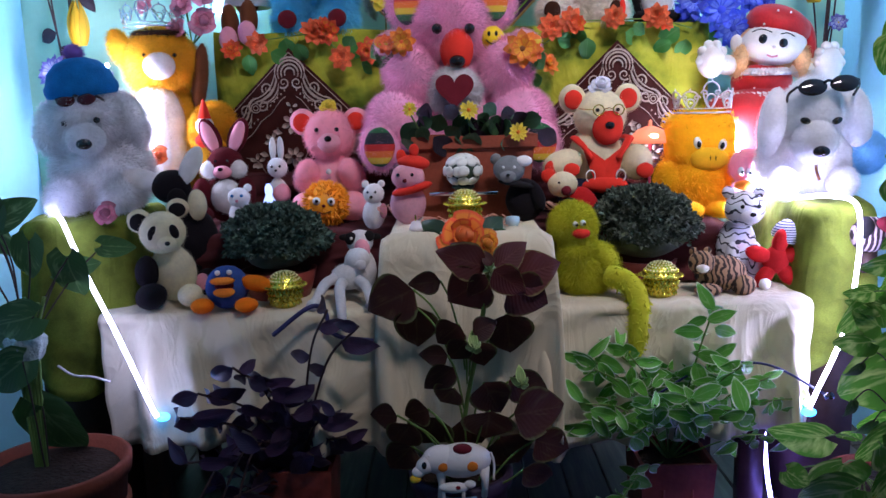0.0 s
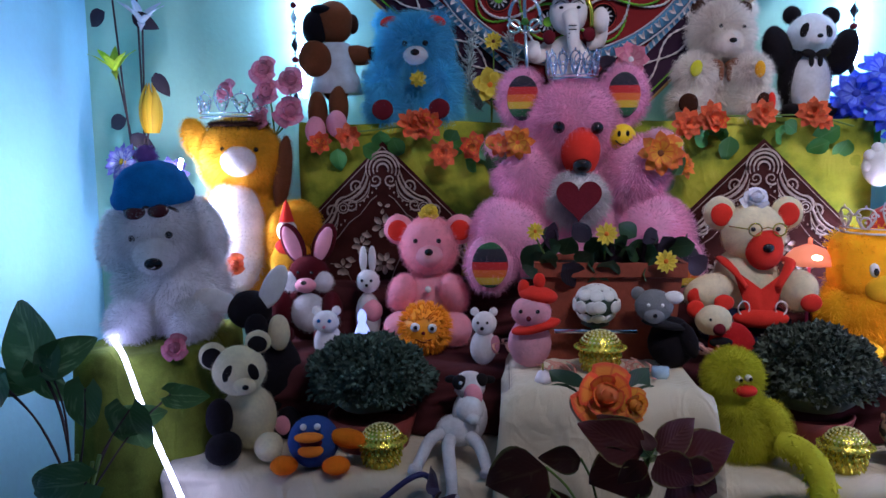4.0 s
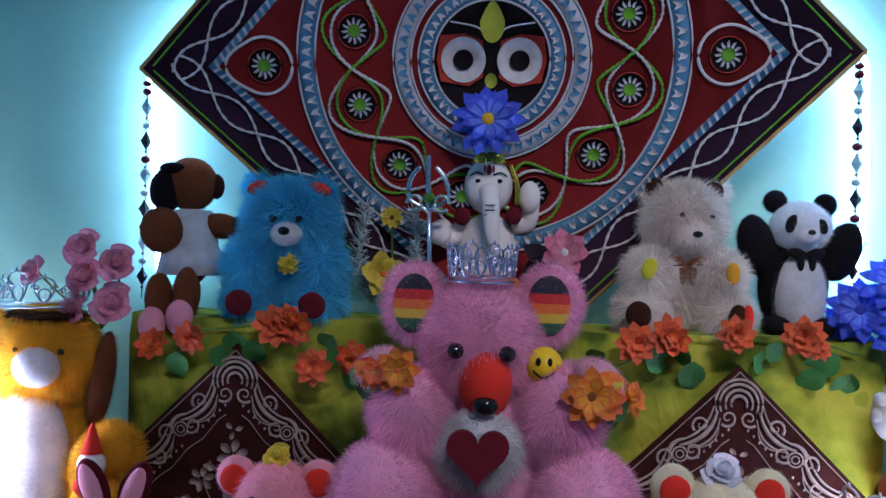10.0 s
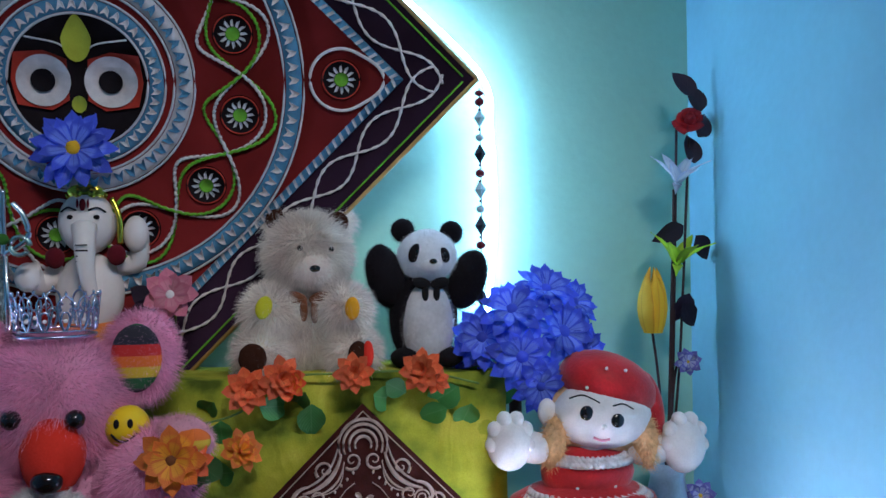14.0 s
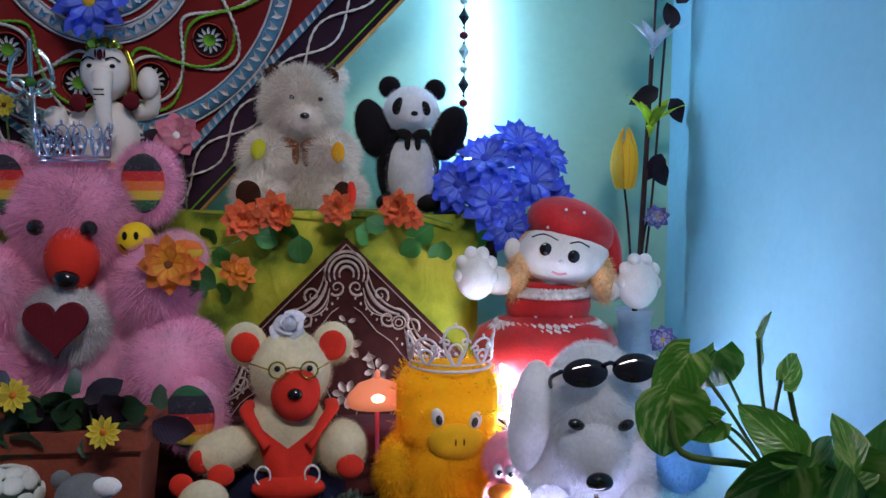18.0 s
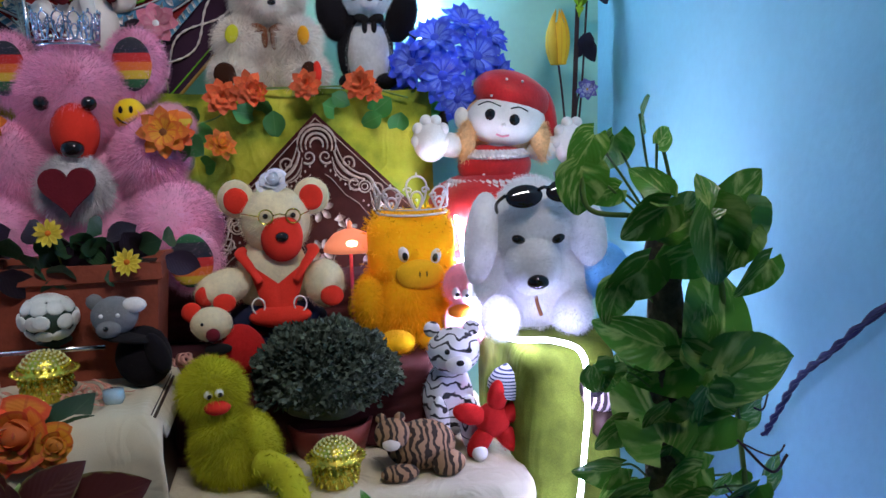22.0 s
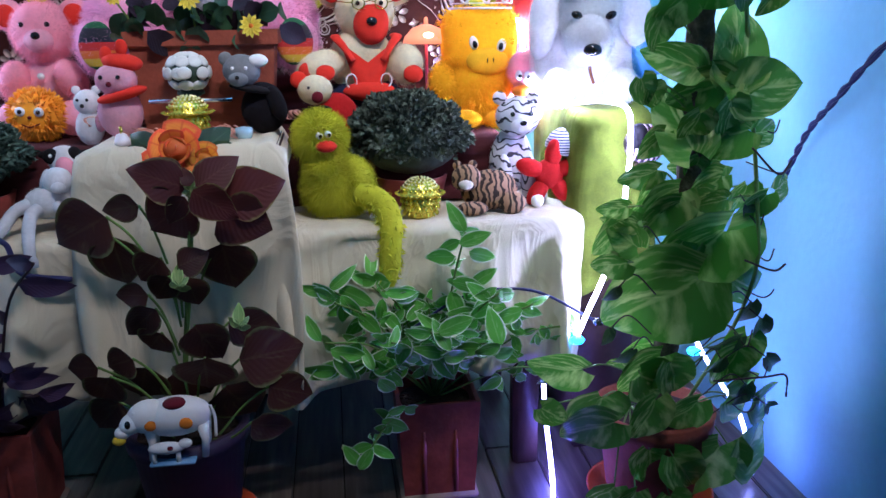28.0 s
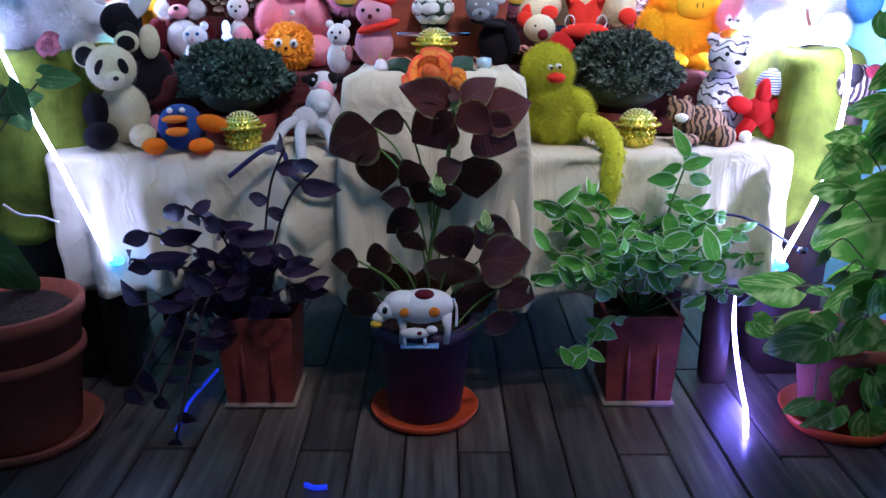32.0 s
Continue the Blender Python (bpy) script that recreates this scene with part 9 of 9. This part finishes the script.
# ---- colour-changing lamps ----
um = thing("umbrella_lamp", "small orange umbrella night lamp with a scalloped shade", "lamp", (0.535, 2.055, 0.665))
M_SHADEL = glow("lit_coral_lamp_shade", (0.85, 0.25, 0.12), 0.8)
part("shade", cm(moved(lathe([(0, 21.6), (1.0, 21.5), (3.2, 20.6), (4.8, 18.8), (5.2, 17.4), (5.0, 17.4), (3.0, 19.8), (0, 21.0)], 32, 0.02), (0, 0, 0))), M_SHADEL, um, "coral scalloped shade")
part("finial", cm(lathe([(0, 23.2), (0.4, 22.8), (0.5, 21.6), (0, 21.5)], 10)), M_SHADEL, um)
part("pole", cm(tube([(0, 0, 0.5), (0, 0, 20)], 0.35, 8)), mat("pink_enamel", (0.55, 0.08, 0.22), 0.4), um)
part("foot", cm(lathe([(0, 0), (3.0, 0), (3.0, 0.6), (0.6, 1.2), (0, 1.2)], 24)), M_DARKMETAL, um)
part("bulb", cm(ball((0, -3.6, 18.9), (1.5, 1.2, 1.0), None, 0, 2)), glow("warm_lamp_bulb", (1.0, 0.55, 0.25), 14.0), um, "glowing warm bulb")
ld = thing("figure_lamp", "tiny glowing bell-shaped night lamp", "lamp", (-0.389, 1.845, 0.705))
part("glass", cm(lathe([(0, 0.5), (1.5, 0.6), (1.8, 1.6), (1.3, 3.4), (0.7, 4.8), (0.9, 5.6), (0.8, 6.6), (0.35, 7.4), (0, 7.5)], 20, 0.06)), glow("cool_glass_glow", (0.42, 0.52, 1.0), 1.6), ld)
part("base", cm(lathe([(0, -4.2), (1.9, -4.2), (2.2, 0.5), (0, 0.5)], 20)), M_DARKMETAL, ld)
bl = thing("crystal_button_lamp", "small crystal votive lamp on the cloth", "lamp", (0.160, 1.70, 0.690))
part("cup", cm(lathe([(0, 0), (1.2, 0), (1.6, 0.8), (1.5, 2.0), (0, 2.2)], 14)), mat("crystal", (0.45, 0.62, 0.72), 0.1, 0.1, 40, 0, metal=0.3), bl)
bl2 = thing("small_pearl_bell", "small pearly bell on the cloth", "ornament", (-0.045, 1.672, 0.690))
part("bell", cm(lathe([(0, 0), (1.5, 0), (1.3, 0.8), (0.9, 1.8), (0, 2.2)], 16)), M_WPEARL, bl2)
part("ring", cm(tube([(0, 0.6 * math.cos(t), 2.6 + 0.6 * math.sin(t)) for t in np.arange(14) / 14 * 6.283], 0.15, 5, True)), M_GOLD, bl2)

# smiley ball
sm = thing("smiley_ball", "yellow ball with a smiling face", "toy ball", (0.143, 2.092, 1.108))
soft(sm, [("ball", (0, 0, 0), 3.0, mat("bright_yellow_vinyl", (0.72, 0.50, 0.01), 0.35, 0.06, 30, 0)), ("eye", (-0.95, -2.75, 0.9), (0.4, 0.3, 0.7), F["black"]), ("eye", (0.85, -2.75, 0.9), (0.4, 0.3, 0.7), F["black"])])
part("mouth", cm(tube(spline([(-1.7, -2.45, -0.5), (-0.9, -2.7, -1.25), (0, -2.75, -1.5), (0.9, -2.7, -1.25), (1.7, -2.45, -0.5)]), 0.16, 6)), F["black"], sm)

# pink curled ribbons on the box, dark pouches by the dog
M_RIB = mat("peach_paper_ribbon", (0.62, 0.30, 0.22), 0.6, 0.15, 40, 0.2, 300)
for k, (cx, cy, cz) in enumerate(((-0.095, 1.80, 0.715), (-0.005, 1.70, 0.698), (0.125, 1.72, 0.698), (0.245, 1.80, 0.715))):
    t = thing("curled_ribbon", "curled peach paper ribbon", "ribbon", (cx, cy, cz), "curled ribbons")
    for j in range(6):
        a0 = rng.random() * 6.28
        pts = [(0.012 * s_ * math.cos(a0) + 0.011 * math.cos(s_ * 2.2 + j), 0.012 * s_ * math.sin(a0) + 0.011 * math.sin(s_ * 2.2 + j), 0.008 * math.sin(s_ * 1.7 + j) + 0.004) for s_ in np.linspace(0, 4, 26)]
        part("strip", tube(pts, 0.0028, 4, False, 0.25), M_RIB, t)
cr = thing("cloth_rose", "dusty pink cloth rose", "artificial flower", (-0.70, 1.69, 0.728))
rose_bloom(cr, (0, 0, 0.012), 0.030, "pink", (0.1, -1, 0.3))
cr2 = thing("cloth_rose", "dusty red cloth rose", "artificial flower", (-0.70, 2.03, 0.84))
rose_bloom(cr2, (0, 0, 0.0), 0.030, "coral", (0.1, -1, 0.3))
sh = thing("striped_ladybird_toy", "small black, red and white striped toy", "soft toy", (0.90, 1.66, 0.62))
soft(sh, [("body", (0, 0, 4), (4.2, 3.2, 3.8), striped("black_red_white_cloth", (0.02, 0.01, 0.012), (0.45, 0.35, 0.34), 30, "X", 2, 0.6), 0, 0), ("head", (1.8, -2.2, 6.4), (1.9, 1.7, 1.7), F["darkred"]), ("wing", (-2.2, -2.0, 5.8), (1.9, 1.2, 2.4), F["black"])])
part("support", cm(moved(brick(3, 3, 4.6, 0.3), (0, 1, -1.8))), M_DARKW, sh)

# ---- floor planks ----
M_PLANK = plank_mat()
w_, g_ = 0.098, 0.003
plank_me = None
for i in range(25):
    x = XL + 0.05 + i * (w_ + g_)
    if x > XR:
        break
    y = YF - (i * 0.37) % 1.1
    while y < YB:
        y0, y1 = max(y, YF), min(y + 1.1 - g_, YB)
        if y1 - y0 > 0.02:
            if plank_me is None:
                pl_ = link("plank", brick(w_, 1.0, 0.012, 0.0025), M_PLANK, floor, smooth=False)
                plank_me = pl_.data
            else:
                pl_ = new("plank", plank_me)
                pl_.parent = floor
            pl_.matrix_basis = Matrix.LocRotScale((x, (y0 + y1) / 2, -0.006), None, (1, y1 - y0, 1))
        y += 1.1
